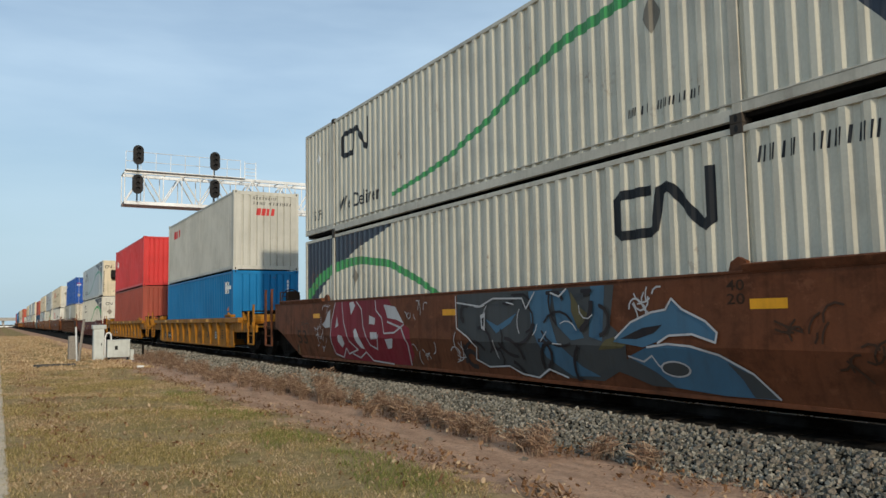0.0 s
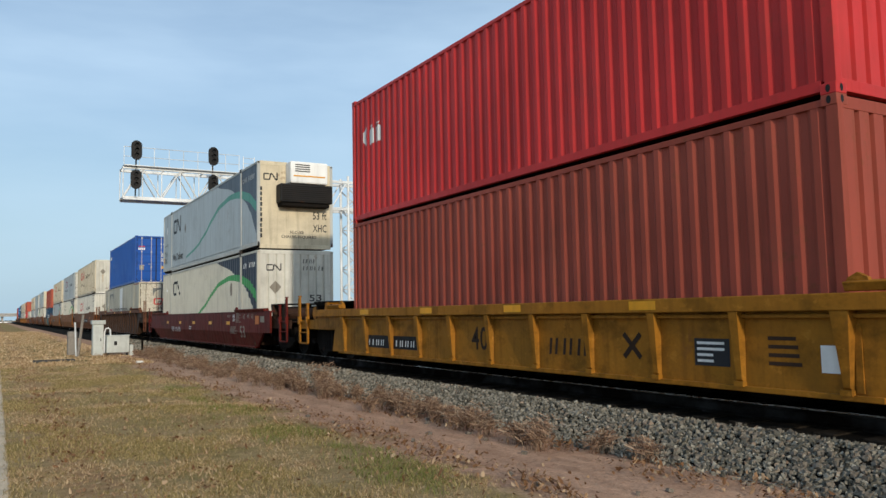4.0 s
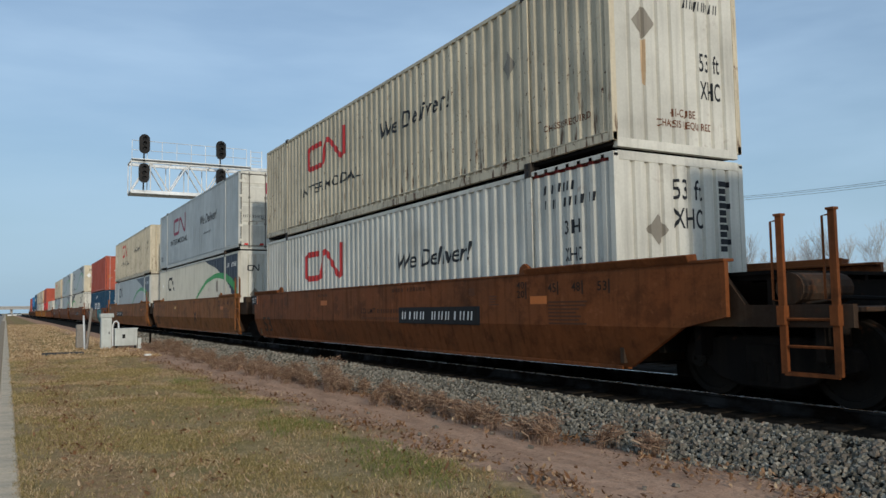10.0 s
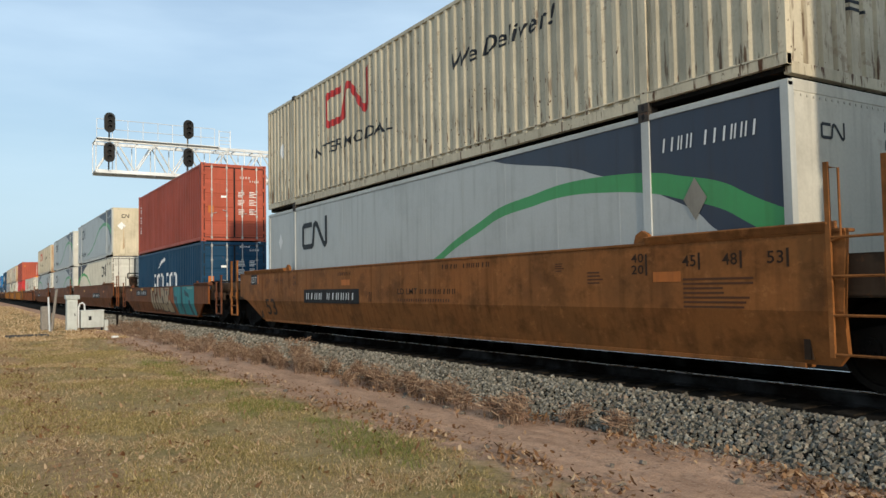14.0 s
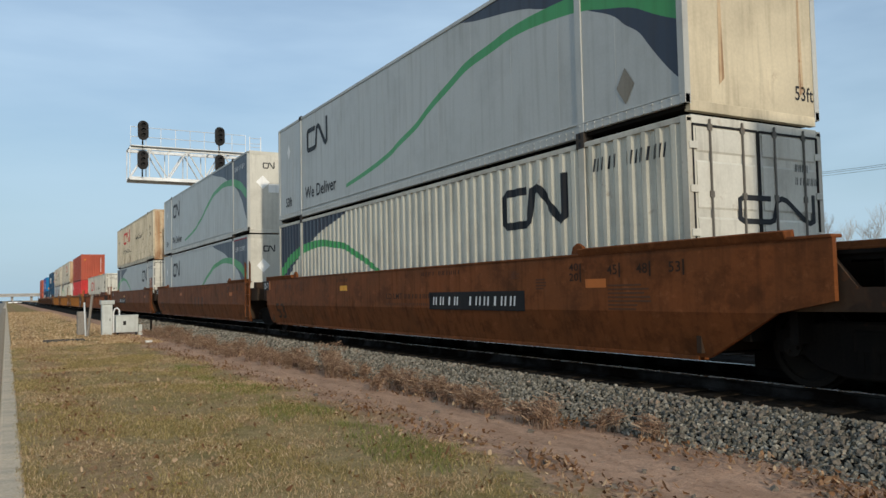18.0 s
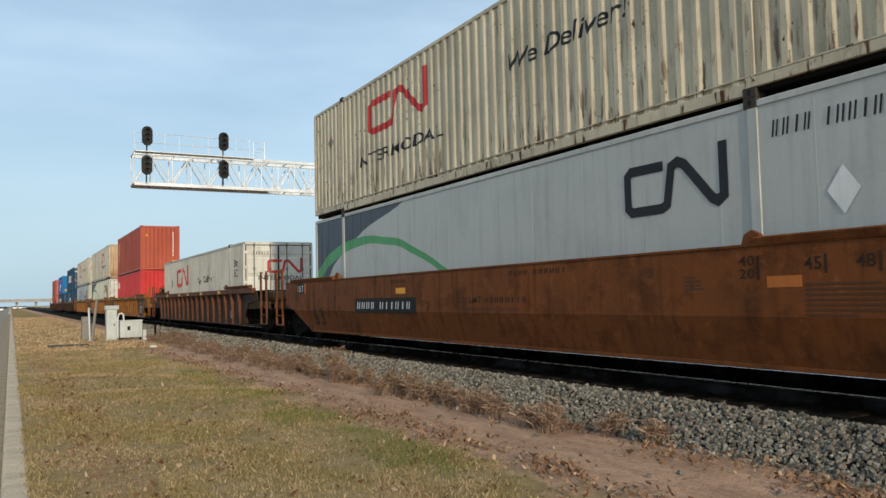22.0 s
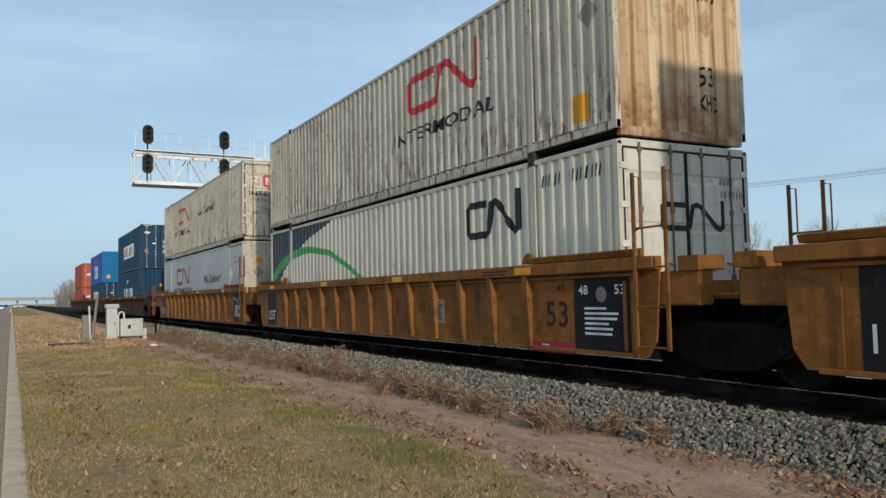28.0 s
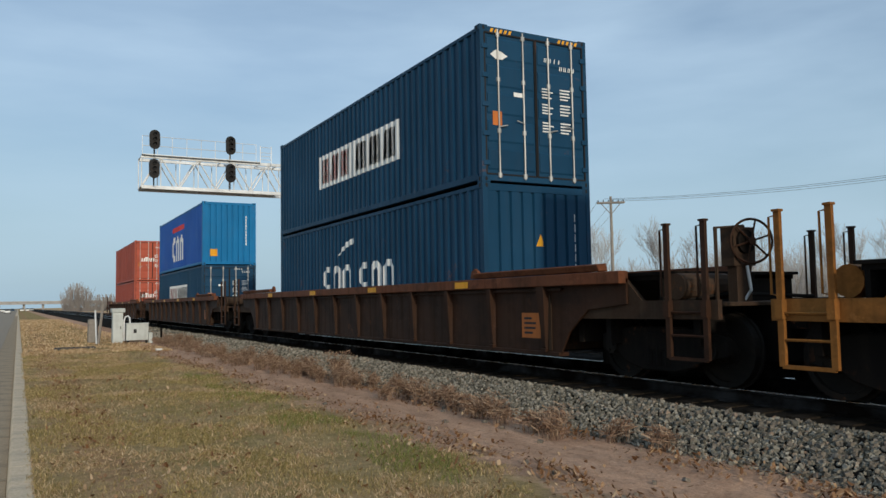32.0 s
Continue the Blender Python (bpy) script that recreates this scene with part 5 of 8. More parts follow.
        # flared guides on the chord at both ends of the well
        for sy in (-1, 1):
            y0, y1 = sorted((sy * (hw - 1.95), sy * (hw + (1.35 if ends[(sy + 1) // 2] == "single" else 0.4)))) if hw > 7 else sorted((sy * (hw + 0.02), sy * (hw + (1.95 if style == "smooth" else 0.8))))
            bm = bmesh.new()
            prism(bm, [(sx * 1.36, top + 0.01), (sx * 1.52, top + 0.01), (sx * 1.56, top + 0.10), (sx * 1.38, top + 0.12)], 1, y0, y1)
            bmesh.ops.bevel(bm, geom=bm.edges[:], offset=0.01, segments=1, affect="EDGES")
            part("container_guide", bm, rail_mat, root)
            bm = bmesh.new()
            yb = sy * (hw - 2.05) if hw > 7 else sy * (hw + 0.12)
            prism(bm, [(yb - 0.14, top + 0.02), (yb + 0.14, top + 0.02), (yb + 0.10, top + 0.14), (yb, top + 0.19), (yb - 0.10, top + 0.14)], 0, *sorted((sx * 1.40, sx * 1.46)))
            part("lock_bracket", bm, rail_mat, root)
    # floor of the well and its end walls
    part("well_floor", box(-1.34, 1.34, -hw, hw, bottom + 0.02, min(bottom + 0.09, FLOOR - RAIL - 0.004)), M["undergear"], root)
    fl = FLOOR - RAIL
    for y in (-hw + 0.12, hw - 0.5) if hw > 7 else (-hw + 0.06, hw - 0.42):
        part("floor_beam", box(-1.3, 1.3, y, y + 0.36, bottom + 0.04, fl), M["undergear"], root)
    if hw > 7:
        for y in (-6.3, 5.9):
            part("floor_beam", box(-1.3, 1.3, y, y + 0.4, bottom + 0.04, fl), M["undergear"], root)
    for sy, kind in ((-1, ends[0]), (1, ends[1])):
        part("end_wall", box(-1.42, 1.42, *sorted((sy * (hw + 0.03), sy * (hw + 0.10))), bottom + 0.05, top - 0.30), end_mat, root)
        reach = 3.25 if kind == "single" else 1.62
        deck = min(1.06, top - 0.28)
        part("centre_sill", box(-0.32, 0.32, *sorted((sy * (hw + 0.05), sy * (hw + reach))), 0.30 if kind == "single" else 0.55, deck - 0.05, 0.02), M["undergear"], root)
        if kind == "single":
            ty = sy * (hw + 1.95)
            part("end_deck", box(-1.30, 1.30, *sorted((sy * (hw + 0.10), sy * (hw + reach))), deck - 0.05, deck, 0.01), end_mat, root)
            high = 2.02 if top > 1.35 else 1.52
            for sx in (-1, 1):
                bm = bmesh.new()
                prism(bm, [(sy * (hw + 0.10), deck - 0.22), (sy * (hw + reach), deck - 0.20), (sy * (hw + reach), deck + 0.03), (sy * (hw + 2.0), deck + 0.03), (sy * (hw + 1.7), top - 0.12), (sy * (hw + 0.10), top - 0.12)], 0, *sorted((sx * 1.30, sx * 1.37)))
                part("deck_beam", bm, end_mat, root)
                bm = bmesh.new()
                prism(bm, [(sy * (hw + 1.55), deck + 0.02), (sy * (hw + 1.62), deck + 0.02), (sy * (hw + 1.50), 1.42), (sy * (hw + 1.32), 1.42)], 0, *sorted((sx * 1.00, sx * 1.30)))
                part("gusset", bm, end_mat, root)
                end_ladder(root, sx, sy, hw, high, step_mat or rail_mat)
            bm = bmesh.new()
            bx(bm, -1.28, 1.28, *sorted((sy * (hw + 1.3), sy * (hw + 2.35))), 1.42, 1.46)
            for x in (-1.2, -0.4, 0.4, 1.2):
                bx(bm, x - 0.03, x + 0.03, *sorted((sy * (hw + 1.34), sy * (hw + 2.3))), 1.36, 1.42)
            bx(bm, -1.25, 1.25, *sorted((sy * (hw + 2.2), sy * (hw + 2.26))), deck, 1.37)
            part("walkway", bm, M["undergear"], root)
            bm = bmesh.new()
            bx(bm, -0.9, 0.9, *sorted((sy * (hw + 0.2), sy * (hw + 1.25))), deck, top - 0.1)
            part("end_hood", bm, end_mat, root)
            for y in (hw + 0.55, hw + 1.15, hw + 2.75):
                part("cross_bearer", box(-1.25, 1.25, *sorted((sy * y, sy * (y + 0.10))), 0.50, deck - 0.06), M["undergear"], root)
            # plain dark box, added to block the lit ground beyond the truck
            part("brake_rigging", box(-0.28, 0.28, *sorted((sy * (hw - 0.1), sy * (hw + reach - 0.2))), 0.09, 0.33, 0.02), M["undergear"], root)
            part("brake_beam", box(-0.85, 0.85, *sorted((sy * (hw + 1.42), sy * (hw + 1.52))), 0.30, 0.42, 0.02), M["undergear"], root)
            bm = path_rod([(-1.1, sy * (hw + 2.5), deck + 0.04), (-0.5, sy * (hw + 2.6), deck + 0.10), (0.4, sy * (hw + 2.55), deck + 0.08), (1.1, sy * (hw + 2.7), deck + 0.05)], 0.025)
            part("brake_pipe", bm, M["undergear"], root)
            bm = bmesh.new()
            rod(bm, (-1.22, sy * (hw + 2.45), deck + 0.20), (-0.35, sy * (hw + 2.45), deck + 0.20), 0.17, 14)
            part("air_reservoir", bm, end_mat, root)
            g = gear()
            c = part("coupler", g["coupler"], None, root)
            c.location = (0, sy * (hw + reach), 0)
            if sy < 0:
                c.rotation_euler = (0, 0, math.pi)
            bm = path_rod([(0.35, sy * (hw + reach), 0.8), (0.38, sy * (hw + reach + 0.25), 0.55), (0.3, sy * (hw + reach + 0.5), 0.42), (0.2, sy * (hw + reach + 0.72), 0.55)], 0.028)
            part("air_hose", bm, M["black"], root)
            truck(root, ty)
            if wheel == ("lead" if sy < 0 else "trail"):
                y = sy * (hw + 3.12)
                w = part("brake_wheel", g["wheel"], None, root)
                w.location = (-0.60, y, 1.80)
                w.rotation_euler = (0, 0, radians(-22) if sy < 0 else radians(158))
                bm = bmesh.new()
                bx(bm, -0.80, -0.42, *sorted((y - sy * 0.10, y - sy * 0.30)), 1.50, 1.98)
                bx(bm, -0.74, -0.48, *sorted((y - sy * 0.12, y - sy * 0.26)), deck, 1.50)
                part("brake_stand", bm, end_mat, root)
                bm = bmesh.new()
                rod(bm, (-0.61, y - sy * 0.06, 1.80), (-0.61, y - sy * 0.12, 1.80), 0.15, 12)
                part("gear_case", bm, M["undergear"], root)
                part("grab_rail", path_rod([(-1.0, y - sy * 0.2, deck), (-1.0, y - sy * 0.2, 1.97), (-0.5, y - sy * 0.2, 2.0)], 0.025), end_mat, root)
                part("brake_chain", path_rod([(-0.6, y - sy * 0.08, 1.5), (-0.58, y - sy * 0.05, 1.2), (-0.6, y - sy * 0.15, deck)], 0.02), M["galv"], root)
        else:
            part("end_deck", box(-1.0, 1.0, *sorted((sy * (hw + 0.10), sy * (hw + reach))), deck - 0.04, deck + 0.02, 0.01), end_mat, root)
            for sx in (-1, 1):
                bm = bmesh.new()
                bx(bm, *sorted((sx * 1.12, sx * 1.36)), *sorted((sy * (hw + 0.15), sy * (hw + 1.3))), top - 0.62, top - 0.2)
                bmesh.ops.bevel(bm, geom=bm.edges[:], offset=0.02, segments=2, affect="EDGES")
                part("end_beam", bm, end_mat, root)
                bm = bmesh.new()
                bx(bm, *sorted((sx * 0.95, sx * 1.40)), *sorted((sy * (hw + 1.0), sy * (hw + 1.32))), top - 0.2, top - 0.02)
                part("side_bearing", bm, end_mat, root)
                if sy < 0:
                    ladder(root, sx * 1.53, sy * (hw + 0.95), 0.40, 2.15 if style == "smooth" else 2.55, rail_mat, 0.55, 0.1)
            if sy > 0:
                truck(root, hw + 1.80)
    def on_side(shape, m, name="lettering", label="", out=0.0):
        decal(root, name, shape, m, lambda a, b, o: (-face_x(b) - o - out, hw - a, b), (), None, label, crease if style == "smooth" else None)
    return root, on_side


# ---- the train, from its leading cars back ----
MOVERS = []     # (thing, place along the train, height)
L53, L40, W53, W40, HC, STD = 16.15, 12.19, 2.59, 2.44, 2.896, 2.591


def ride(ob, u, z):
    MOVERS.append((ob, u, z))


def placard(side, a, b, r=0.17, ry=0.25, white=False):
    side(diamond_2d(a, b, r, ry), M["placard_white"] if white else M["placard"], "placard")


def sweep_box(u, z, skin, turned, front, label, end_mat="white", teal=False, big=True):
    mat = M["swoop_teal"] if teal else M[("swoop_corr" if skin == "ribbed" else "swoop_grey") + ("_m" if turned else "")]
    rail = M["palegrey"] if skin == "ribbed" else M["grey"]
    root, side, end = container("container", L53, W53, HC, mat, M[end_mat], label, skin, front, rail)
    ride(root, u, z)
    if turned:
        side(emblem_2d(12.05, 1.75, 1.75, 0.75), M["ink_black"], "emblem", "black ribbon emblem")
        side(bars_2d(14.4, 2.38, 1.4, 0.24, 10, seed=3), M["ink_black"])
    else:
        side(emblem_2d(2.5, 1.76, 1.6, 0.74), M["ink_black"], "emblem", "black ribbon emblem")
        if big:
            side(words_2d("We Deliver", 2.35, 0.50, 2.3, 0.33), M["ink_black"], "lettering")
        if teal:
            side(words_2d("53 ft", 0.45, 0.82, 0.54, 0.25), M["ink_black"], "lettering")
            side(words_2d("XHC", 0.45, 0.48, 0.5, 0.25), M["ink_black"], "lettering")
            side(words_2d("CHASSIS REQUIRED", 0.35, 1.3, 0.95, 0.1), M["ink_black"], "lettering")
            side(quad_2d(0.12, 0.55, 0.22, 0.24), M["reflector"], "sticker")
        else:
            side(words_2d("53ft", 0.66, 0.45, 0.54, 0.26), M["ink_black"], "lettering")
        side(bars_2d(14.4, 2.32, 1.4, 0.22, 10, seed=4), M["ink_white"])
        placard(side, 0.95, 2.05, 0.15, 0.22, True)
    return root, side, end


def plain_end(end, seed=1):
    end(emblem_2d(0.55, 2.28, 0.42, 0.24), M["ink_black"], "emblem")
    end(bars_2d(1.75, 2.42, 0.55, 0.14, 4, seed=seed), M["ink_black"])
    end(bars_2d(1.75, 2.24, 0.65, 0.14, 6, seed=seed + 1), M["ink_black"])
    end(diamond_2d(0.55, 1.80, 0.24, 0.24), M["placard_white"], "placard")
    end(quad_2d(1.82, 1.88, 0.26, 0.14), M["reflector"], "sticker")


def red_box(u, z, mat, end_mat, front, label, skin="ribbed", rail=None, a=3.9, b=1.32, w=2.8, ink="ink_red", top=2.25):
    root, side, end = container("container", L53, W53, HC, M[mat], M[end_mat], label, skin, front, M[rail or mat])
    ride(root, u, z)
    side(emblem_2d(a - 0.06, b, w, top - b), M[ink], "emblem", "red ribbon emblem")
    return root, side, end


def iso_box(u, z, h, mat, label, front="ribbed", end_mat=None):
    root, side, end = container("container", L40, W40, h, M[mat], M[end_mat or mat], label, "ribbed", front)
    ride(root, u, z)
    return root, side, end


def car(name, uc, half, top, bottom, mat, style, ends, label, **kw):
    root, side = well_car(name, label, half, top - RAIL, bottom - RAIL, M[mat], style, ends, **kw)
    ride(root, uc, RAIL)
    return root, side


WELL53, WELL40 = L53 / 2 + 0.12, L40 / 2 + 0.12
SINGLE = ("single", "single")


def rows_of(side, a, b, w, h, ink, seed=1, n=(4, 6)):
    """Reporting mark and number of a box, kept as two rows of plain bars."""
    side(bars_2d(a, b + h * 0.55, w * 0.62, h * 0.42, n[0], seed=seed), M[ink])
    side(bars_2d(a, b, w, h * 0.42, n[1], seed=seed + 1), M[ink])


def column(end, a, b, w, h, ink="ink_black", seed=1):
    end(bars_2d(a, b, w, h, 1, seed=seed, rows=10, gap=0.2), M[ink])


def reflectors(side, places, z, out=0.0):
    for a in places:
        side(quad_2d(a - 0.23, z - 0.055, 0.46, 0.11), M["reflector"], "reflector", out=out)


def tag_53(put, a, b, w=0.5, h=0.27, drop=0.42, ink="ink_black", ft="53 ft"):
    put(words_2d(ft, a, b, w, h), M[ink], "lettering")
    put(words_2d("XHC", a, b - drop, w, h), M[ink], "lettering")


def cross_2d(a, b, w, t):
    """An X as one outline."""
    h, k = w / 2, t * 0.7
    c = [(a + h + x, b + h + y) for x, y in ((0, -k), (h - k, -h), (h, -h + k), (k, 0), (h, h - k), (h - k, h), (0, k), (-h + k, h), (-h, h - k), (-k, 0), (-h, -h + k), (-h + k, -h))]
    return poly_2d(*c)


def build_train():
    up, lo = FLOOR + HC, FLOOR
    # A: rust-brown smooth car, two ribbed boxes
    u = 3.79
    r, s = car("well_car", u + L53 / 2, WELL53, 2.02, 0.64, "car_rust", "smooth", SINGLE, "rust-brown smooth-sided well car with graffiti", wheel="trail")
    reflectors(s, (1.5, 4.83, 8.12, 11.42, 14.73), 1.22)
    graffiti_one(s)
    s(words_2d("53", 0.05, 0.5, 0.72, 0.36), M["ink_brown"], "lettering")
    s(words_2d("40", 14.2, 1.37, 0.24, 0.12), M["ink_brown"], "lettering")
    s(words_2d("20", 14.2, 1.22, 0.24, 0.12), M["ink_brown"], "lettering")
    b, s, e = sweep_box(u, lo, "ribbed", True, "flat", "white ribbed container with navy corner and green line")
    placard(s, 3.28, 1.76)
    rows_of(e, 1.7, 2.15, 0.66, 0.42, "ink_black", 31)
    e(emblem_2d(0.5, 2.2, 0.5, 0.26), M["ink_black"], "emblem")
    b, s, e = sweep_box(u, up, "ribbed", False, "ribbed", "white ribbed container with a long green line")
    s(bars_2d(12.4, 0.45, 1.3, 0.15, 11, seed=8), M["ink_black"])
    placard(s, 12.9, 1.72)
    # B1, B2: yellow 40-foot cars
    for u, n in ((27.68, 1), (47.55, 2)):
        r, s = car("well_car", u + L40 / 2, WELL40, 1.71, 0.71, "car_yellow", "ribbed", SINGLE, "yellow ribbed 40-foot well car", ribs=1.25, rib_mat=M["car_yellow"], rail_mat=M["car_yellow"], end_mat=M["car_yellow"])
        w = 1.8 if n == 1 else 2.5
        o = 0.6 if n == 1 else 1.17
        s(quad_2d(o, 0.4, w, 0.26), M["black"], "number_panel")
        s(bars_2d(o + 0.1, 0.43, w - 0.2, 0.16, 9, seed=n), M["ink_white"], out=0.003)
        s(words_2d("40", 5.6, 0.48, 0.5, 0.39), M["ink_brown"], "lettering")
        s(bars_2d(7.75, 0.45, 0.95, 0.31, 3, seed=5), M["ink_brown"], "emblem")
        s(cross_2d(9.3, 0.48, 0.35, 0.07), M["ink_brown"], "emblem")
        s(quad_2d(10.5, 0.46, 0.5, 0.31), M["ink_black"], "data_panel")
        s(lines_2d(10.54, 0.48, 0.4, 0.27, 4, seed=n), M["ink_white"], "small_print", out=0.003)
        s(lines_2d(11.5, 0.48, 0.4, 0.35, 4, seed=n + 3), M["ink_brown"], "small_print")
        s(quad_2d(12.1, 0.46, 0.2, 0.27), M["placard_white"], "notice")
        reflectors(s, (1.4, 4.2, 7.0, 9.8), 1.16, 0.125)
    b, s, e = iso_box(27.68, lo, STD, "blue", "bright blue 40-foot ribbed container in a yellow well car")
    for i in range(3):
        wd = (0.5, 0.9, 0.5)[i]
        s(quad_2d(11.0, 2.06 - i * 0.145, wd, 0.13), M["ink_white"], "number_panel")
        s(bars_2d(11.03, 2.07 - i * 0.145, wd - 0.04, 0.12, (3, 6, 3)[i], gap=0.55, seed=i), M["ink_black"], out=0.003)
    s(poly_2d((11.38, 1.14), (11.62, 1.14), (11.5, 1.36)), M["orange_patch"], "warning_mark")
    column(e, 2.0, 0.9, 0.10, 1.35, "ink_white", 3)
    b, s, e = iso_box(27.68, lo + STD, HC, "oocl", "pale grey 40-foot ribbed container with red marks")
    s(bars_2d(1.2, 2.05, 1.5, 0.46, 4, gap=0.2, seed=2), M["ink_red"], "emblem", "red wordmark as plain blocks")
    e(bars_2d(0.84, 1.97, 0.72, 0.34, 4, gap=0.18, seed=2), M["ink_red"], "emblem")
    rows_of(e, 0.7, 2.38, 1.5, 0.34, "ink_black", 6, (8, 11))
    hazard_strip(e)
    b, s, e = iso_box(47.55, lo, HC, "brown", "brick-red 40-foot ribbed container in a yellow well car")
    column(e, 2.0, 1.0, 0.08, 1.4, "ink_white", 4)
    b, s, e = iso_box(47.55, up, HC, "red", "bright red 40-foot ribbed container over a brick-red one")
    white_word(s, 0.6, 1.7, 0.95, 0.45, 3)
    column(e, 2.0, 0.9, 0.08, 1.6, "ink_white", 5)
    e(poly_2d((1.85, 0.35), (2.05, 0.35), (1.95, 0.55)), M["reflector"], "warning_mark")
    # C: maroon car, a cold-store box on top
    u = 67.27
    r, s = car("well_car", u + L53 / 2, WELL53, 1.70, 0.62, "car_maroon", "smooth", SINGLE, "maroon smooth-sided 53-foot well car", wheel="trail", end_mat=M["car_dark"])
    reflectors(s, (2.6, 5.4, 8.1, 10.9, 13.5), 0.89)
    s(bars_2d(3.5, 0.46, 1.95, 0.28, 10, seed=5), M["ink_white"])
    s(words_2d("53", 15.0, 0.42, 0.58, 0.38), M["placard"], "lettering")
    s(lines_2d(14.52, 0.90, 0.62, 0.32, 7, seed=8), M["placard"], "small_print")
    s(lines_2d(13.8, 0.52, 0.95, 0.26, 6, seed=9), M["placard"], "small_print")
    s(quad_2d(14.34, 0.94, 0.03, 0.24), M["ink_white"], "load_tick")
    s(lines_2d(13.4, 1.08, 0.55, 0.08, 2, seed=10), M["placard"], "small_print")
    for a, w in ((15.35, "45"), (15.85, "48"), (16.3, "53")):
        s(words_2d(w, a, 1.04, 0.18, 0.12), M["placard"], "lettering")
        s(quad_2d(a + 0.21, 1.0, 0.03, 0.19), M["placard"], "load_tick")
    s(quad_2d(16.75, 0.86, 0.42, 0.26), M["orange_patch"], "orange_patch")
    s(quad_2d(17.3, 0.92, 0.4, 0.18), M["placard"], "notice")
    s(words_2d("40", 14.1, 1.07, 0.2, 0.11), M["ink_white"], "lettering")
    s(words_2d("20", 14.1, 0.94, 0.2, 0.11), M["ink_white"], "lettering")
    s(lines_2d(7.2, 0.6, 0.6, 0.16, 2, seed=4), M["ink_white"], "small_print")
    b, s, e = sweep_box(u, lo, "ribbed", False, "ribbed", "white ribbed container with navy corner in a maroon car", big=False)
    placard(s, 12.9, 1.7)
    e(emblem_2d(0.3, 2.2, 0.5, 0.24), M["ink_black"], "emblem")
    rows_of(e, 1.5, 2.2, 0.8, 0.42, "ink_black", 41)
    placard(e, 0.6, 1.67, 0.2, 0.22)
    e(words_2d("53", 1.75, 1.2, 0.42, 0.22), M["ink_black"], "lettering")
    b, s, e = sweep_box(u, up, "smooth", False, "plain", "smooth grey container with a cooling unit on its end", "cream_clean", True)
    placard(s, 5.1, 1.8)
    tag_53(e, 1.88, 1.02, 0.48, 0.25, 0.42)
    e(words_2d("HI-CUBE", 1.1, 0.52, 0.46, 0.10), M["ink_black"], "lettering")
    e(words_2d("CHASSIS REQUIRED", 0.8, 0.36, 1.2, 0.11), M["ink_black"], "lettering")
    e(emblem_2d(0.2, 2.25, 0.48, 0.26), M["ink_black"], "emblem")
    column(e, 0.10, 0.35, 0.09, 1.7, "ink_black", 9)
    cooling_unit(b)
    # D: brown ribbed car, old flat-sided box, blue 40-foot on top
    u = 91.05
    r, s = car("well_car", u + L53 / 2, WELL53, 2.05, 0.68, "car_umber", "ribbed", SINGLE, "brown ribbed 53-foot well car", wheel="trail", rib_mat=M["car_umber"], rail_mat=M["car_rust"], ribs=1.02)
    reflectors(s, (2.4, 7.7, 10.9, 14.7), 1.49, 0.125)
    s(lines_2d(14.0, 0.5, 0.3, 0.3, 4), M["ink_white"], "small_print")
    for k in range(5):
        rnd = random.Random(40 + k)
        a = 3.1 + k * 2.0
        s(strokes_2d([(a + rnd.uniform(0, 0.6), 0.35 + rnd.uniform(0, 0.6)) for _ in range(6)], 0.022), M["placard"], "scrawl")
    b, s, e = container("container", L53, W53, HC, M["beige"], M["dirty_white"], "beige-grey flat-sided container with a slogan on its side", "smooth", "flat", M["beige"])
    ride(b, u, lo)
    s(quad_2d(8.0, 0.2, 1.25, 2.55), M["placard_white"], "pale_panel")
    s(arch_2d(2.8, 1.76, 1.95, 0.73), M["ink_grey"], "emblem", "grey arch emblem")
    s(emblem_2d(2.86, 0.92, 1.79, 0.56), M["ink_red"], "emblem", "red ribbon emblem")
    s(words_2d("World-class freight forwarding services", 5.45, 1.20, 5.98, 0.30), M["ink_black"], "lettering", out=0.004)
    rows_of(s, 0.77, 2.18, 0.62, 0.34, "ink_black", 2)
    s(quad_2d(14.15, 2.74, 1.95, 0.1), M["crimson_rail"], "red_stripe")
    placard(s, 1.6, 1.74, 0.2, 0.27, True)
    e(arch_2d(0.78, 2.0, 1.17, 0.5), M["ink_grey"], "emblem")
    e(emblem_2d(0.81, 1.52, 1.05, 0.44), M["ink_red"], "emblem")
    e(words_2d("WORLDWIDE", 0.78, 1.25, 1.09, 0.13), M["ink_black"], "lettering")
    e(diamond_2d(2.25, 1.75, 0.18, 0.24), M["placard"], "placard")
    b, s, e = iso_box(93.10, up, HC, "royal", "royal blue 40-foot container with its doors leading", "panelled")
    rows_of(e, 1.47, 2.15, 0.9, 0.3, "ink_white", 3)
    for z in (1.3, 1.6):
        e(lines_2d(1.5, z, 0.6, 0.24, 4, int(z * 10)), M["ink_white"], "small_print")
    s(bars_2d(0.3, 2.1, 1.1, 0.28, 5, gap=0.2, seed=4), M["ink_white"], "emblem")
    e(bars_2d(0.17, 2.0, 0.41, 0.16, 4, gap=0.15, seed=3), M["ink_white"], "emblem", "white wordmark as plain blocks")
    e(quad_2d(0.2, 2.2, 0.36, 0.05), M["ink_red"], "emblem")
    e(quad_2d(1.9, 0.7, 0.33, 0.44), M["reflector"], "notice")
    e(poly_2d((1.5, 0.88), (1.7, 0.88), (1.6, 1.08)), M["reflector"], "warning_mark")
    e(quad_2d(0.25, 0.8, 0.25, 0.3), M["placard"], "notice")
    # E: tan-brown three-unit car
    us = (114.79, 134.42, 154.00)
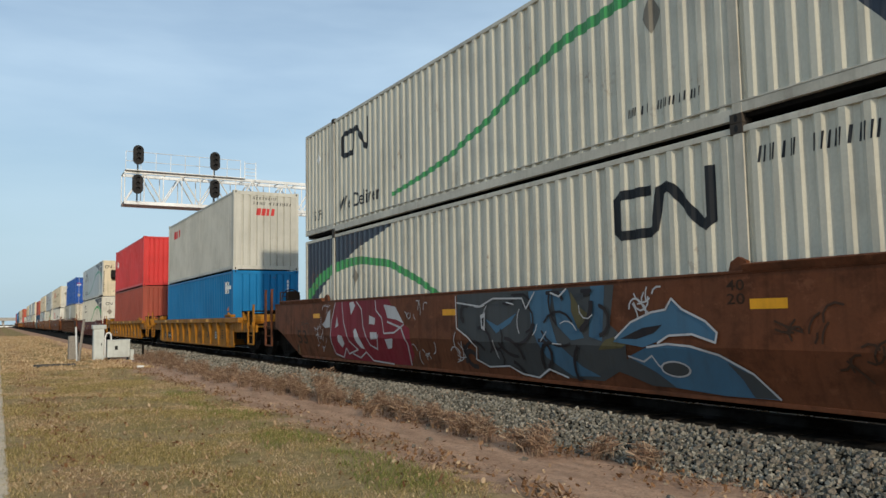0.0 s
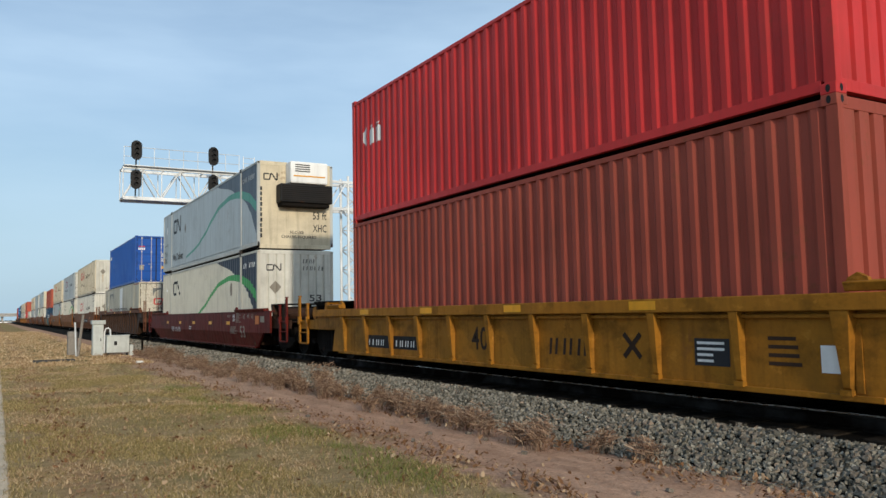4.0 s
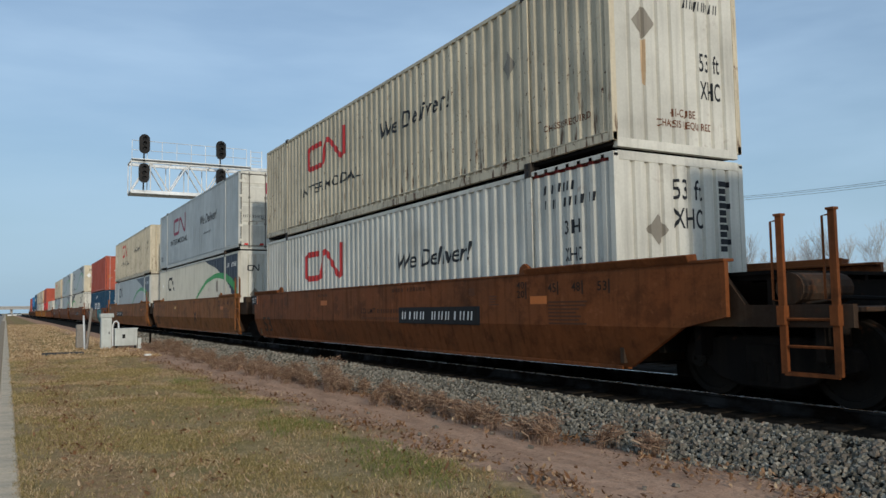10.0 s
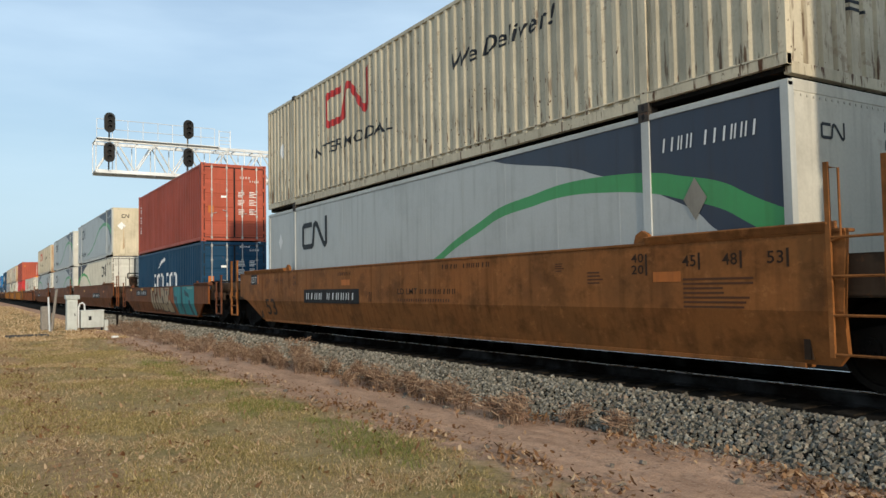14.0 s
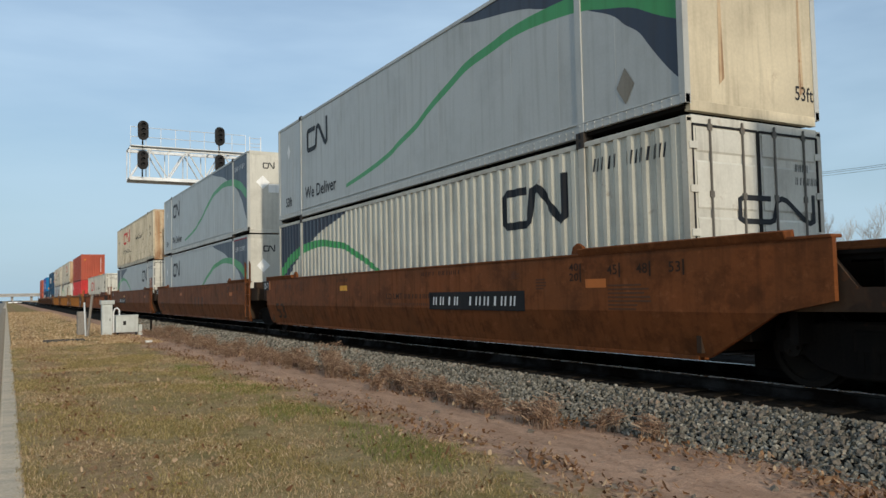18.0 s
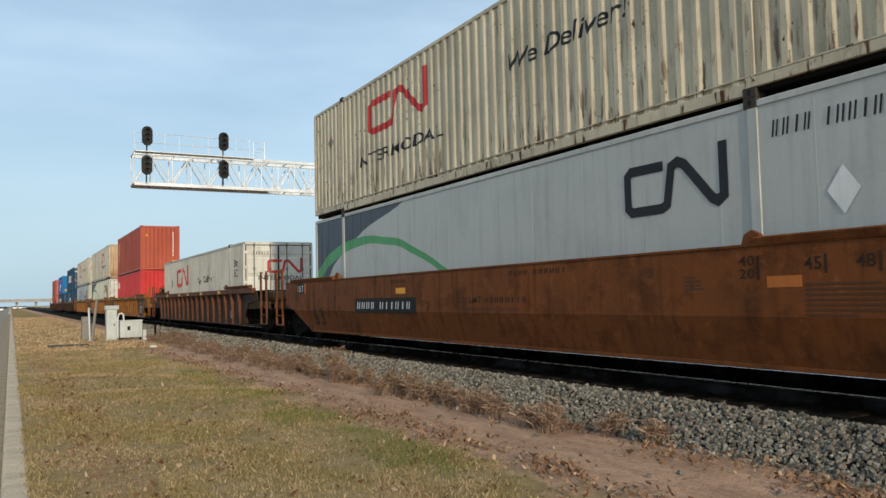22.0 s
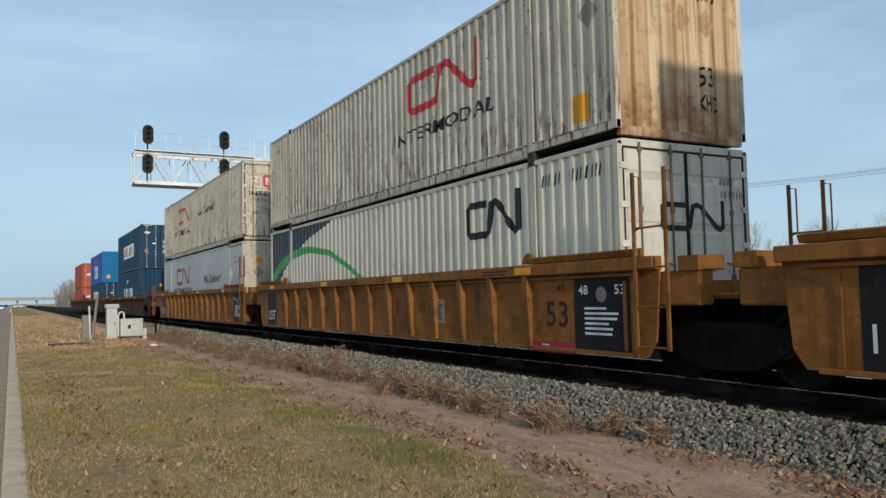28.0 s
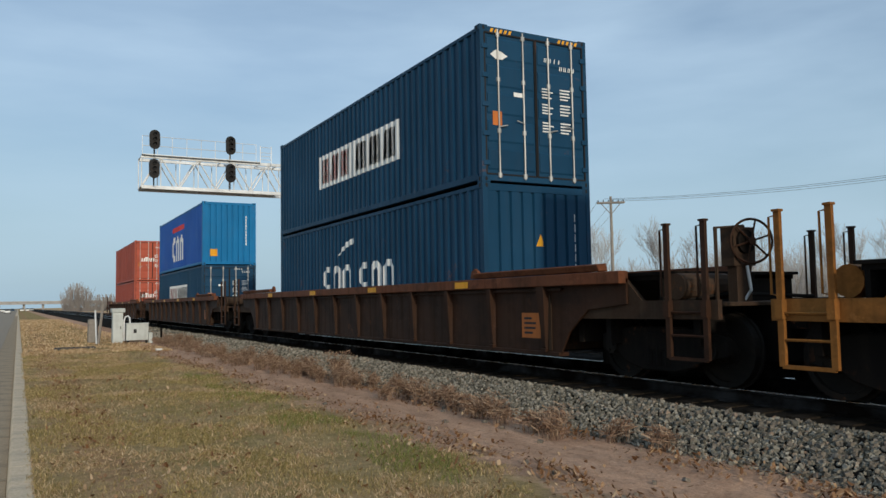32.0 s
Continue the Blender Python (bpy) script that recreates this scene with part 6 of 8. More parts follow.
    for i, u in enumerate(us):
        ends = ("single" if i == 0 else "art", "single" if i == 2 else "art")
        r, s = car("well_car_unit", u + L53 / 2, WELL53, 2.05, 0.77, "car_brown" if i == 0 else "car_tan", "smooth", ends, "tan-brown smooth-sided unit of a three-unit well car", wheel="", group="units of the tan-brown car")
        unit_marks(s, i)
    b, s, e = red_box(us[0], lo, "white", "white", "ribbed", "white ribbed container with red emblem in a tan-brown car", a=3.6, b=1.5, top=2.4)
    deliver(s, 9.3, 1.55, 3.0, 0.35, "ink_black", 0.01)
    rows_of(s, 14.5, 2.2, 1.3, 0.42, "ink_black", 21)
    s(words_2d("3H", 15.0, 1.8, 0.4, 0.21), M["ink_black"], "lettering")
    s(words_2d("XHC", 15.0, 1.4, 0.42, 0.2), M["ink_black"], "lettering")
    s(quad_2d(14.15, 2.74, 1.95, 0.1), M["car_maroon"], "dark_red_stripe")
    tag_53(e, 1.13, 2.25, 0.6, 0.3, 0.42)
    e(diamond_2d(0.8, 1.8, 0.2, 0.22), M["placard"], "placard")
    column(e, 2.05, 1.5, 0.3, 1.08, "ink_black", 22)
    b, s, e = red_box(us[0], up, "cream", "white", "ribbed", "off-white ribbed container with red emblem, rusting at its foot", a=3.8, b=1.6, top=2.4)
    intermodal(s, 3.2, 0.97, 4.2)
    deliver(s, 8.5, 1.6, 3.1, 0.36, "ink_black", 0.012)
    placard(s, 13.65, 1.84)
    e(diamond_2d(0.64, 1.87, 0.22, 0.24), M["placard"], "placard")
    rows_of(e, 1.46, 2.2, 0.74, 0.46, "ink_black", 23)
    tag_53(e, 1.75, 1.3, 0.42, 0.28, 0.42)
    e(words_2d("HI-CUBE", 1.12, 0.56, 0.5, 0.12), M["ink_rust"], "lettering")
    e(words_2d("CHASSIS REQUIRED", 0.86, 0.38, 1.1, 0.13), M["ink_rust"], "lettering")
    s(words_2d("CHASSIS REQUIRED", 14.6, 0.5, 1.1, 0.12), M["ink_rust"], "lettering")
    e(poly_2d((0.60, 1.62), (0.63, 1.0), (0.66, 0.95), (0.68, 1.62)), M["rusty_white"], "rust_run")
    b, s, e = sweep_box(us[1], lo, "ribbed", False, "ribbed", "white ribbed container with navy corner in a tan-brown car", big=False)
    placard(s, 12.9, 1.7)
    e(emblem_2d(0.35, 2.15, 0.42, 0.24), M["ink_black"], "emblem")
    placard(e, 0.62, 1.30, 0.20, 0.24)
    rows_of(e, 1.50, 2.10, 0.76, 0.46, "ink_black", 33)
    b, s, e = red_box(us[1], up, "grey", "white", "flat", "smooth grey container with crimson emblem over a ribbed one", "smooth", ink="ink_crimson", a=3.8, b=1.55, top=2.45, w=2.95)
    intermodal(s, 3.0, 1.1, 4.1)
    deliver(s, 9.7, 1.5, 3.0, 0.38, "ink_black", 0.0)
    s(bars_2d(10.5, 1.04, 1.4, 0.12, 12, seed=9), M["ink_black"])
    s(words_2d("53ft", 0.35, 0.45, 0.55, 0.26), M["ink_black"], "lettering")
    e(emblem_2d(0.95, 2.05, 1.2, 0.5), M["ink_crimson"], "emblem")
    e(words_2d("INTERMODAL", 0.95, 1.85, 1.2, 0.12), M["ink_black"], "lettering")
    e(bars_2d(0.16, 1.16, 0.95, 0.14, 12, seed=31), M["ink_black"])
    e(quad_2d(1.48, 0.52, 0.34, 0.46), M["placard_white"], "notice")
    e(lines_2d(1.51, 0.55, 0.28, 0.40, 8, 4), M["ink_black"], "small_print")
    e(words_2d("53ft", 1.98, 0.66, 0.30, 0.16), M["ink_black"], "lettering")
    for x in (0.22, 0.78, 1.42, 2.24):
        e(quad_2d(x, 0.18, 0.14, 0.07), M["ink_red"], "sticker")
    b, s, e = sweep_box(us[2], lo, "smooth", False, "plain", "smooth pale grey container with navy corner and green line", "palegrey", big=False)
    placard(s, 14.9, 1.74)
    e(emblem_2d(0.55, 2.28, 0.45, 0.2), M["ink_black"], "emblem")
    rows_of(e, 1.78, 2.22, 0.66, 0.38, "ink_black", 5)
    e(quad_2d(1.92, 1.92, 0.22, 0.12), M["reflector"], "sticker")
    b, s, e = red_box(us[2], up, "cream", "cream", "ribbed", "cream ribbed container with red emblem over a smooth one", a=4.06, b=1.65, top=2.6, w=2.4)
    intermodal(s, 3.2, 1.05, 4.2)
    deliver(s, 9.6, 1.64, 2.8, 0.3, "ink_black", 0.01)
    tag_53(s, 14.95, 1.82, 0.5, 0.19, 0.37, ft="53ft")
    placard(s, 1.1, 1.6, 0.15, 0.22, True)
    end_top(e, 7)
    # F: graffiti 40-foot car
    u = 177.75
    r, s = car("well_car", u + L40 / 2, WELL40, 1.78, 0.71, "car_brown", "smooth", SINGLE, "brown 40-foot well car with tan and teal graffiti", rail_mat=M["car_rust"])
    reflectors(s, (-0.2, 2.6, 5.0, 7.25, 10.0), 1.24)
    s(quad_2d(1.15, 0.95, 2.6, 0.27), M["black"], "number_panel")
    s(bars_2d(1.3, 0.99, 2.3, 0.19, 10, seed=4), M["ink_white"], out=0.003)
    graffiti_two(s)
    b, s, e = iso_box(u, lo, STD, "navy", "dark blue 40-foot container with white blocks", "panelled")
    white_word(s, 3.7, 1.0, 4.6, 0.57, 6, gap_at=3)
    s(poly_2d((4.67, 1.78), (4.85, 1.95), (5.3, 2.14), (5.9, 2.24), (5.95, 2.1), (5.3, 2.0), (4.9, 1.88)), M["ink_white"], "emblem", "white swoosh")
    door_prints(e, 5)
    b, s, e = iso_box(u, lo + STD, HC, "brown", "brick-red 40-foot container with its doors leading", "panelled", "orange_red")
    upright_word(s, 0.54, 1.0, 0.39, 1.5, 6)
    door_prints(e, 6)
    # G: second tan-brown three-unit car
    us = (197.93, 217.60, 237.29)
    for i, u in enumerate(us):
        ends = ("single" if i == 0 else "art", "single" if i == 2 else "art")
        r, s = car("well_car_unit", u + L53 / 2, WELL53, 2.05, 0.77, "car_brown", "smooth", ends, "brown smooth-sided unit of a three-unit well car", wheel="lead" if i == 0 else "", group="units of the brown car")
        unit_marks(s, 3 + i)
    b, s, e = sweep_box(us[0], lo, "ribbed", True, "flat", "white ribbed container with doors and a black emblem")
    e(emblem_2d(0.82, 1.55, 1.6, 0.42), M["ink_black"], "emblem")
    rows_of(e, 2.0, 2.08, 0.48, 0.32, "ink_black", 11)
    b, s, e = sweep_box(us[0], up, "smooth", False, "plain", "smooth grey container with navy corner and stained end", "cream_clean")
    placard(s, 15.1, 0.57)
    plain_end(e, 9)
    e(words_2d("53ft", 2.1, 0.36, 0.38, 0.2), M["ink_black"], "lettering")
    for x in (0.62, 2.18):
        e(poly_2d((x, 0.4), (x + 0.10, 0.5), (x + 0.07, 1.75), (x + 0.03, 1.8)), M["rusty_white"], "rust_run")
    for z, k in ((lo, 0), (up, 1)):
        b, s, e = sweep_box(us[1], z, "smooth", False, "plain", "smooth grey container with navy corner and green line", "white")
        plain_end(e, 13 + k)
        if not k:
            s(quad_2d(14.15, 2.74, 1.95, 0.1), M["crimson_rail"], "red_stripe")
        if k:
            e(quad_2d(0.75, 1.45, 0.55, 0.3), M["placard_white"], "notice")
    b, s, e = sweep_box(us[2], lo, "smooth", True, "flat", "smooth grey container with doors and a black emblem", "white")
    e(emblem_2d(0.75, 1.5, 1.3, 0.5), M["ink_black"], "emblem")
    rows_of(e, 1.95, 2.05, 0.52, 0.34, "ink_black", 15)
    s(diamond_2d(15.2, 1.74, 0.18, 0.25), M["placard_white"], "placard")
    b, s, e = red_box(us[2], up, "cream", "rusty_white", "ribbed", "cream ribbed container with red emblem and rust-stained end", a=3.6, b=1.6, top=2.5, w=3.0)
    intermodal(s, 2.9, 0.95, 4.2)
    deliver(s, 9.3, 1.56, 2.9, 0.31, "ink_black", 0.01)
    tag_53(s, 14.9, 1.82, 0.5, 0.2, 0.37, ft="53ft")
    end_top(e, 17)
    placard(s, 1.2, 1.9)
    # H: dark car with one box
    u = 260.95
    r, s = car("well_car", u + L53 / 2, WELL53, 2.02, 0.76, "car_dark", "ribbed", SINGLE, "dark rust-brown ribbed 53-foot well car", rib_mat=M["car_rust"], rail_mat=M["car_rust"], ribs=1.02)
    reflectors(s, (2.4, 5.6, 7.6, 10.4, 13.6), 1.46, 0.125)
    s(lines_2d(14.9, 0.5, 0.3, 0.3, 4), M["ink_white"], "small_print")
    b, s, e = container("container", L53, W53, HC, M["palegrey"], M["white"], "pale grey ribbed container with red emblem, carried alone", "ribbed", "flat", M["palegrey"])
    ride(b, u, lo)
    s(emblem_2d(3.5, 1.5, 2.8, 0.98), M["ink_red"], "emblem", "red ribbon emblem")
    s(words_2d("We", 8.4, 1.55, 0.62, 0.27), M["ink_black"], "lettering")
    s(words_2d("Deliver", 9.55, 1.57, 1.95, 0.29), M["ink_black"], "lettering")
    tag_53(s, 14.7, 2.02, 0.55, 0.27, 0.37)
    placard(s, 2.2, 1.7)
    e(emblem_2d(0.85, 1.75, 1.35, 0.55), M["ink_red"], "emblem")
    e(words_2d("INTERMODAL", 0.55, 1.5, 1.65, 0.16), M["ink_black"], "lettering")
    e(bars_2d(0.35, 2.4, 0.6, 0.16, 6, seed=18), M["ink_black"])
    # I: gold ribbed three-unit car
    us = (284.57, 304.11, 323.74)
    for i, u in enumerate(us):
        ends = ("single" if i == 0 else "art", "single" if i == 2 else "art")
        r, s = car("well_car_unit", u + L53 / 2, WELL53, 2.04, 0.77, "car_gold", "ribbed", ends, "dull yellow ribbed unit of a three-unit well car", rib_mat=M["car_gold"], rail_mat=M["car_gold"], wheel="lead" if i == 0 else "", ribs=1.02, group="units of the yellow car", end_mat=M["car_gold"], bare=(2.0, 1.3))
        gold_marks(s, i)
    b, s, e = iso_box(286.55, lo, HC, "red", "bright red 40-foot ribbed container in a yellow well car")
    white_word(s, 0.5, 1.9, 0.9, 0.5, 3)
    column(e, 2.0, 0.9, 0.08, 1.6, "ink_white", 6)
    b, s, e = iso_box(286.55, up, HC, "brown", "brick-red 40-foot ribbed container over a bright red one", "ribbed", "orange_red")
    upright_word(s, 0.66, 1.05, 0.44, 1.45, 6)
    e(quad_2d(1.9, 0.28, 0.3, 0.36), M["reflector"], "notice")
    column(e, 2.0, 0.9, 0.08, 1.6, "ink_white", 7)
    e(poly_2d((0.3, 2.2), (0.48, 2.2), (0.39, 2.4)), M["reflector"], "warning_mark")
    b, s, e = sweep_box(us[1], lo, "ribbed", True, "flat", "white ribbed container with navy corner in a yellow car", "white")
    e(emblem_2d(0.73, 1.62, 1.33, 0.46), M["ink_black"], "emblem")
    rows_of(e, 1.96, 2.1, 0.5, 0.34, "ink_black", 21)
    b, s, e = red_box(us[1], up, "dirty_white", "rusty_white", "ribbed", "rust-stained white ribbed container with red emblem", a=9.8, b=1.6, top=2.5, w=2.9)
    intermodal(s, 9.1, 1.05, 4.0)
    placard(s, 15.6, 1.9, 0.2, 0.28)
    s(quad_2d(15.2, 0.35, 0.35, 0.4), M["reflector"], "notice")
    rows_of(e, 1.36, 2.15, 0.7, 0.42, "ink_black", 23)
    e(words_2d("53", 1.65, 0.88, 0.31, 0.3), M["ink_black"], "lettering")
    e(words_2d("XHC", 1.65, 0.5, 0.36, 0.26), M["ink_black"], "lettering")
    e(diamond_2d(1.31, 1.85, 0.22, 0.22), M["rusty_white"], "placard")
    e(diamond_2d(1.83, 1.83, 0.22, 0.22), M["rusty_white"], "placard")
    e(quad_2d(0.73, 2.2, 0.18, 0.28), M["reflector"], "notice")
    b, s, e = red_box(us[2], lo, "grey", "dirty_white", "plain", "smooth grey container with crimson emblem and clip-on generator", "smooth", ink="ink_crimson", a=3.5, b=1.54, top=2.44, w=3.2)
    intermodal(s, 2.85, 1.14, 4.5)
    deliver(s, 9.6, 1.49, 3.1, 0.36, "ink_black", 0.0)
    s(quad_2d(14.15, 2.74, 1.95, 0.1), M["crimson_rail"], "red_stripe")
    rows_of(s, 14.9, 2.1, 0.55, 0.32, "ink_black", 25)
    s(quad_2d(15.5, 2.15, 0.4, 0.2), M["reflector"], "notice")
    placard(s, 14.5, 1.76, 0.2, 0.26, True)
    e(quad_2d(0.47, 2.1, 0.25, 0.17), M["reflector"], "sticker")
    e(diamond_2d(0.57, 1.76, 0.2, 0.22), M["placard"], "placard")
    generator(b)
    b, s, e = red_box(us[2], up, "dirty_white", "dirty_white", "flat", "off-white ribbed container with rusty doors", a=3.95, b=1.6, top=2.45)
    intermodal(s, 3.0, 1.05, 3.8)
    deliver(s, 8.5, 1.6, 3.0, 0.3, "ink_black", 0.005)
    e(emblem_2d(0.75, 1.95, 1.2, 0.5), M["ink_red"], "emblem")
    e(words_2d("INTERMODAL", 0.25, 1.62, 2.1, 0.17), M["ink_black"], "lettering")
    e(bars_2d(0.3, 1.42, 0.8, 0.11, 9, seed=4), M["ink_black"])
    e(lines_2d(1.6, 0.95, 0.55, 0.4, 4, 9), M["ink_black"], "small_print")
    s(quad_2d(1.25, 1.2, 0.3, 0.4), M["reflector"], "notice")
    # J: dark cars at the tail
    for i, u in enumerate((349.33, 373.45, 396.79)):
        r, s = car("well_car", u + L40 / 2, WELL53, 1.96, 0.78, "car_dark", "ribbed", SINGLE, "dark brown ribbed 53-foot well car near the tail", step_mat=M["car_dark"], wheel="lead" if i == 0 else "", rail_mat=M["car_rust"], rib_mat=M["car_dark"], ribs=1.5)
        reflectors(s, (2.0, 6.0, 10.0, 14.0), 1.40, 0.125)
        s(quad_2d(15.7, 0.53, 0.5, 0.39), M["orange_patch"], "sign_plate")
        s(lines_2d(15.77, 0.57, 0.34, 0.3, 4), M["ink_black"], "small_print", out=0.003)
    u = 349.33
    b, s, e = iso_box(u, lo, HC, "navy", "dark blue 40-foot container with white blocks")
    white_word(s, 3.9, 1.1, 4.6, 0.63, 6, gap_at=3)
    s(poly_2d((4.96, 1.96), (5.14, 2.12), (5.55, 2.3), (6.05, 2.38), (6.1, 2.25), (5.55, 2.16), (5.2, 2.05)), M["ink_white"], "emblem", "white swoosh")
    column(e, 2.05, 0.5, 0.07, 1.9, "ink_white", 8)
    e(poly_2d((1.15, 1.75), (1.35, 1.75), (1.25, 1.98)), M["reflector"], "warning_mark")
    hazard_strip(e)
    b, s, e = iso_box(u, up, HC, "navy", "dark blue 40-foot container with its doors leading", "panelled")
    block_panel(s, 3.6, 1.0, 5.1, 0.9)
    door_prints(e, 8)
    hazard_strip(e)
    e(poly_2d((0.22, 2.36), (0.35, 2.46), (0.48, 2.42), (0.6, 2.36), (0.48, 2.28), (0.34, 2.28)), M["ink_white"], "sticker")
    u = 373.45
    b, s, e = iso_box(u, lo, STD, "navy", "dark blue 40-foot container in a dark well car", "panelled")
    block_panel(s, 3.6, 1.0, 5.0, 0.8)
    door_prints(e, 9)
    b, s, e = iso_box(u, lo + STD, HC, "royal", "royal blue 40-foot ribbed container over a dark one", "ribbed", "blue")
    white_word(s, 4.4, 0.5, 3.2, 1.3, 3)
    s(quad_2d(4.4, 2.05, 3.2, 0.25), M["ink_red"], "emblem")
    e(quad_2d(0.35, 0.4, 0.32, 0.32), M["reflector"], "notice")
    column(e, 1.95, 0.9, 0.08, 1.4, "ink_white", 9)
    u = 396.79
    for z, h, k in ((lo, STD, 0), (lo + STD, HC, 1)):
        b, s, e = iso_box(u, z, h, "brown", "brick-red 40-foot container at the tail of the train", "panelled", "orange_red")
        door_prints(e, 10 + k)
        e(bars_2d(0.45, 1.35, 0.9, 0.32, 6, gap=0.2, seed=k), M["ink_white"], "emblem")


def white_word(side, a, b, w, h, n, gap_at=None):
    """A white wordmark kept as plain open shapes, each a part."""
    step = w / (n + (0.6 if gap_at else 0))
    x, t = a, 0.24 * h
    for i in range(n):
        if gap_at and i == gap_at:
            x += 0.6 * step
        x0, x1, z0, z1 = x + t / 2, x + 0.80 * step - t / 2, b + t / 2, b + h - t / 2
        c = 0.18 * h
        if i % 3 == 0:
            pts = [(x1, z1), (x0 + c, z1), (x0, z1 - c), (x0, z0 + c), (x0 + c, z0), (x1, z0)]
        else:
            pts = [(x0, b), (x0, z1 - c), (x0 + c, z1), (x1 - c, z1), (x1, z1 - c), (x1, b)]
        side(stroke_2d(pts, t), M["ink_white"], "emblem", "white open shape of a wordmark")
        x += step


def upright_word(side, a, b, w, h, n):
    step = h / n
    for i in range(n):
        side(stroke_2d([(a, b + i * step + 0.06), (a + w * 0.55, b + i * step + 0.06), (a + w * 0.55, b + (i + 0.68) * step), (a, b + (i + 0.68) * step)][:4 - i % 2], 0.055), M["ink_white"], "emblem", "white open shape of an upright wordmark")


def block_panel(side, a, b, w, h):
    side(quad_2d(a, b, w * 0.46, h, 0.0), M["ink_white"], "emblem_panel", "white panel")
    side(join_2d(*[quad_2d(a + 0.12 + i * w * 0.145, b + 0.12, w * 0.11, h - 0.24, 0.05) for i in range(3)]), M["ink_red"], "emblem", "red blocks")
    side(quad_2d(a + w * 0.475, b, w * 0.525, h), M["ink_white"], "emblem_panel")
    side(join_2d(*[quad_2d(a + w * 0.50 + i * w * 0.165, b + 0.12, w * 0.13, h - 0.24, 0.05) for i in range(3)]), M["navy"], "emblem", "dark blue blocks")


def intermodal(side, a=3.4, b=0.92, w=3.7):
    side(words_2d("INTERMODAL", a, b, w, 0.26, 0.15), M["ink_black"], "lettering")


def deliver(side, a, b, w, h, ink, rise=0.03):
    side(words_2d("We Deliver!", a, b, w, h, 0.25, rise), M[ink], "lettering")


def end_top(end, seed):
    tag_53(end, 1.06, 2.27, 0.6, 0.31, 0.4)
    column(end, 2.02, 1.55, 0.26, 1.0, "ink_black", seed)
    end(diamond_2d(0.74, 1.77, 0.2, 0.22), M["placard"], "placard")
    end(lines_2d(1.15, 0.86, 0.42, 0.26, 3, seed), M["ink_black"], "small_print")


def hazard_strip(end):
    for a in (0.22, 1.75):
        end(join_2d(*[quad_2d(a + i * 0.1, 2.775, 0.055, 0.07, 0.03) for i in range(5)]), M["reflector"], "hazard_strip")


def door_prints(end, seed):
    end(bars_2d(1.42, 2.35, 0.42, 0.11, 4, seed=seed), M["ink_white"])
    end(bars_2d(1.78, 2.22, 0.4, 0.11, 4, seed=seed + 1), M["ink_white"])
    for z in (1.0, 1.35, 1.65):
        end(lines_2d(1.36, z, 0.26, 0.22, 4, seed), M["ink_white"], "small_print")
        end(lines_2d(1.78, z, 0.30, 0.24, 4, seed + 2), M["ink_white"], "small_print")
    end(quad_2d(0.72, 1.62, 0.22, 0.08), M["placard_white"], "sticker")
    end(quad_2d(0.25, 1.05, 0.2, 0.26), M["orange_patch"], "notice")


def arch_2d(a, b, w, h):
    """A panel with an arch cut out of its foot."""
    n = 14
    shapes = []
    for i in range(n):
        x0, x1 = i / n, (i + 1) / n
        f = lambda x: 0.88 * math.sqrt(max(0, 1 - ((x - 0.5) / 0.5) ** 2))
        shapes.append(([(a + x0 * w, b + f(x0) * h), (a + x1 * w, b + f(x1) * h), (a + x1 * w, b + h), (a + x0 * w, b + h)], [(0, 1, 2, 3)]))
    return join_2d(*shapes)


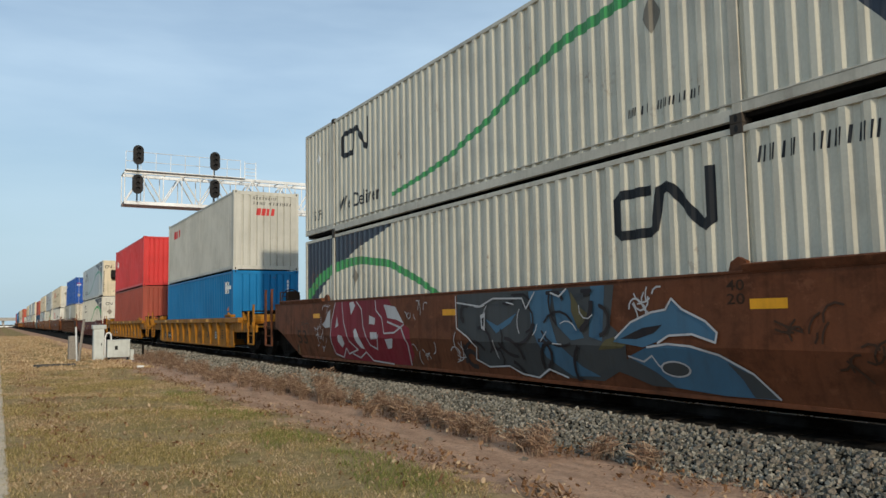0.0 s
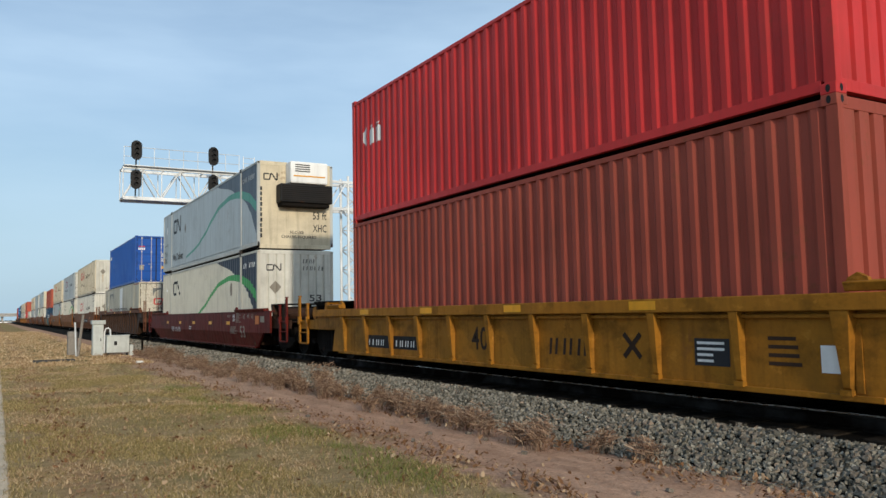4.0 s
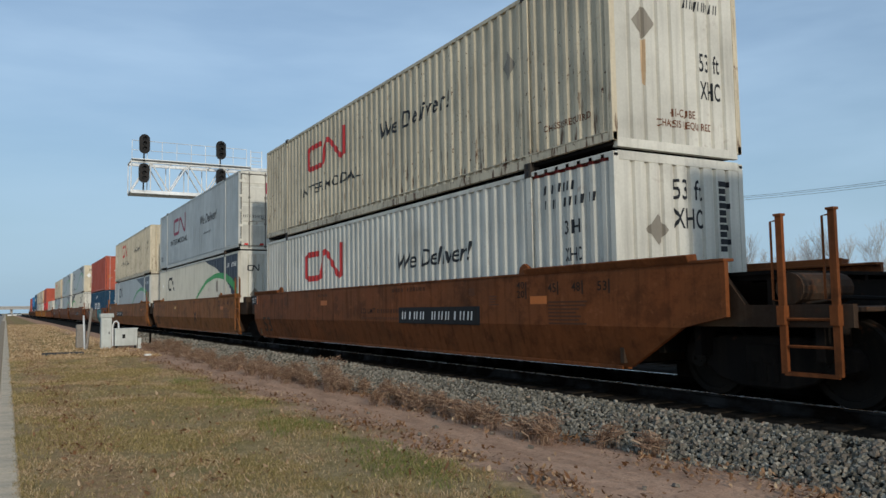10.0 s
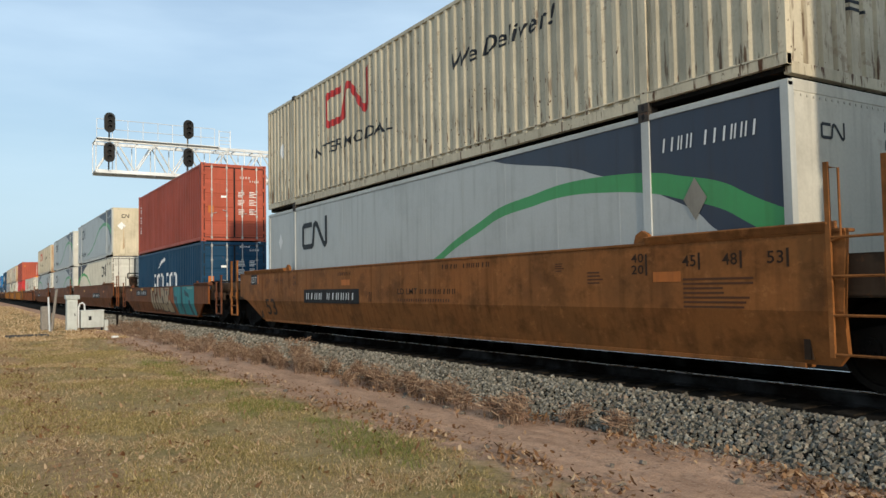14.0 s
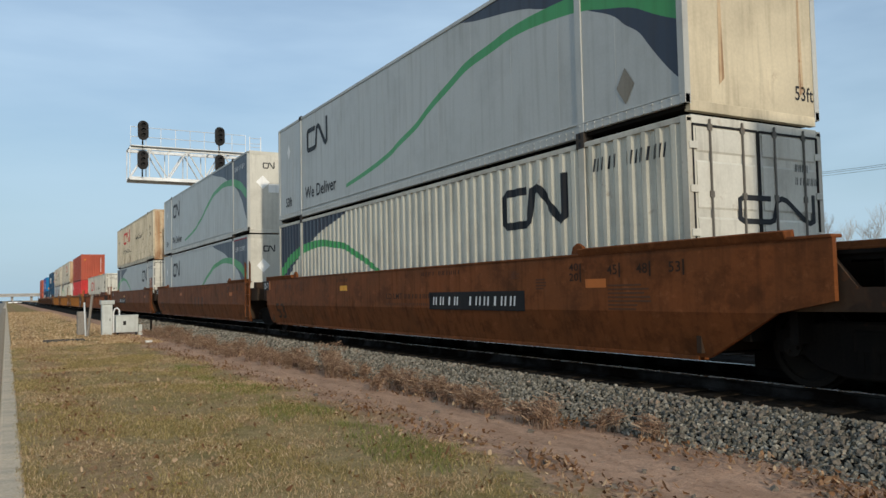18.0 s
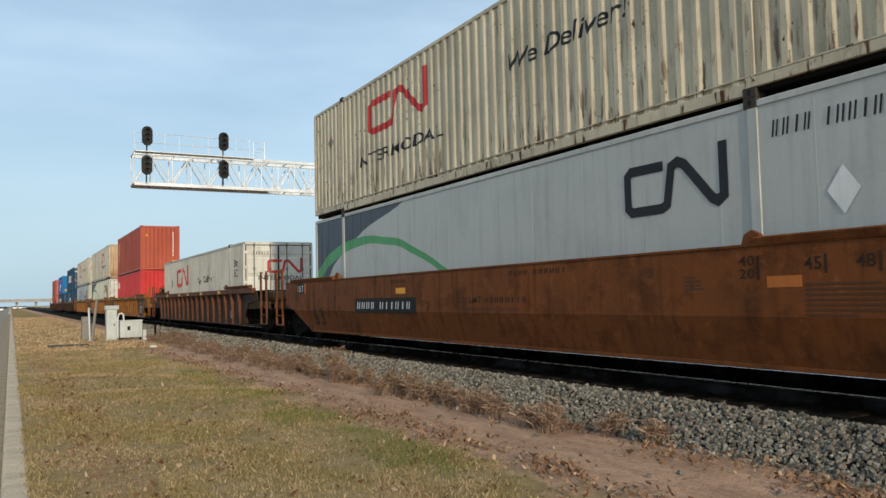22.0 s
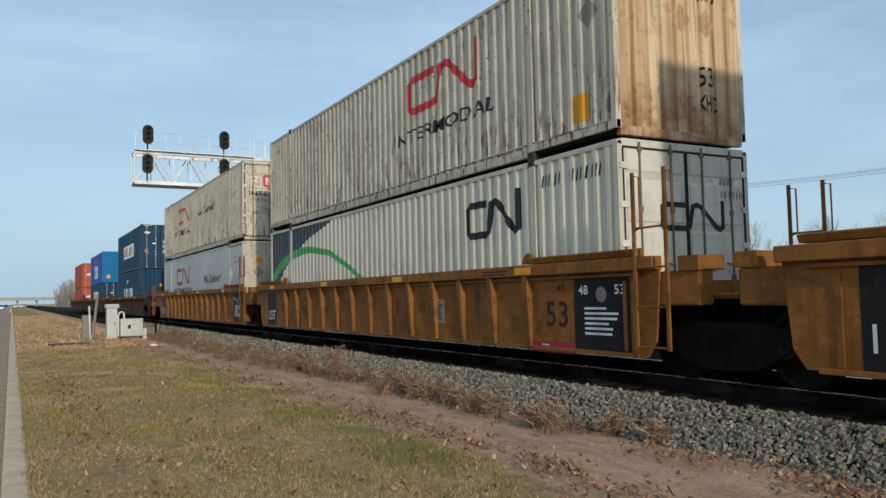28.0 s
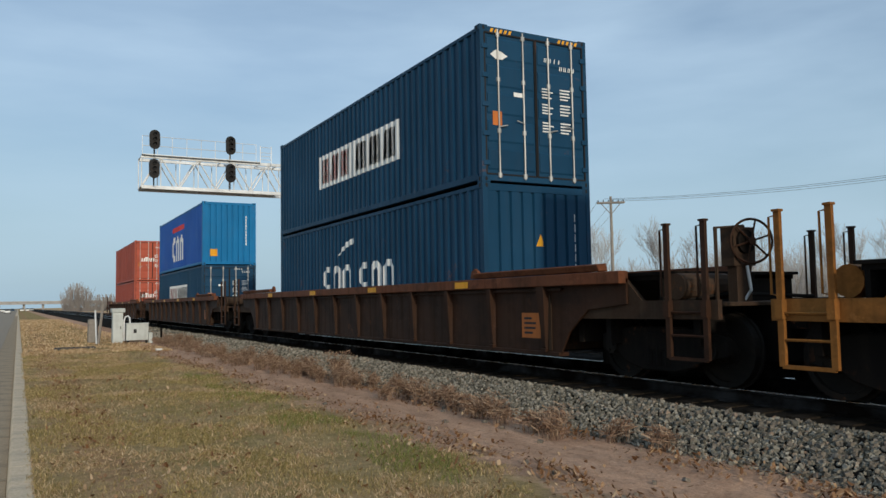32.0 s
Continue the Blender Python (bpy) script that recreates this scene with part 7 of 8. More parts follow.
def unit_marks(side, i):
    """Stencils on the side of one unit; three of each car."""
    side(words_2d("53", 0.4, 0.45, 0.78, 0.44), M["ink_brown"], "lettering")
    if i in (0, 2, 3, 5):
        a = 10.0 if i in (0, 3) else 3.3
        side(quad_2d(a, 0.80, 3.1, 0.32), M["black"], "number_panel")
        side(bars_2d(a + 0.15, 0.86, 2.8, 0.2, 10, seed=i), M["ink_white"], out=0.003)
    if i == 1:
        side(cross_2d(9.85, 0.62, 0.5, 0.10), M["ink_brown"], "emblem", "dark cross left of a worn emblem")
    elif i == 4:
        side(bars_2d(8.6, 0.66, 1.95, 0.52, 3, gap=0.35, seed=i), M["ink_faint"], "emblem", "faded wordmark as plain blocks")
    else:
        side(words_2d("LD LMT", 8.1, 1.0, 0.75, 0.11), M["ink_brown"], "lettering")
        side(bars_2d(8.95, 0.99, 1.25, 0.12, 8, seed=i), M["ink_brown"])
        side(bars_2d(8.1, 0.86, 1.9, 0.07, 22, gap=0.45, seed=i), M["ink_faint"], "small_print")
    side(bars_2d(9.7, 1.42, 1.5, 0.10, 10, seed=i + 20), M["ink_brown"])
    side(bars_2d(5.3, 1.40, 0.72, 0.10, 6, seed=i + 30), M["ink_brown"])
    if i in (2, 5):
        side(bars_2d(6.85, 0.82, 0.18, 0.26, 1, seed=i), M["ink_brown"])
    side(quad_2d(5.5, 1.2, 0.45, 0.12), M["reflector"] if i % 2 else M["orange_patch"], "reflector")
    side(quad_2d(14.55, 1.14, 0.42, 0.12), M["orange_patch"], "orange_patch")
    for a, w in ((15.0, "45"), (15.55, "48"), (16.1, "53")):
        side(words_2d(w, a, 1.31, 0.19, 0.13), M["ink_brown"], "lettering")
        side(quad_2d(a + 0.22, 1.27, 0.03, 0.19), M["ink_brown"], "load_tick")
    for a, w in ((0.62, "53"), (1.25, "48"), (1.68, "45")):
        side(words_2d(w, a, 1.31, 0.17, 0.12), M["ink_faint"], "lettering")
        side(quad_2d(a - 0.06, 1.27, 0.03, 0.19), M["ink_faint"], "load_tick")
    side(words_2d("40", 2.55, 1.38, 0.2, 0.11), M["ink_faint"], "lettering")
    side(words_2d("20", 2.55, 1.24, 0.2, 0.11), M["ink_faint"], "lettering")
    side(quad_2d(14.43, 1.22, 0.03, 0.26), M["ink_brown"], "load_tick")
    side(words_2d("40", 14.2, 1.38, 0.2, 0.11), M["ink_brown"], "lettering")
    side(words_2d("20", 14.2, 1.24, 0.2, 0.11), M["ink_brown"], "lettering")
    side(lines_2d(15.0, 0.83, 0.95, 0.36, 7, seed=i), M["ink_faint"], "small_print")
    side(lines_2d(13.4, 1.12, 0.3, 0.18, 4, seed=i + 9), M["ink_faint"], "small_print")
    side(lines_2d(12.75, 1.3, 0.22, 0.13, 4, seed=i + 5), M["ink_faint"], "small_print")
    side(quad_2d(-0.80, 1.28, 0.72, 0.28), M["black"], "load_panel")
    side(words_2d("125 T", -0.76, 1.33, 0.45, 0.17), M["ink_white"], "lettering", out=0.003)
    side(quad_2d(-0.24, 1.29, 0.14, 0.26), M["orange_patch"], "orange_patch", out=0.003)


def gold_marks(side, i):
    reflectors(side, (1.0, 5.5, 9.8, 14.3), 2.04 - RAIL - 0.09, 0.125)
    side(words_2d("53", 14.72, 0.63, 0.52, 0.38), M["ink_brown"], "lettering")
    side(words_2d("45", 15.0, 1.15, 0.18, 0.11), M["ink_brown"], "lettering")
    side(quad_2d(0.15, 0.33, 0.92, 1.0), M["black"], "load_panel")
    side(words_2d("125T", 0.26, 0.5, 0.7, 0.28), M["ink_white"], "lettering", out=0.003)
    side(quad_2d(15.4, 0.28, 1.15, 1.08), M["black"], "load_panel")
    side(quad_2d(14.35, 0.245, 1.05, 0.16), M["ink_crimson"], "red_patch")
    side(words_2d("48", 15.5, 1.1, 0.2, 0.13), M["ink_white"], "lettering", out=0.003)
    side(words_2d("53", 16.25, 1.1, 0.2, 0.13), M["ink_white"], "lettering", out=0.003)
    side(([(15.98 + 0.11 * math.cos(k * math.pi / 8), 1.1 + 0.11 * math.sin(k * math.pi / 8)) for k in range(16)], [tuple(range(16))]), M["placard"], "emblem", "round pale emblem", out=0.003)
    side(lines_2d(15.62, 0.52, 0.75, 0.42, 6, seed=i), M["ink_white"], "small_print", out=0.003)
    side(lines_2d(14.6, 0.29, 0.3, 0.09, 2, seed=i), M["ink_white"], "small_print", out=0.003)
    side(bars_2d(9.15, 0.66, 0.55, 0.48, 2, gap=0.35, seed=i), M["ink_faint_red"], "emblem", "faded red blocks")
    side(cross_2d(9.85, 0.66, 0.48, 0.11), M["ink_faint_red"], "emblem")
    side(quad_2d(11.15, 0.62, 0.42, 0.44), M["placard"], "data_panel")
    side(lines_2d(11.19, 0.65, 0.34, 0.38, 8, seed=i), M["ink_brown"], "small_print", out=0.003)
    side(lines_2d(3.4, 0.7, 0.6, 0.2, 2, seed=i), M["ink_brown"], "small_print")
    side(lines_2d(13.1, 1.42, 1.2, 0.1, 2, seed=i + 3), M["ink_brown"], "small_print", out=0.125)
    side(bars_2d(6.6, 1.43, 1.1, 0.09, 10, seed=i), M["ink_brown"], out=0.125)


GRAF = {k: paint("graffiti_" + k, c, 0.5, 0.25) for k, c in (
    ("maroon", (0.19, 0.012, 0.026)), ("pale", (0.45, 0.45, 0.46)), ("blue", (0.055, 0.135, 0.215)), ("slate", (0.052, 0.058, 0.062)), ("ink", (0.02, 0.018, 0.022)),
    ("olive", (0.10, 0.085, 0.04)), ("orange", (0.30, 0.085, 0.025)), ("tan", (0.36, 0.26, 0.155)), ("dark", (0.05, 0.025, 0.015)), ("teal", (0.02, 0.22, 0.23)), ("deep", (0.02, 0.07, 0.09)), ("mint", (0.16, 0.36, 0.32)))}


def curl(rnd, a, b, r, n=6):
    """A short bent spray line."""
    t = rnd.uniform(0, 6.28)
    bend = rnd.uniform(-0.7, 0.7)
    pts = [(a, b)]
    for _ in range(n):
        pts.append((pts[-1][0] + r * math.cos(t), min(1.46, max(0.24, pts[-1][1] + r * math.sin(t)))))
        t += bend
    return pts


def tag_scrawl(side, a, b, w, h, n, seed, colour="pale", width=0.016):
    """An unreadable hand-written tag of short bent lines."""
    rnd = random.Random(seed)
    for i in range(n):
        pts = curl(rnd, a + w * (i + rnd.uniform(0, 0.6)) / n, b + h * rnd.uniform(0.1, 0.9), h * rnd.uniform(0.22, 0.42), rnd.choice((2, 3, 4, 5)))
        side(strokes_2d(pts, width), GRAF[colour], "scrawl", out=0.002 + 0.0004 * i)


def graffiti_one(side):
    """A maroon piece with pale outlines, then a large blue-grey piece that ends in two long tails."""
    def fill(colour, out, *pts):
        side(poly_2d(*pts), GRAF[colour], "graffiti", out=out)

    def line(colour, width, out, *pts):
        side(strokes_2d(pts, width), GRAF[colour], "graffiti", out=out)

    fill("pale", 0.0, (1.90, 1.00), (2.10, 1.10), (2.28, 1.30), (2.44, 1.36), (2.42, 0.94), (2.10, 0.92))
    fill("maroon", 0.002, (2.42, 0.30), (2.95, 0.20), (6.35, 0.19), (6.62, 0.42), (6.58, 0.92), (6.10, 1.10), (5.65, 1.53), (2.76, 1.53), (2.50, 1.05))
    line("pale", 0.032, 0.006, (2.95, 0.24), (2.52, 0.30), (2.42, 0.55), (2.52, 1.05), (2.78, 1.52))
    line("pale", 0.032, 0.006, (3.18, 1.52), (3.28, 1.05), (3.55, 0.62), (3.92, 0.44), (3.35, 0.33), (3.26, 0.46), (2.98, 0.24))
    fill("pale", 0.007, (2.76, 0.92), (2.96, 0.98), (2.88, 1.20))
    fill("pale", 0.007, (2.84, 0.62), (3.02, 0.46), (3.22, 0.56), (3.18, 0.74), (2.92, 0.76))
    fill("pale", 0.007, (3.62, 1.50), (3.72, 1.22), (3.96, 1.42), (3.86, 1.52))
    fill("pale", 0.007, (3.84, 0.86), (3.96, 0.92), (4.08, 0.80), (4.32, 0.46), (4.12, 0.48), (3.92, 0.62))
    line("pale", 0.032, 0.006, (4.02, 1.52), (4.30, 1.34), (4.38, 0.95), (4.66, 0.56), (4.98, 0.48), (5.14, 0.78))
    line("pale", 0.032, 0.006, (3.55, 0.34), (3.95, 0.26), (4.34, 0.40), (4.62, 0.22), (5.60, 0.19))
    fill("pale", 0.007, (4.70, 1.02), (4.98, 1.00), (5.02, 1.14), (4.72, 1.20))
    fill("pale", 0.007, (4.76, 0.68), (5.10, 0.70), (5.08, 0.84), (4.74, 0.84))
    line("pale", 0.032, 0.006, (5.02, 1.52), (5.06, 1.30), (5.34, 1.14), (5.44, 0.82), (5.92, 0.84), (6.34, 1.00))
    fill("pale", 0.007, (5.44, 1.42), (5.98, 1.36), (6.36, 1.02), (6.02, 1.10), (5.62, 1.14))
    fill("pale", 0.007, (5.46, 0.70), (5.84, 0.72), (5.70, 0.52), (5.50, 0.50))
    line("pale", 0.04, 0.006, (5.60, 1.06), (6.22, 0.94), (6.46, 0.62), (6.40, 0.22))
    for k, (a, b, w, h) in enumerate(((1.32, 0.86, 0.52, 0.20), (1.45, 0.66, 0.44, 0.16), (1.55, 0.44, 0.50, 0.18), (2.02, 1.40, 0.40, 0.12), (6.35, 1.14, 0.95, 0.22), (6.75, 0.36, 0.70, 0.20), (8.28, 0.40, 0.42, 0.24))):
        tag_scrawl(side, a, b, w, h, 7, 30 + k)
    tag_scrawl(side, 0.10, 0.96, 1.05, 0.22, 10, 41, "dark", 0.02)
    # the large piece
    fill("slate", 0.0, (8.40, 1.52), (8.42, 0.92), (8.80, 0.78), (9.02, 0.62), (8.94, 0.40), (9.30, 0.30), (9.90, 0.34), (10.20, 0.22), (10.60, 0.20), (10.90, 0.34), (11.30, 0.24), (12.00, 0.24), (12.52, 0.46), (12.60, 0.80), (12.30, 1.00), (12.40, 1.52))
    fill("blue", 0.003, (10.52, 1.50), (11.10, 1.51), (11.02, 1.10), (11.18, 0.74), (11.62, 0.42), (11.96, 0.30), (11.36, 0.27), (10.86, 0.52), (10.58, 0.94))
    fill("blue", 0.003, (11.10, 1.44), (11.46, 1.50), (11.60, 1.10), (11.78, 0.82), (11.50, 0.78), (11.20, 0.98))
    fill("blue", 0.003, (11.94, 1.52), (12.22, 1.52), (12.14, 0.78), (11.88, 0.84))
    fill("blue", 0.003, (9.30, 1.10), (9.66, 0.98), (10.20, 1.18), (10.02, 1.02), (9.62, 0.86))
    fill("olive", 0.006, (11.52, 1.46), (11.70, 1.24), (11.86, 1.16), (11.82, 0.96), (11.66, 0.94), (11.52, 1.18))
    fill("olive", 0.004, (12.04, 0.66), (12.50, 0.70), (13.04, 0.98), (12.60, 0.90), (12.20, 0.80))
    rnd = random.Random(5)
    for i in range(24):
        a = 8.62 + i * 0.152
        line("ink", rnd.choice((0.035, 0.055, 0.085)), 0.008 + 0.0008 * i, *curl(rnd, a, rnd.uniform(0.40, 1.40), rnd.uniform(0.09, 0.15), 5))
    for i in range(11):
        line("pale", 0.016, 0.030 + 0.0008 * i, *curl(rnd, 8.6 + i * 0.34, rnd.uniform(0.40, 1.35), 0.10, rnd.choice((2, 3, 4))))
    fill("pale", 0.029, (9.20, 1.16), (9.34, 1.20), (9.32, 0.90), (9.22, 0.94))
    fill("ink", 0.031, (9.24, 1.10), (9.31, 1.12), (9.29, 0.97), (9.25, 0.98))
    line("pale", 0.026, 0.040, (8.42, 1.50), (8.44, 0.94), (8.82, 0.78), (9.04, 0.62), (8.94, 0.42), (9.30, 0.31), (9.88, 0.35), (10.20, 0.24), (10.60, 0.21), (10.90, 0.35), (11.30, 0.25))
    line("pale", 0.026, 0.040, (8.46, 1.38), (9.20, 1.30), (9.60, 1.42), (10.40, 1.40), (10.50, 1.24), (10.72, 1.48))
    line("pale", 0.026, 0.040, (11.10, 1.46), (11.30, 1.40), (11.46, 1.50))
    # two tails
    fill("blue", 0.010, (12.36, 0.78), (12.70, 1.02), (13.06, 1.14), (13.30, 1.17), (13.40, 1.30), (13.56, 1.17), (13.90, 1.03), (14.06, 0.90), (14.03, 0.80), (13.70, 0.89), (13.34, 0.87), (13.16, 0.80), (12.90, 0.72))
    fill("ink", 0.013, (12.50, 0.82), (12.90, 0.96), (13.24, 1.00), (13.10, 0.90), (12.80, 0.82))
    line("pale", 0.026, 0.016, (12.40, 0.82), (12.70, 1.03), (13.06, 1.15), (13.30, 1.18), (13.40, 1.31), (13.56, 1.18), (13.90, 1.04), (14.06, 0.91), (14.03, 0.80), (13.70, 0.89), (13.34, 0.87), (13.16, 0.78))
    fill("blue", 0.010, (12.62, 0.60), (13.06, 0.76), (13.60, 0.75), (14.06, 0.65), (14.46, 0.46), (14.72, 0.21), (14.00, 0.20), (13.30, 0.24), (12.90, 0.34))
    fill("slate", 0.013, (14.14, 0.58), (14.46, 0.45), (14.70, 0.22), (14.40, 0.21), (14.30, 0.40))
    fill("slate", 0.012, (12.20, 0.42), (12.62, 0.58), (13.02, 0.42), (13.30, 0.24), (12.90, 0.24), (12.56, 0.34))
    line("pale", 0.026, 0.016, (12.96, 0.72), (13.30, 0.77), (13.66, 0.75), (14.06, 0.66), (14.46, 0.47), (14.72, 0.22))
    line("pale", 0.022, 0.016, (12.60, 0.60), (12.86, 0.54), (13.02, 0.62), (13.10, 0.50), (13.40, 0.38))
    side(([(13.36 + 0.24 * math.cos(k * math.pi / 8), 0.47 + 0.10 * math.sin(k * math.pi / 8)) for k in range(16)], [tuple(range(16))]), GRAF["pale"], "graffiti", out=0.018)
    side(([(13.36 + 0.21 * math.cos(k * math.pi / 8), 0.47 + 0.08 * math.sin(k * math.pi / 8)) for k in range(16)], [tuple(range(16))]), GRAF["slate"], "graffiti", out=0.020)
    tag_scrawl(side, 12.70, 1.24, 0.42, 0.20, 8, 52, "pale", 0.022)
    tag_scrawl(side, 14.76, 0.86, 0.70, 0.22, 9, 53, "dark", 0.024)
    tag_scrawl(side, 15.50, 0.62, 0.70, 0.18, 9, 54, "dark", 0.024)


def graffiti_two(side):
    """Fat tan letters with dark edges over orange, then a teal piece with dark blue bands."""
    def fill(colour, out, *pts):
        side(poly_2d(*pts), GRAF[colour], "graffiti", out=out)

    def bulb(i, *pts):
        cx, cy = sum(p[0] for p in pts) / len(pts), sum(p[1] for p in pts) / len(pts)
        fill("dark", 0.002 + 0.004 * i, *[(cx + (x - cx) * 1.08 + 0.05 * (1 if x > cx else -1) + 0.02, max(0.25, min(1.30, cy + (y - cy) * 1.08))) for x, y in pts])
        fill("tan", 0.004 + 0.004 * i, *pts)

    fill("orange", 0.0, (5.60, 1.30), (9.06, 1.30), (9.22, 0.86), (9.52, 0.26), (7.60, 0.26), (6.40, 0.90))
    bulb(0, (4.62, 1.24), (4.88, 1.24), (5.02, 0.90), (5.30, 0.62), (5.28, 0.44), (5.14, 0.36), (4.98, 0.46), (4.80, 0.86))
    bulb(1, (5.26, 1.12), (5.46, 1.06), (5.60, 0.80), (5.84, 0.58), (5.84, 0.42), (5.66, 0.35), (5.48, 0.48), (5.30, 0.82))
    bulb(2, (5.48, 1.29), (5.80, 1.29), (5.86, 1.06), (5.56, 1.02))
    bulb(3, (5.90, 0.96), (6.08, 0.92), (6.22, 0.76), (6.42, 0.60), (6.42, 0.42), (6.26, 0.35), (6.10, 0.46), (5.94, 0.74))
    bulb(4, (6.16, 1.29), (6.38, 1.29), (6.50, 1.02), (6.96, 0.76), (7.00, 0.56), (6.86, 0.36), (6.70, 0.38), (6.46, 0.66), (6.20, 0.98))
    bulb(5, (6.80, 1.29), (7.28, 1.29), (7.70, 0.96), (7.98, 0.34), (7.18, 0.34), (7.00, 0.56), (6.94, 0.84))
    bulb(6, (7.60, 1.29), (8.42, 1.29), (8.42, 0.98), (8.24, 1.00), (8.28, 0.72), (8.58, 0.80), (8.86, 0.64), (9.06, 0.44), (9.10, 0.30), (8.26, 0.30), (7.92, 0.56), (7.66, 0.94))
    fill("dark", 0.034, (7.12, 0.96), (7.28, 0.96), (7.52, 0.70), (7.48, 0.58), (7.30, 0.66), (7.16, 0.80))
    fill("dark", 0.034, (7.94, 1.15), (8.12, 1.15), (8.12, 1.00), (7.94, 0.98))
    fill("dark", 0.034, (8.06, 0.78), (8.22, 0.68), (8.40, 0.72), (8.24, 0.58), (8.10, 0.62))
    fill("orange", 0.034, (7.72, 1.24), (8.30, 1.24), (8.26, 1.18), (7.74, 1.18))
    fill("teal", 0.006, (9.00, 1.31), (12.40, 1.31), (12.40, 0.25), (9.60, 0.25), (9.24, 0.80))
    fill("deep", 0.009, (9.00, 1.31), (9.16, 1.31), (9.22, 0.97), (9.60, 0.93), (9.74, 0.92), (9.80, 0.26), (9.62, 0.26), (9.54, 0.76), (9.22, 0.80))
    fill("deep", 0.009, (10.32, 1.31), (10.58, 1.31), (10.64, 0.86), (10.82, 0.26), (10.58, 0.26), (10.40, 0.84))
    fill("deep", 0.009, (10.90, 1.20), (11.60, 1.02), (11.66, 0.90), (11.00, 0.98))
    fill("deep", 0.009, (11.50, 0.80), (11.80, 0.80), (12.10, 0.26), (11.80, 0.26))
    fill("mint", 0.010, (11.30, 1.28), (12.20, 1.28), (12.16, 1.20), (11.40, 1.20))


def cooling_unit(root):
    """Cooling unit on the leading end of the grey box."""
    u = part("cooling_unit", box(-0.355, 0.925, -0.52, 0.01, 2.12, 2.84, 0.05), M["placard_white"], root, "white cooling unit")
    part("unit_stripe", box(-0.25, 0.82, -0.528, -0.515, 2.34, 2.38), M["reflector"], u)
    for k in range(4):
        part("vent", box(-0.2, 0.3, -0.53, -0.515, 2.5 + k * 0.07, 2.53 + k * 0.07), M["black"], u)
    part("condenser", box(-0.675, 1.105, -0.48, 0.01, 1.5, 2.10, 0.04), M["black"], u)
    for k in range(8):
        part("fin", box(-0.62, 1.05, -0.492, -0.478, 1.56 + k * 0.065, 1.58 + k * 0.065), M["undergear"], u)
    part("fuel_shelf", box(-0.62, 1.02, -0.40, 0.01, 1.38, 1.49, 0.02), M["undergear"], u)


def generator(root):
    """Clip-on generator set high on the leading end."""
    g = part("generator", box(-0.12, 1.18, -0.46, 0.01, 2.05, 2.83, 0.04), M["placard_white"], root, "white clip-on generator set")
    part("fuel_tank", box(-0.22, 1.24, -0.58, 0.0, 1.66, 2.02, 0.05), M["black"], g)
    part("wordmark", box(0.0, 1.1, -0.468, -0.455, 2.20, 2.26), M["orange_patch"], g)
    for k in range(5):
        part("louvre", box(-0.128, -0.115, -0.4 + k * 0.07, -0.36 + k * 0.07, 2.3, 2.6), M["black"], g)


M["ink_faint"] = paint("faded_brown_lettering", (0.095, 0.036, 0.016), 0.6, 0.4)
M["ink_faint_red"] = paint("faded_red_paint", (0.23, 0.035, 0.03), 0.6, 0.4)
M["ink_rust"] = paint("rusted_print", (0.16, 0.06, 0.03), 0.7, 0.2)
M["ink_grey"] = paint("grey_emblem_paint", (0.16, 0.165, 0.16), 0.5, 0.15)
build_train()


# ---- small growth and stones ----
def blades(name, label, count, xr, yr, h, mat, seed, keep=None, width=0.0027, lean=0.5):
    rnd = np.random.default_rng(seed)
    verts, faces = [], []
    n = 0
    while n < count:
        # nearer ground is seen closer, so it gets more
        x = rnd.uniform(*xr)
        y = yr[0] + (yr[1] - yr[0]) * rnd.uniform() ** 2.0
        if keep and rnd.uniform() > keep(x, y):
            continue
        n += 1
        a = rnd.uniform(0, 2 * math.pi)
        hh = h * rnd.uniform(0.45, 1.25)
        w = width * rnd.uniform(0.6, 1.4) * (1 + max(0, y) * 0.05)
        dx, dy = math.cos(a) * w, math.sin(a) * w
        lx, ly = rnd.normal(0, lean, 2) * hh
        z = ground_height(x, y) - 0.005
        k = len(verts)
        verts += [(x - dx, y - dy, z), (x + dx, y + dy, z), (x + lx * 0.45 + dx * 0.6, y + ly * 0.45 + dy * 0.6, z + hh * 0.6), (x + lx * 0.45 - dx * 0.6, y + ly * 0.45 - dy * 0.6, z + hh * 0.6), (x + lx, y + ly, z + hh)]
        faces += [(k, k + 1, k + 2, k + 3), (k + 3, k + 2, k + 4)]
    return tagged(raw(name, verts, faces, mat), label, "grass", kind="stuff")


def patch(x, y, s=0.9, o=0.0):
    return noise.noise(Vector((x * s + o, y * s * 0.7, 3.1 + o)))


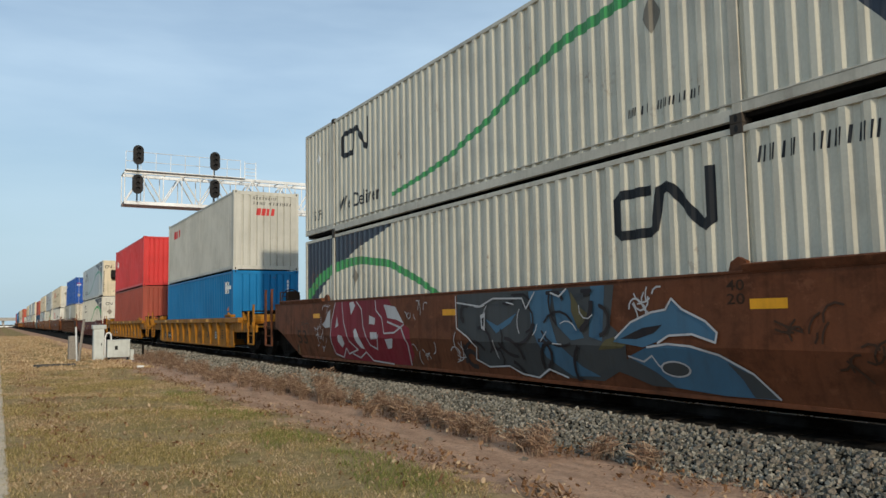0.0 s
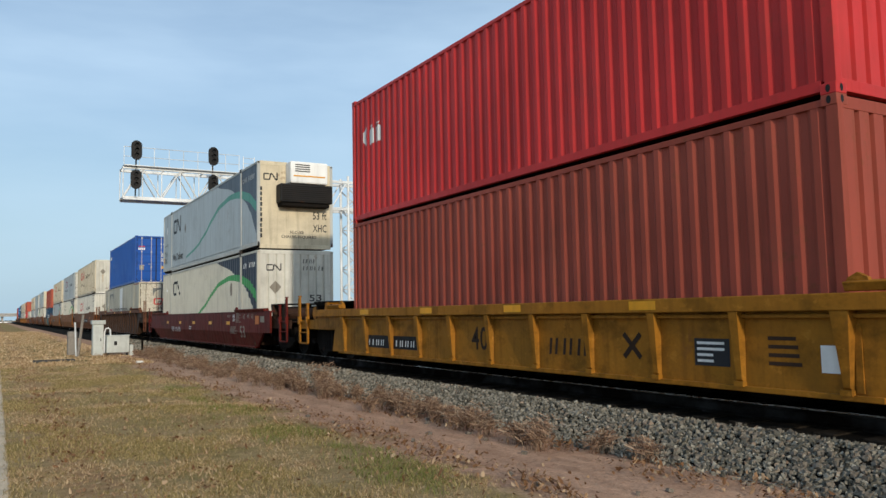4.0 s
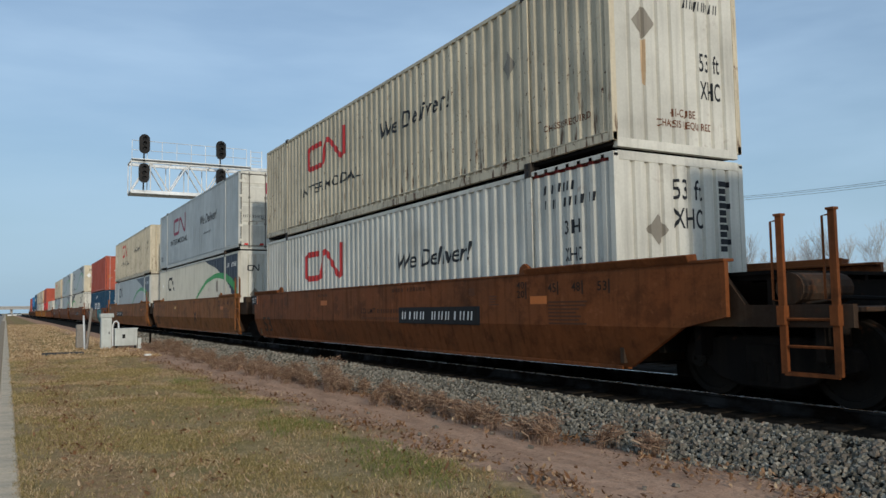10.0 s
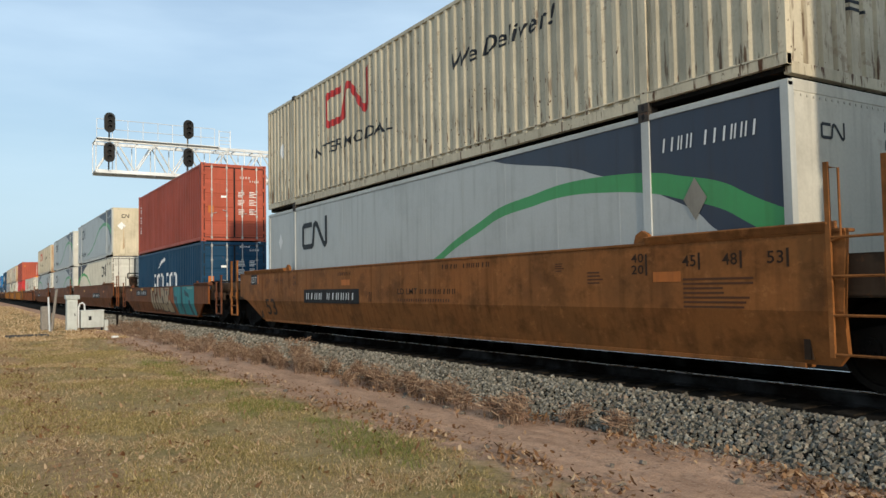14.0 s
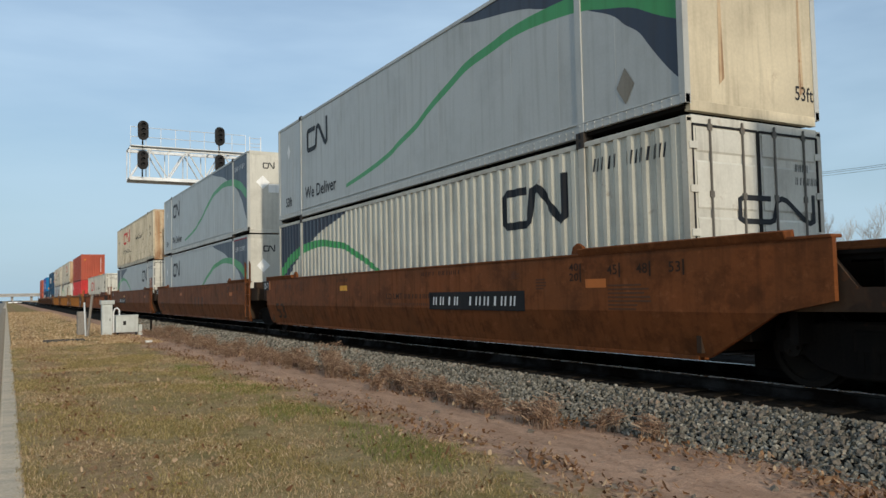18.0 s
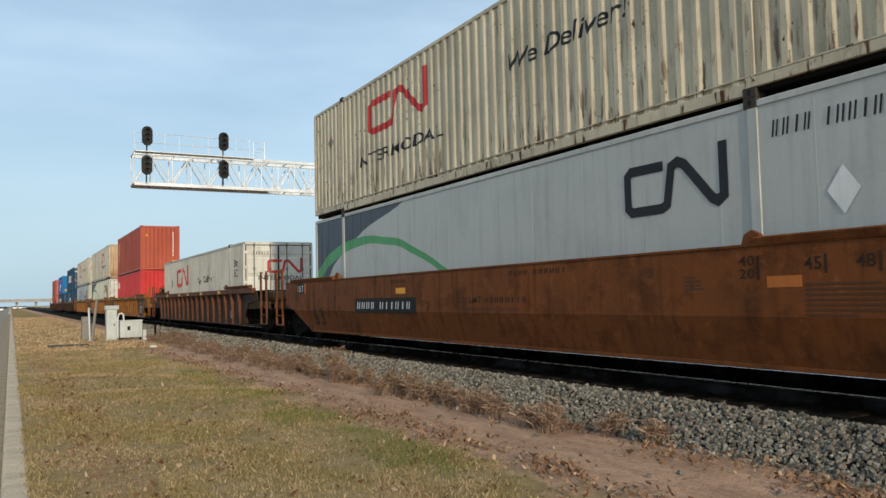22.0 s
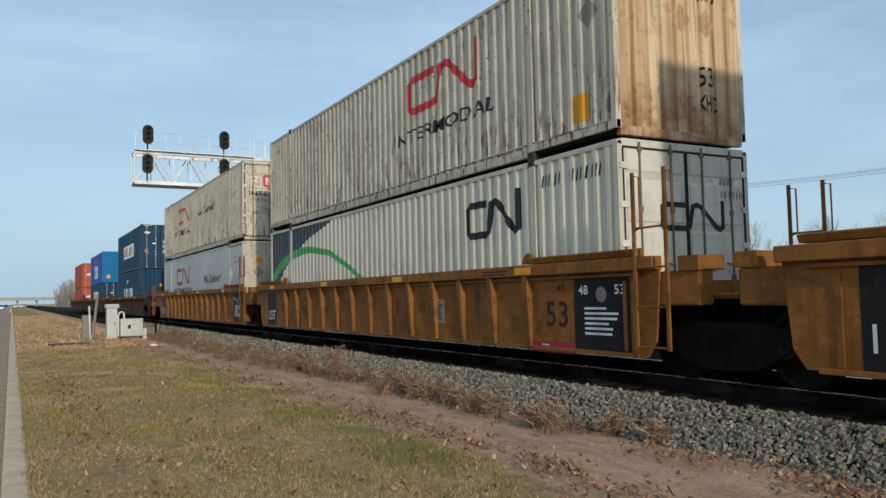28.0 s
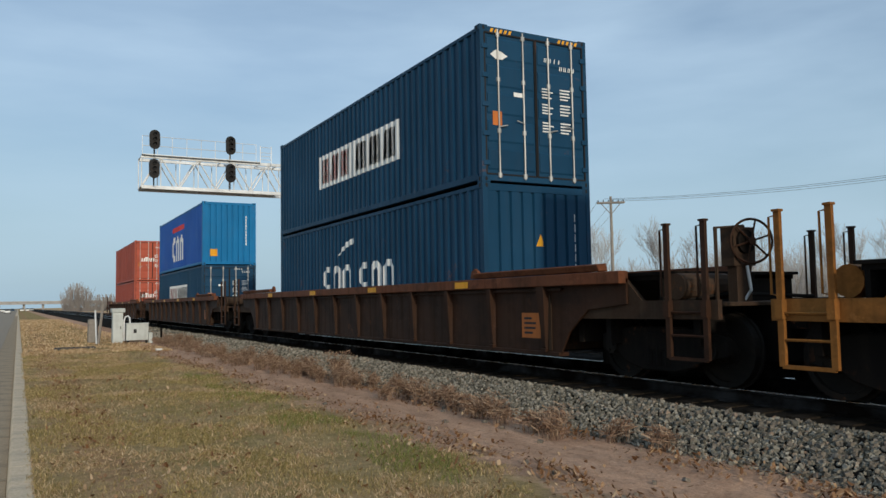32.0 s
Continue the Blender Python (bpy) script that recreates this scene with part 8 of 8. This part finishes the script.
def build_growth():
    green, _, _, _ = island_material("green_grass_blades", [(0.0, (0.125, 0.098, 0.036)), (0.4, (0.235, 0.184, 0.072)), (0.75, (0.345, 0.265, 0.118)), (1.0, (0.49, 0.37, 0.195))])
    straw, _, _, _ = island_material("straw_grass_blades", [(0.0, (0.24, 0.155, 0.082)), (0.4, (0.38, 0.262, 0.146)), (0.8, (0.52, 0.378, 0.225)), (1.0, (0.64, 0.49, 0.32))])
    bare = lambda x, y: 0.25 + 0.75 * max(0.0, min(1.0, (0.20 - patch(x, y, 0.75, 11)) / 0.12))
    edge = lambda x, y: bare(x, y) * max(0.0, min(1.0, (4.15 + 0.9 * patch(x, y, 1.1) + 0.4 * patch(x, y, 3.1, 7) - x) / 0.5))
    blades("grass", "short green lawn grass on the verge", 72000, (0.10, 4.6), (2.6, 30), 0.042, green, 1, lambda x, y: edge(x, y) * min(1, max(0.06, 0.42 + 2.4 * patch(x, y) + 1.2 * patch(x, y, 2.7, 4))))
    blades("dry_grass", "short dry straw-coloured grass on the verge", 62000, (0.10, 4.7), (2.6, 32), 0.038, straw, 2, lambda x, y: edge(x, y) * min(1, max(0.08, 0.42 - 1.6 * patch(x, y) + 1.2 * patch(x, y, 2.2, 9))), lean=0.9)
    blades("far_grass", "short mixed grass farther along the verge", 16000, (0.17, 5.0), (30, 120), 0.07, straw, 8, lambda x, y: min(1, max(0.2, 0.6 - 1.0 * patch(x, y))), width=0.008)
    blades("near_grass", "short mixed grass beside the filming place", 30000, (0.12, 4.4), (2.7, -6), 0.042, green, 15, lambda x, y: edge(x, y) * 0.8)
    # brighter tufts beside the dirt
    blades("green_tuft", "brighter green tufts at the edge of the dirt", 4000, (2.9, 4.4), (4.6, 19), 0.065, island_material("bright_grass", [(0.0, (0.085, 0.105, 0.024)), (0.6, (0.17, 0.185, 0.055)), (1.0, (0.27, 0.25, 0.10))])[0], 3,
           lambda x, y: max(0.0, min(1.0, (0.34 + 0.9 * patch(x, y, 0.9, 6) + 0.5 * patch(x, y, 2.8) - abs((x - 3.62) + 0.02 * (y - 7))) / 0.35)))
    # dead leaves
    leaf, _, _, _ = island_material("dead_leaves", [(0.0, (0.095, 0.045, 0.022)), (0.4, (0.20, 0.105, 0.055)), (0.8, (0.32, 0.195, 0.11)), (1.0, (0.46, 0.33, 0.21))])
    rnd = np.random.default_rng(6)
    verts, faces = [], []
    n = 0
    while n < 7800:
        y = 3.0 + 34 * rnd.uniform() ** 2.0
        x = rnd.uniform(0.3, 6.2)
        band = math.exp(-((x - 4.25) / 0.36) ** 2) * 0.9 + math.exp(-((x - 0.85) / 0.30) ** 2) * 0.30 + math.exp(-((x - 5.75) / 0.28) ** 2) * 0.8 + 0.05 * (x < 4.0) * (1 + 1.5 * patch(x, y, 1.3, 5)) + 0.035
        if rnd.uniform() > band * max(0.03, 0.5 + 1.5 * patch(x, y, 1.6, 2)):
            continue
        n += 1
        s = rnd.uniform(0.011, 0.030)
        a = rnd.uniform(0, 2 * math.pi)
        z = ground_height(x, y) + rnd.uniform(0.004, 0.03 if x < 3.8 else 0.075)
        t1, t2 = rnd.normal(0, 0.6, 2)
        ca, sa_ = math.cos(a), math.sin(a)
        k = len(verts)
        for p, q, c in ((-1.2, 0, 0.3), (-0.3, -0.65, 0.1), (0.5, -0.5, 0.12), (1.2, 0, 0.45), (0.4, 0.55, 0.1), (-0.4, 0.6, 0.12)):
            px, py = p * s, q * s
            verts.append((x + px * ca - py * sa_, y + px * sa_ + py * ca, z + t1 * px + t2 * py + c * s))
        faces += [(k, k + 1, k + 2, k + 3), (k, k + 3, k + 4, k + 5)]
    tagged(raw("dead_leaves", verts, faces, leaf), "curled brown dead leaves on grass and dirt", "leaves", kind="stuff")


def weed(seed, h, n):
    """A clump of dry stalks with seed heads."""
    rnd = random.Random(seed)
    verts, faces = [], []
    for i in range(n):
        a, r = rnd.uniform(0, 2 * math.pi), rnd.uniform(0, 0.16)
        x, y = r * math.cos(a), r * math.sin(a)
        hh = h * rnd.uniform(0.45, 1.0)
        lx, ly = rnd.gauss(0, 0.22) * hh, rnd.gauss(0, 0.22) * hh
        p = Vector((x, y, -0.02))
        for s in range(3):
            q = Vector((x + lx * ((s + 1) / 3) ** 1.4, y + ly * ((s + 1) / 3) ** 1.4, hh * (s + 1) / 3))
            w = 0.004 - 0.0008 * s
            b = rnd.uniform(0, math.pi)
            d = Vector((math.cos(b) * w, math.sin(b) * w, 0))
            k = len(verts)
            verts += [p - d, p + d, q + d, q - d]
            faces.append((k, k + 1, k + 2, k + 3))
            if s:
                for _ in range(3):
                    e = q + Vector((rnd.gauss(0, 0.05), rnd.gauss(0, 0.05), rnd.uniform(0.0, 0.08)))
                    k = len(verts)
                    verts += [q, q + Vector((0.006, 0.004, 0.006)), e, e + Vector((-0.008, 0.006, -0.008))]
                    faces.append((k, k + 1, k + 2, k + 3))
            p = q
    root = raw("dry_weed", [tuple(v) for v in verts], faces, M["weed"])
    tagged(root, "clump of dry reddish-brown weeds at the ballast foot", "weed", "dry weeds by the ballast")
    return root


M["weed"] = island_material("dry_weed_stalks", [(0.0, (0.11, 0.065, 0.046)), (0.5, (0.225, 0.142, 0.098)), (1.0, (0.40, 0.29, 0.20))])[0]


def build_weeds():
    rnd = random.Random(9)
    kinds = [weed(21, 0.30, 46), weed(22, 0.40, 60), weed(23, 0.24, 40), weed(24, 0.62, 85)]
    used = [False] * 4
    spots = [(5.72, 14.9, 3), (5.55, 14.4, 1), (5.9, 15.3, 1), (5.8, 7.75, 0), (5.7, 11.2, 1), (5.9, 10.6, 0), (5.45, 12.0, 2), (5.85, 9.4, 0)]
    y = 16.0
    while y < 36:
        spots.append((rnd.uniform(5.1, 6.1), y, rnd.choice((0, 1, 1, 2, 2))))
        y += rnd.uniform(0.25, 0.55)
    y = 6.2
    while y < 16:
        spots.append((rnd.uniform(5.4, 6.15), y, rnd.choice((0, 2, 2))))
        y += rnd.uniform(0.3, 0.8)
    for x, y, k in spots:
        m = pose(x, y, ground_height(x, y) - 0.005, 0, 0, rnd.uniform(0, 360))
        if used[k]:
            copy_thing(kinds[k], m)
        else:
            kinds[k].matrix_basis, used[k] = m, True


def stone_shape(rnd, size):
    s = size * rnd.uniform(0.7, 1.25)
    c = [(-1, -1, -1), (1, -1, -1), (1, 1, -1), (-1, 1, -1), (-1, -1, 1), (1, -1, 1), (1, 1, 1), (-1, 1, 1)]
    e = Euler((rnd.uniform(0, 6), rnd.uniform(0, 6), rnd.uniform(0, 6))).to_matrix()
    k = (rnd.uniform(0.55, 1.0), rnd.uniform(0.5, 0.9), rnd.uniform(0.4, 0.75))
    return [e @ Vector((p[0] * k[0] * rnd.uniform(0.55, 1.1), p[1] * k[1] * rnd.uniform(0.55, 1.1), p[2] * k[2] * rnd.uniform(0.55, 1.1))) * s * 0.5 for p in c]


CUBE = ((0, 3, 2, 1), (4, 5, 6, 7), (0, 1, 5, 4), (1, 2, 6, 5), (2, 3, 7, 6), (3, 0, 4, 7))


def bed_height(x):
    return float(np.interp(x, [DC - 2.45, DC - 2.25, DC - 1.62, DC - 1.30, DC], [-0.12, 0.0, 0.28, 0.305, 0.305]))


def build_stones():
    rnd = random.Random(12)
    stone, nt, b, col = island_material("grey_ballast_stone", [(0.0, (0.065, 0.060, 0.048)), (0.35, (0.150, 0.138, 0.112)), (0.7, (0.240, 0.220, 0.180)), (0.94, (0.35, 0.32, 0.265)), (1.0, (0.22, 0.14, 0.095))], 0.85)
    verts, faces = [], []

    def pour(count, y0, y1, size, power):
        for _ in range(count):
            x = rnd.uniform(5.98, 7.0)
            if x < 6.2 and rnd.random() < 0.72 * (6.2 - x) / 0.22 + 0.1:
                continue
            y = y0 + (y1 - y0) * rnd.random() ** power
            s = size * rnd.choice((0.7, 0.85, 1.0, 1.0, 1.2))
            z = max(bed_height(x), -0.03) + s * rnd.uniform(0.05, 0.40)
            k = len(verts)
            verts.extend((v.x + x, v.y + y, v.z + z) for v in stone_shape(rnd, s))
            faces.extend(tuple(i + k for i in f) for f in CUBE)

    pour(17500, 2.0, 16.0, 0.050, 1.0)
    pour(7000, 16.0, 32.0, 0.075, 1.0)
    pour(3500, 32.0, 60.0, 0.10, 1.0)
    tagged(raw("ballast_stones", verts, faces, stone), "crushed grey ballast stones along the track", "ballast", kind="stuff")
    # the nearest ones singly
    root = empty("loose_ballast")
    tagged(root, "loose grey ballast stones at the foot of the bed", "ballast", kind="structure")
    single = grain_material("grey_stone", (0.10, 0.085, 0.068), (0.25, 0.215, 0.175), 30, 0.85)
    shapes = []
    for k in range(8):
        me = bpy.data.meshes.new("stone")
        me.from_pydata([tuple(v) for v in stone_shape(rnd, 0.075)], [], [tuple(f) for f in CUBE])
        me.materials.append(single)
        shapes.append(me)
    for i in range(290):
        ob = part("stone", rnd.choice(shapes), None, root)
        x, y = rnd.uniform(6.0, 7.0), rnd.uniform(3.4, 7.5)
        if i % 9 == 0:
            x, y = rnd.uniform(4.3, 6.0), rnd.uniform(3.5, 12.0)
            ob.location = (x, y, ground_height(x, y) + 0.012)
        else:
            ob.location = (x, y, bed_height(x) + 0.03)
        ob.rotation_euler = (0, 0, rnd.uniform(0, 6.28))


build_growth()
build_weeds()
build_stones()


# ---- what moves ----
def travel(t):
    ts, ds = [a for a, _ in TRAVEL], [b for _, b in TRAVEL]
    return float(np.interp(t, ts, ds))


def motions():
    for ob, u, z in MOVERS:
        walk(ob, [(t, pose(DC, u - d, z)) for t, d in TRAVEL])
    # wheels roll without slipping
    steps = np.linspace(0, 32, 961)
    turns = [(t, math.degrees(travel(t) / 0.46)) for t in steps]
    for w, dy in SPINNERS:
        walk(w, [(t, pose(0, dy, 0.46, a, 0, 0)) for t, a in turns])


motions()
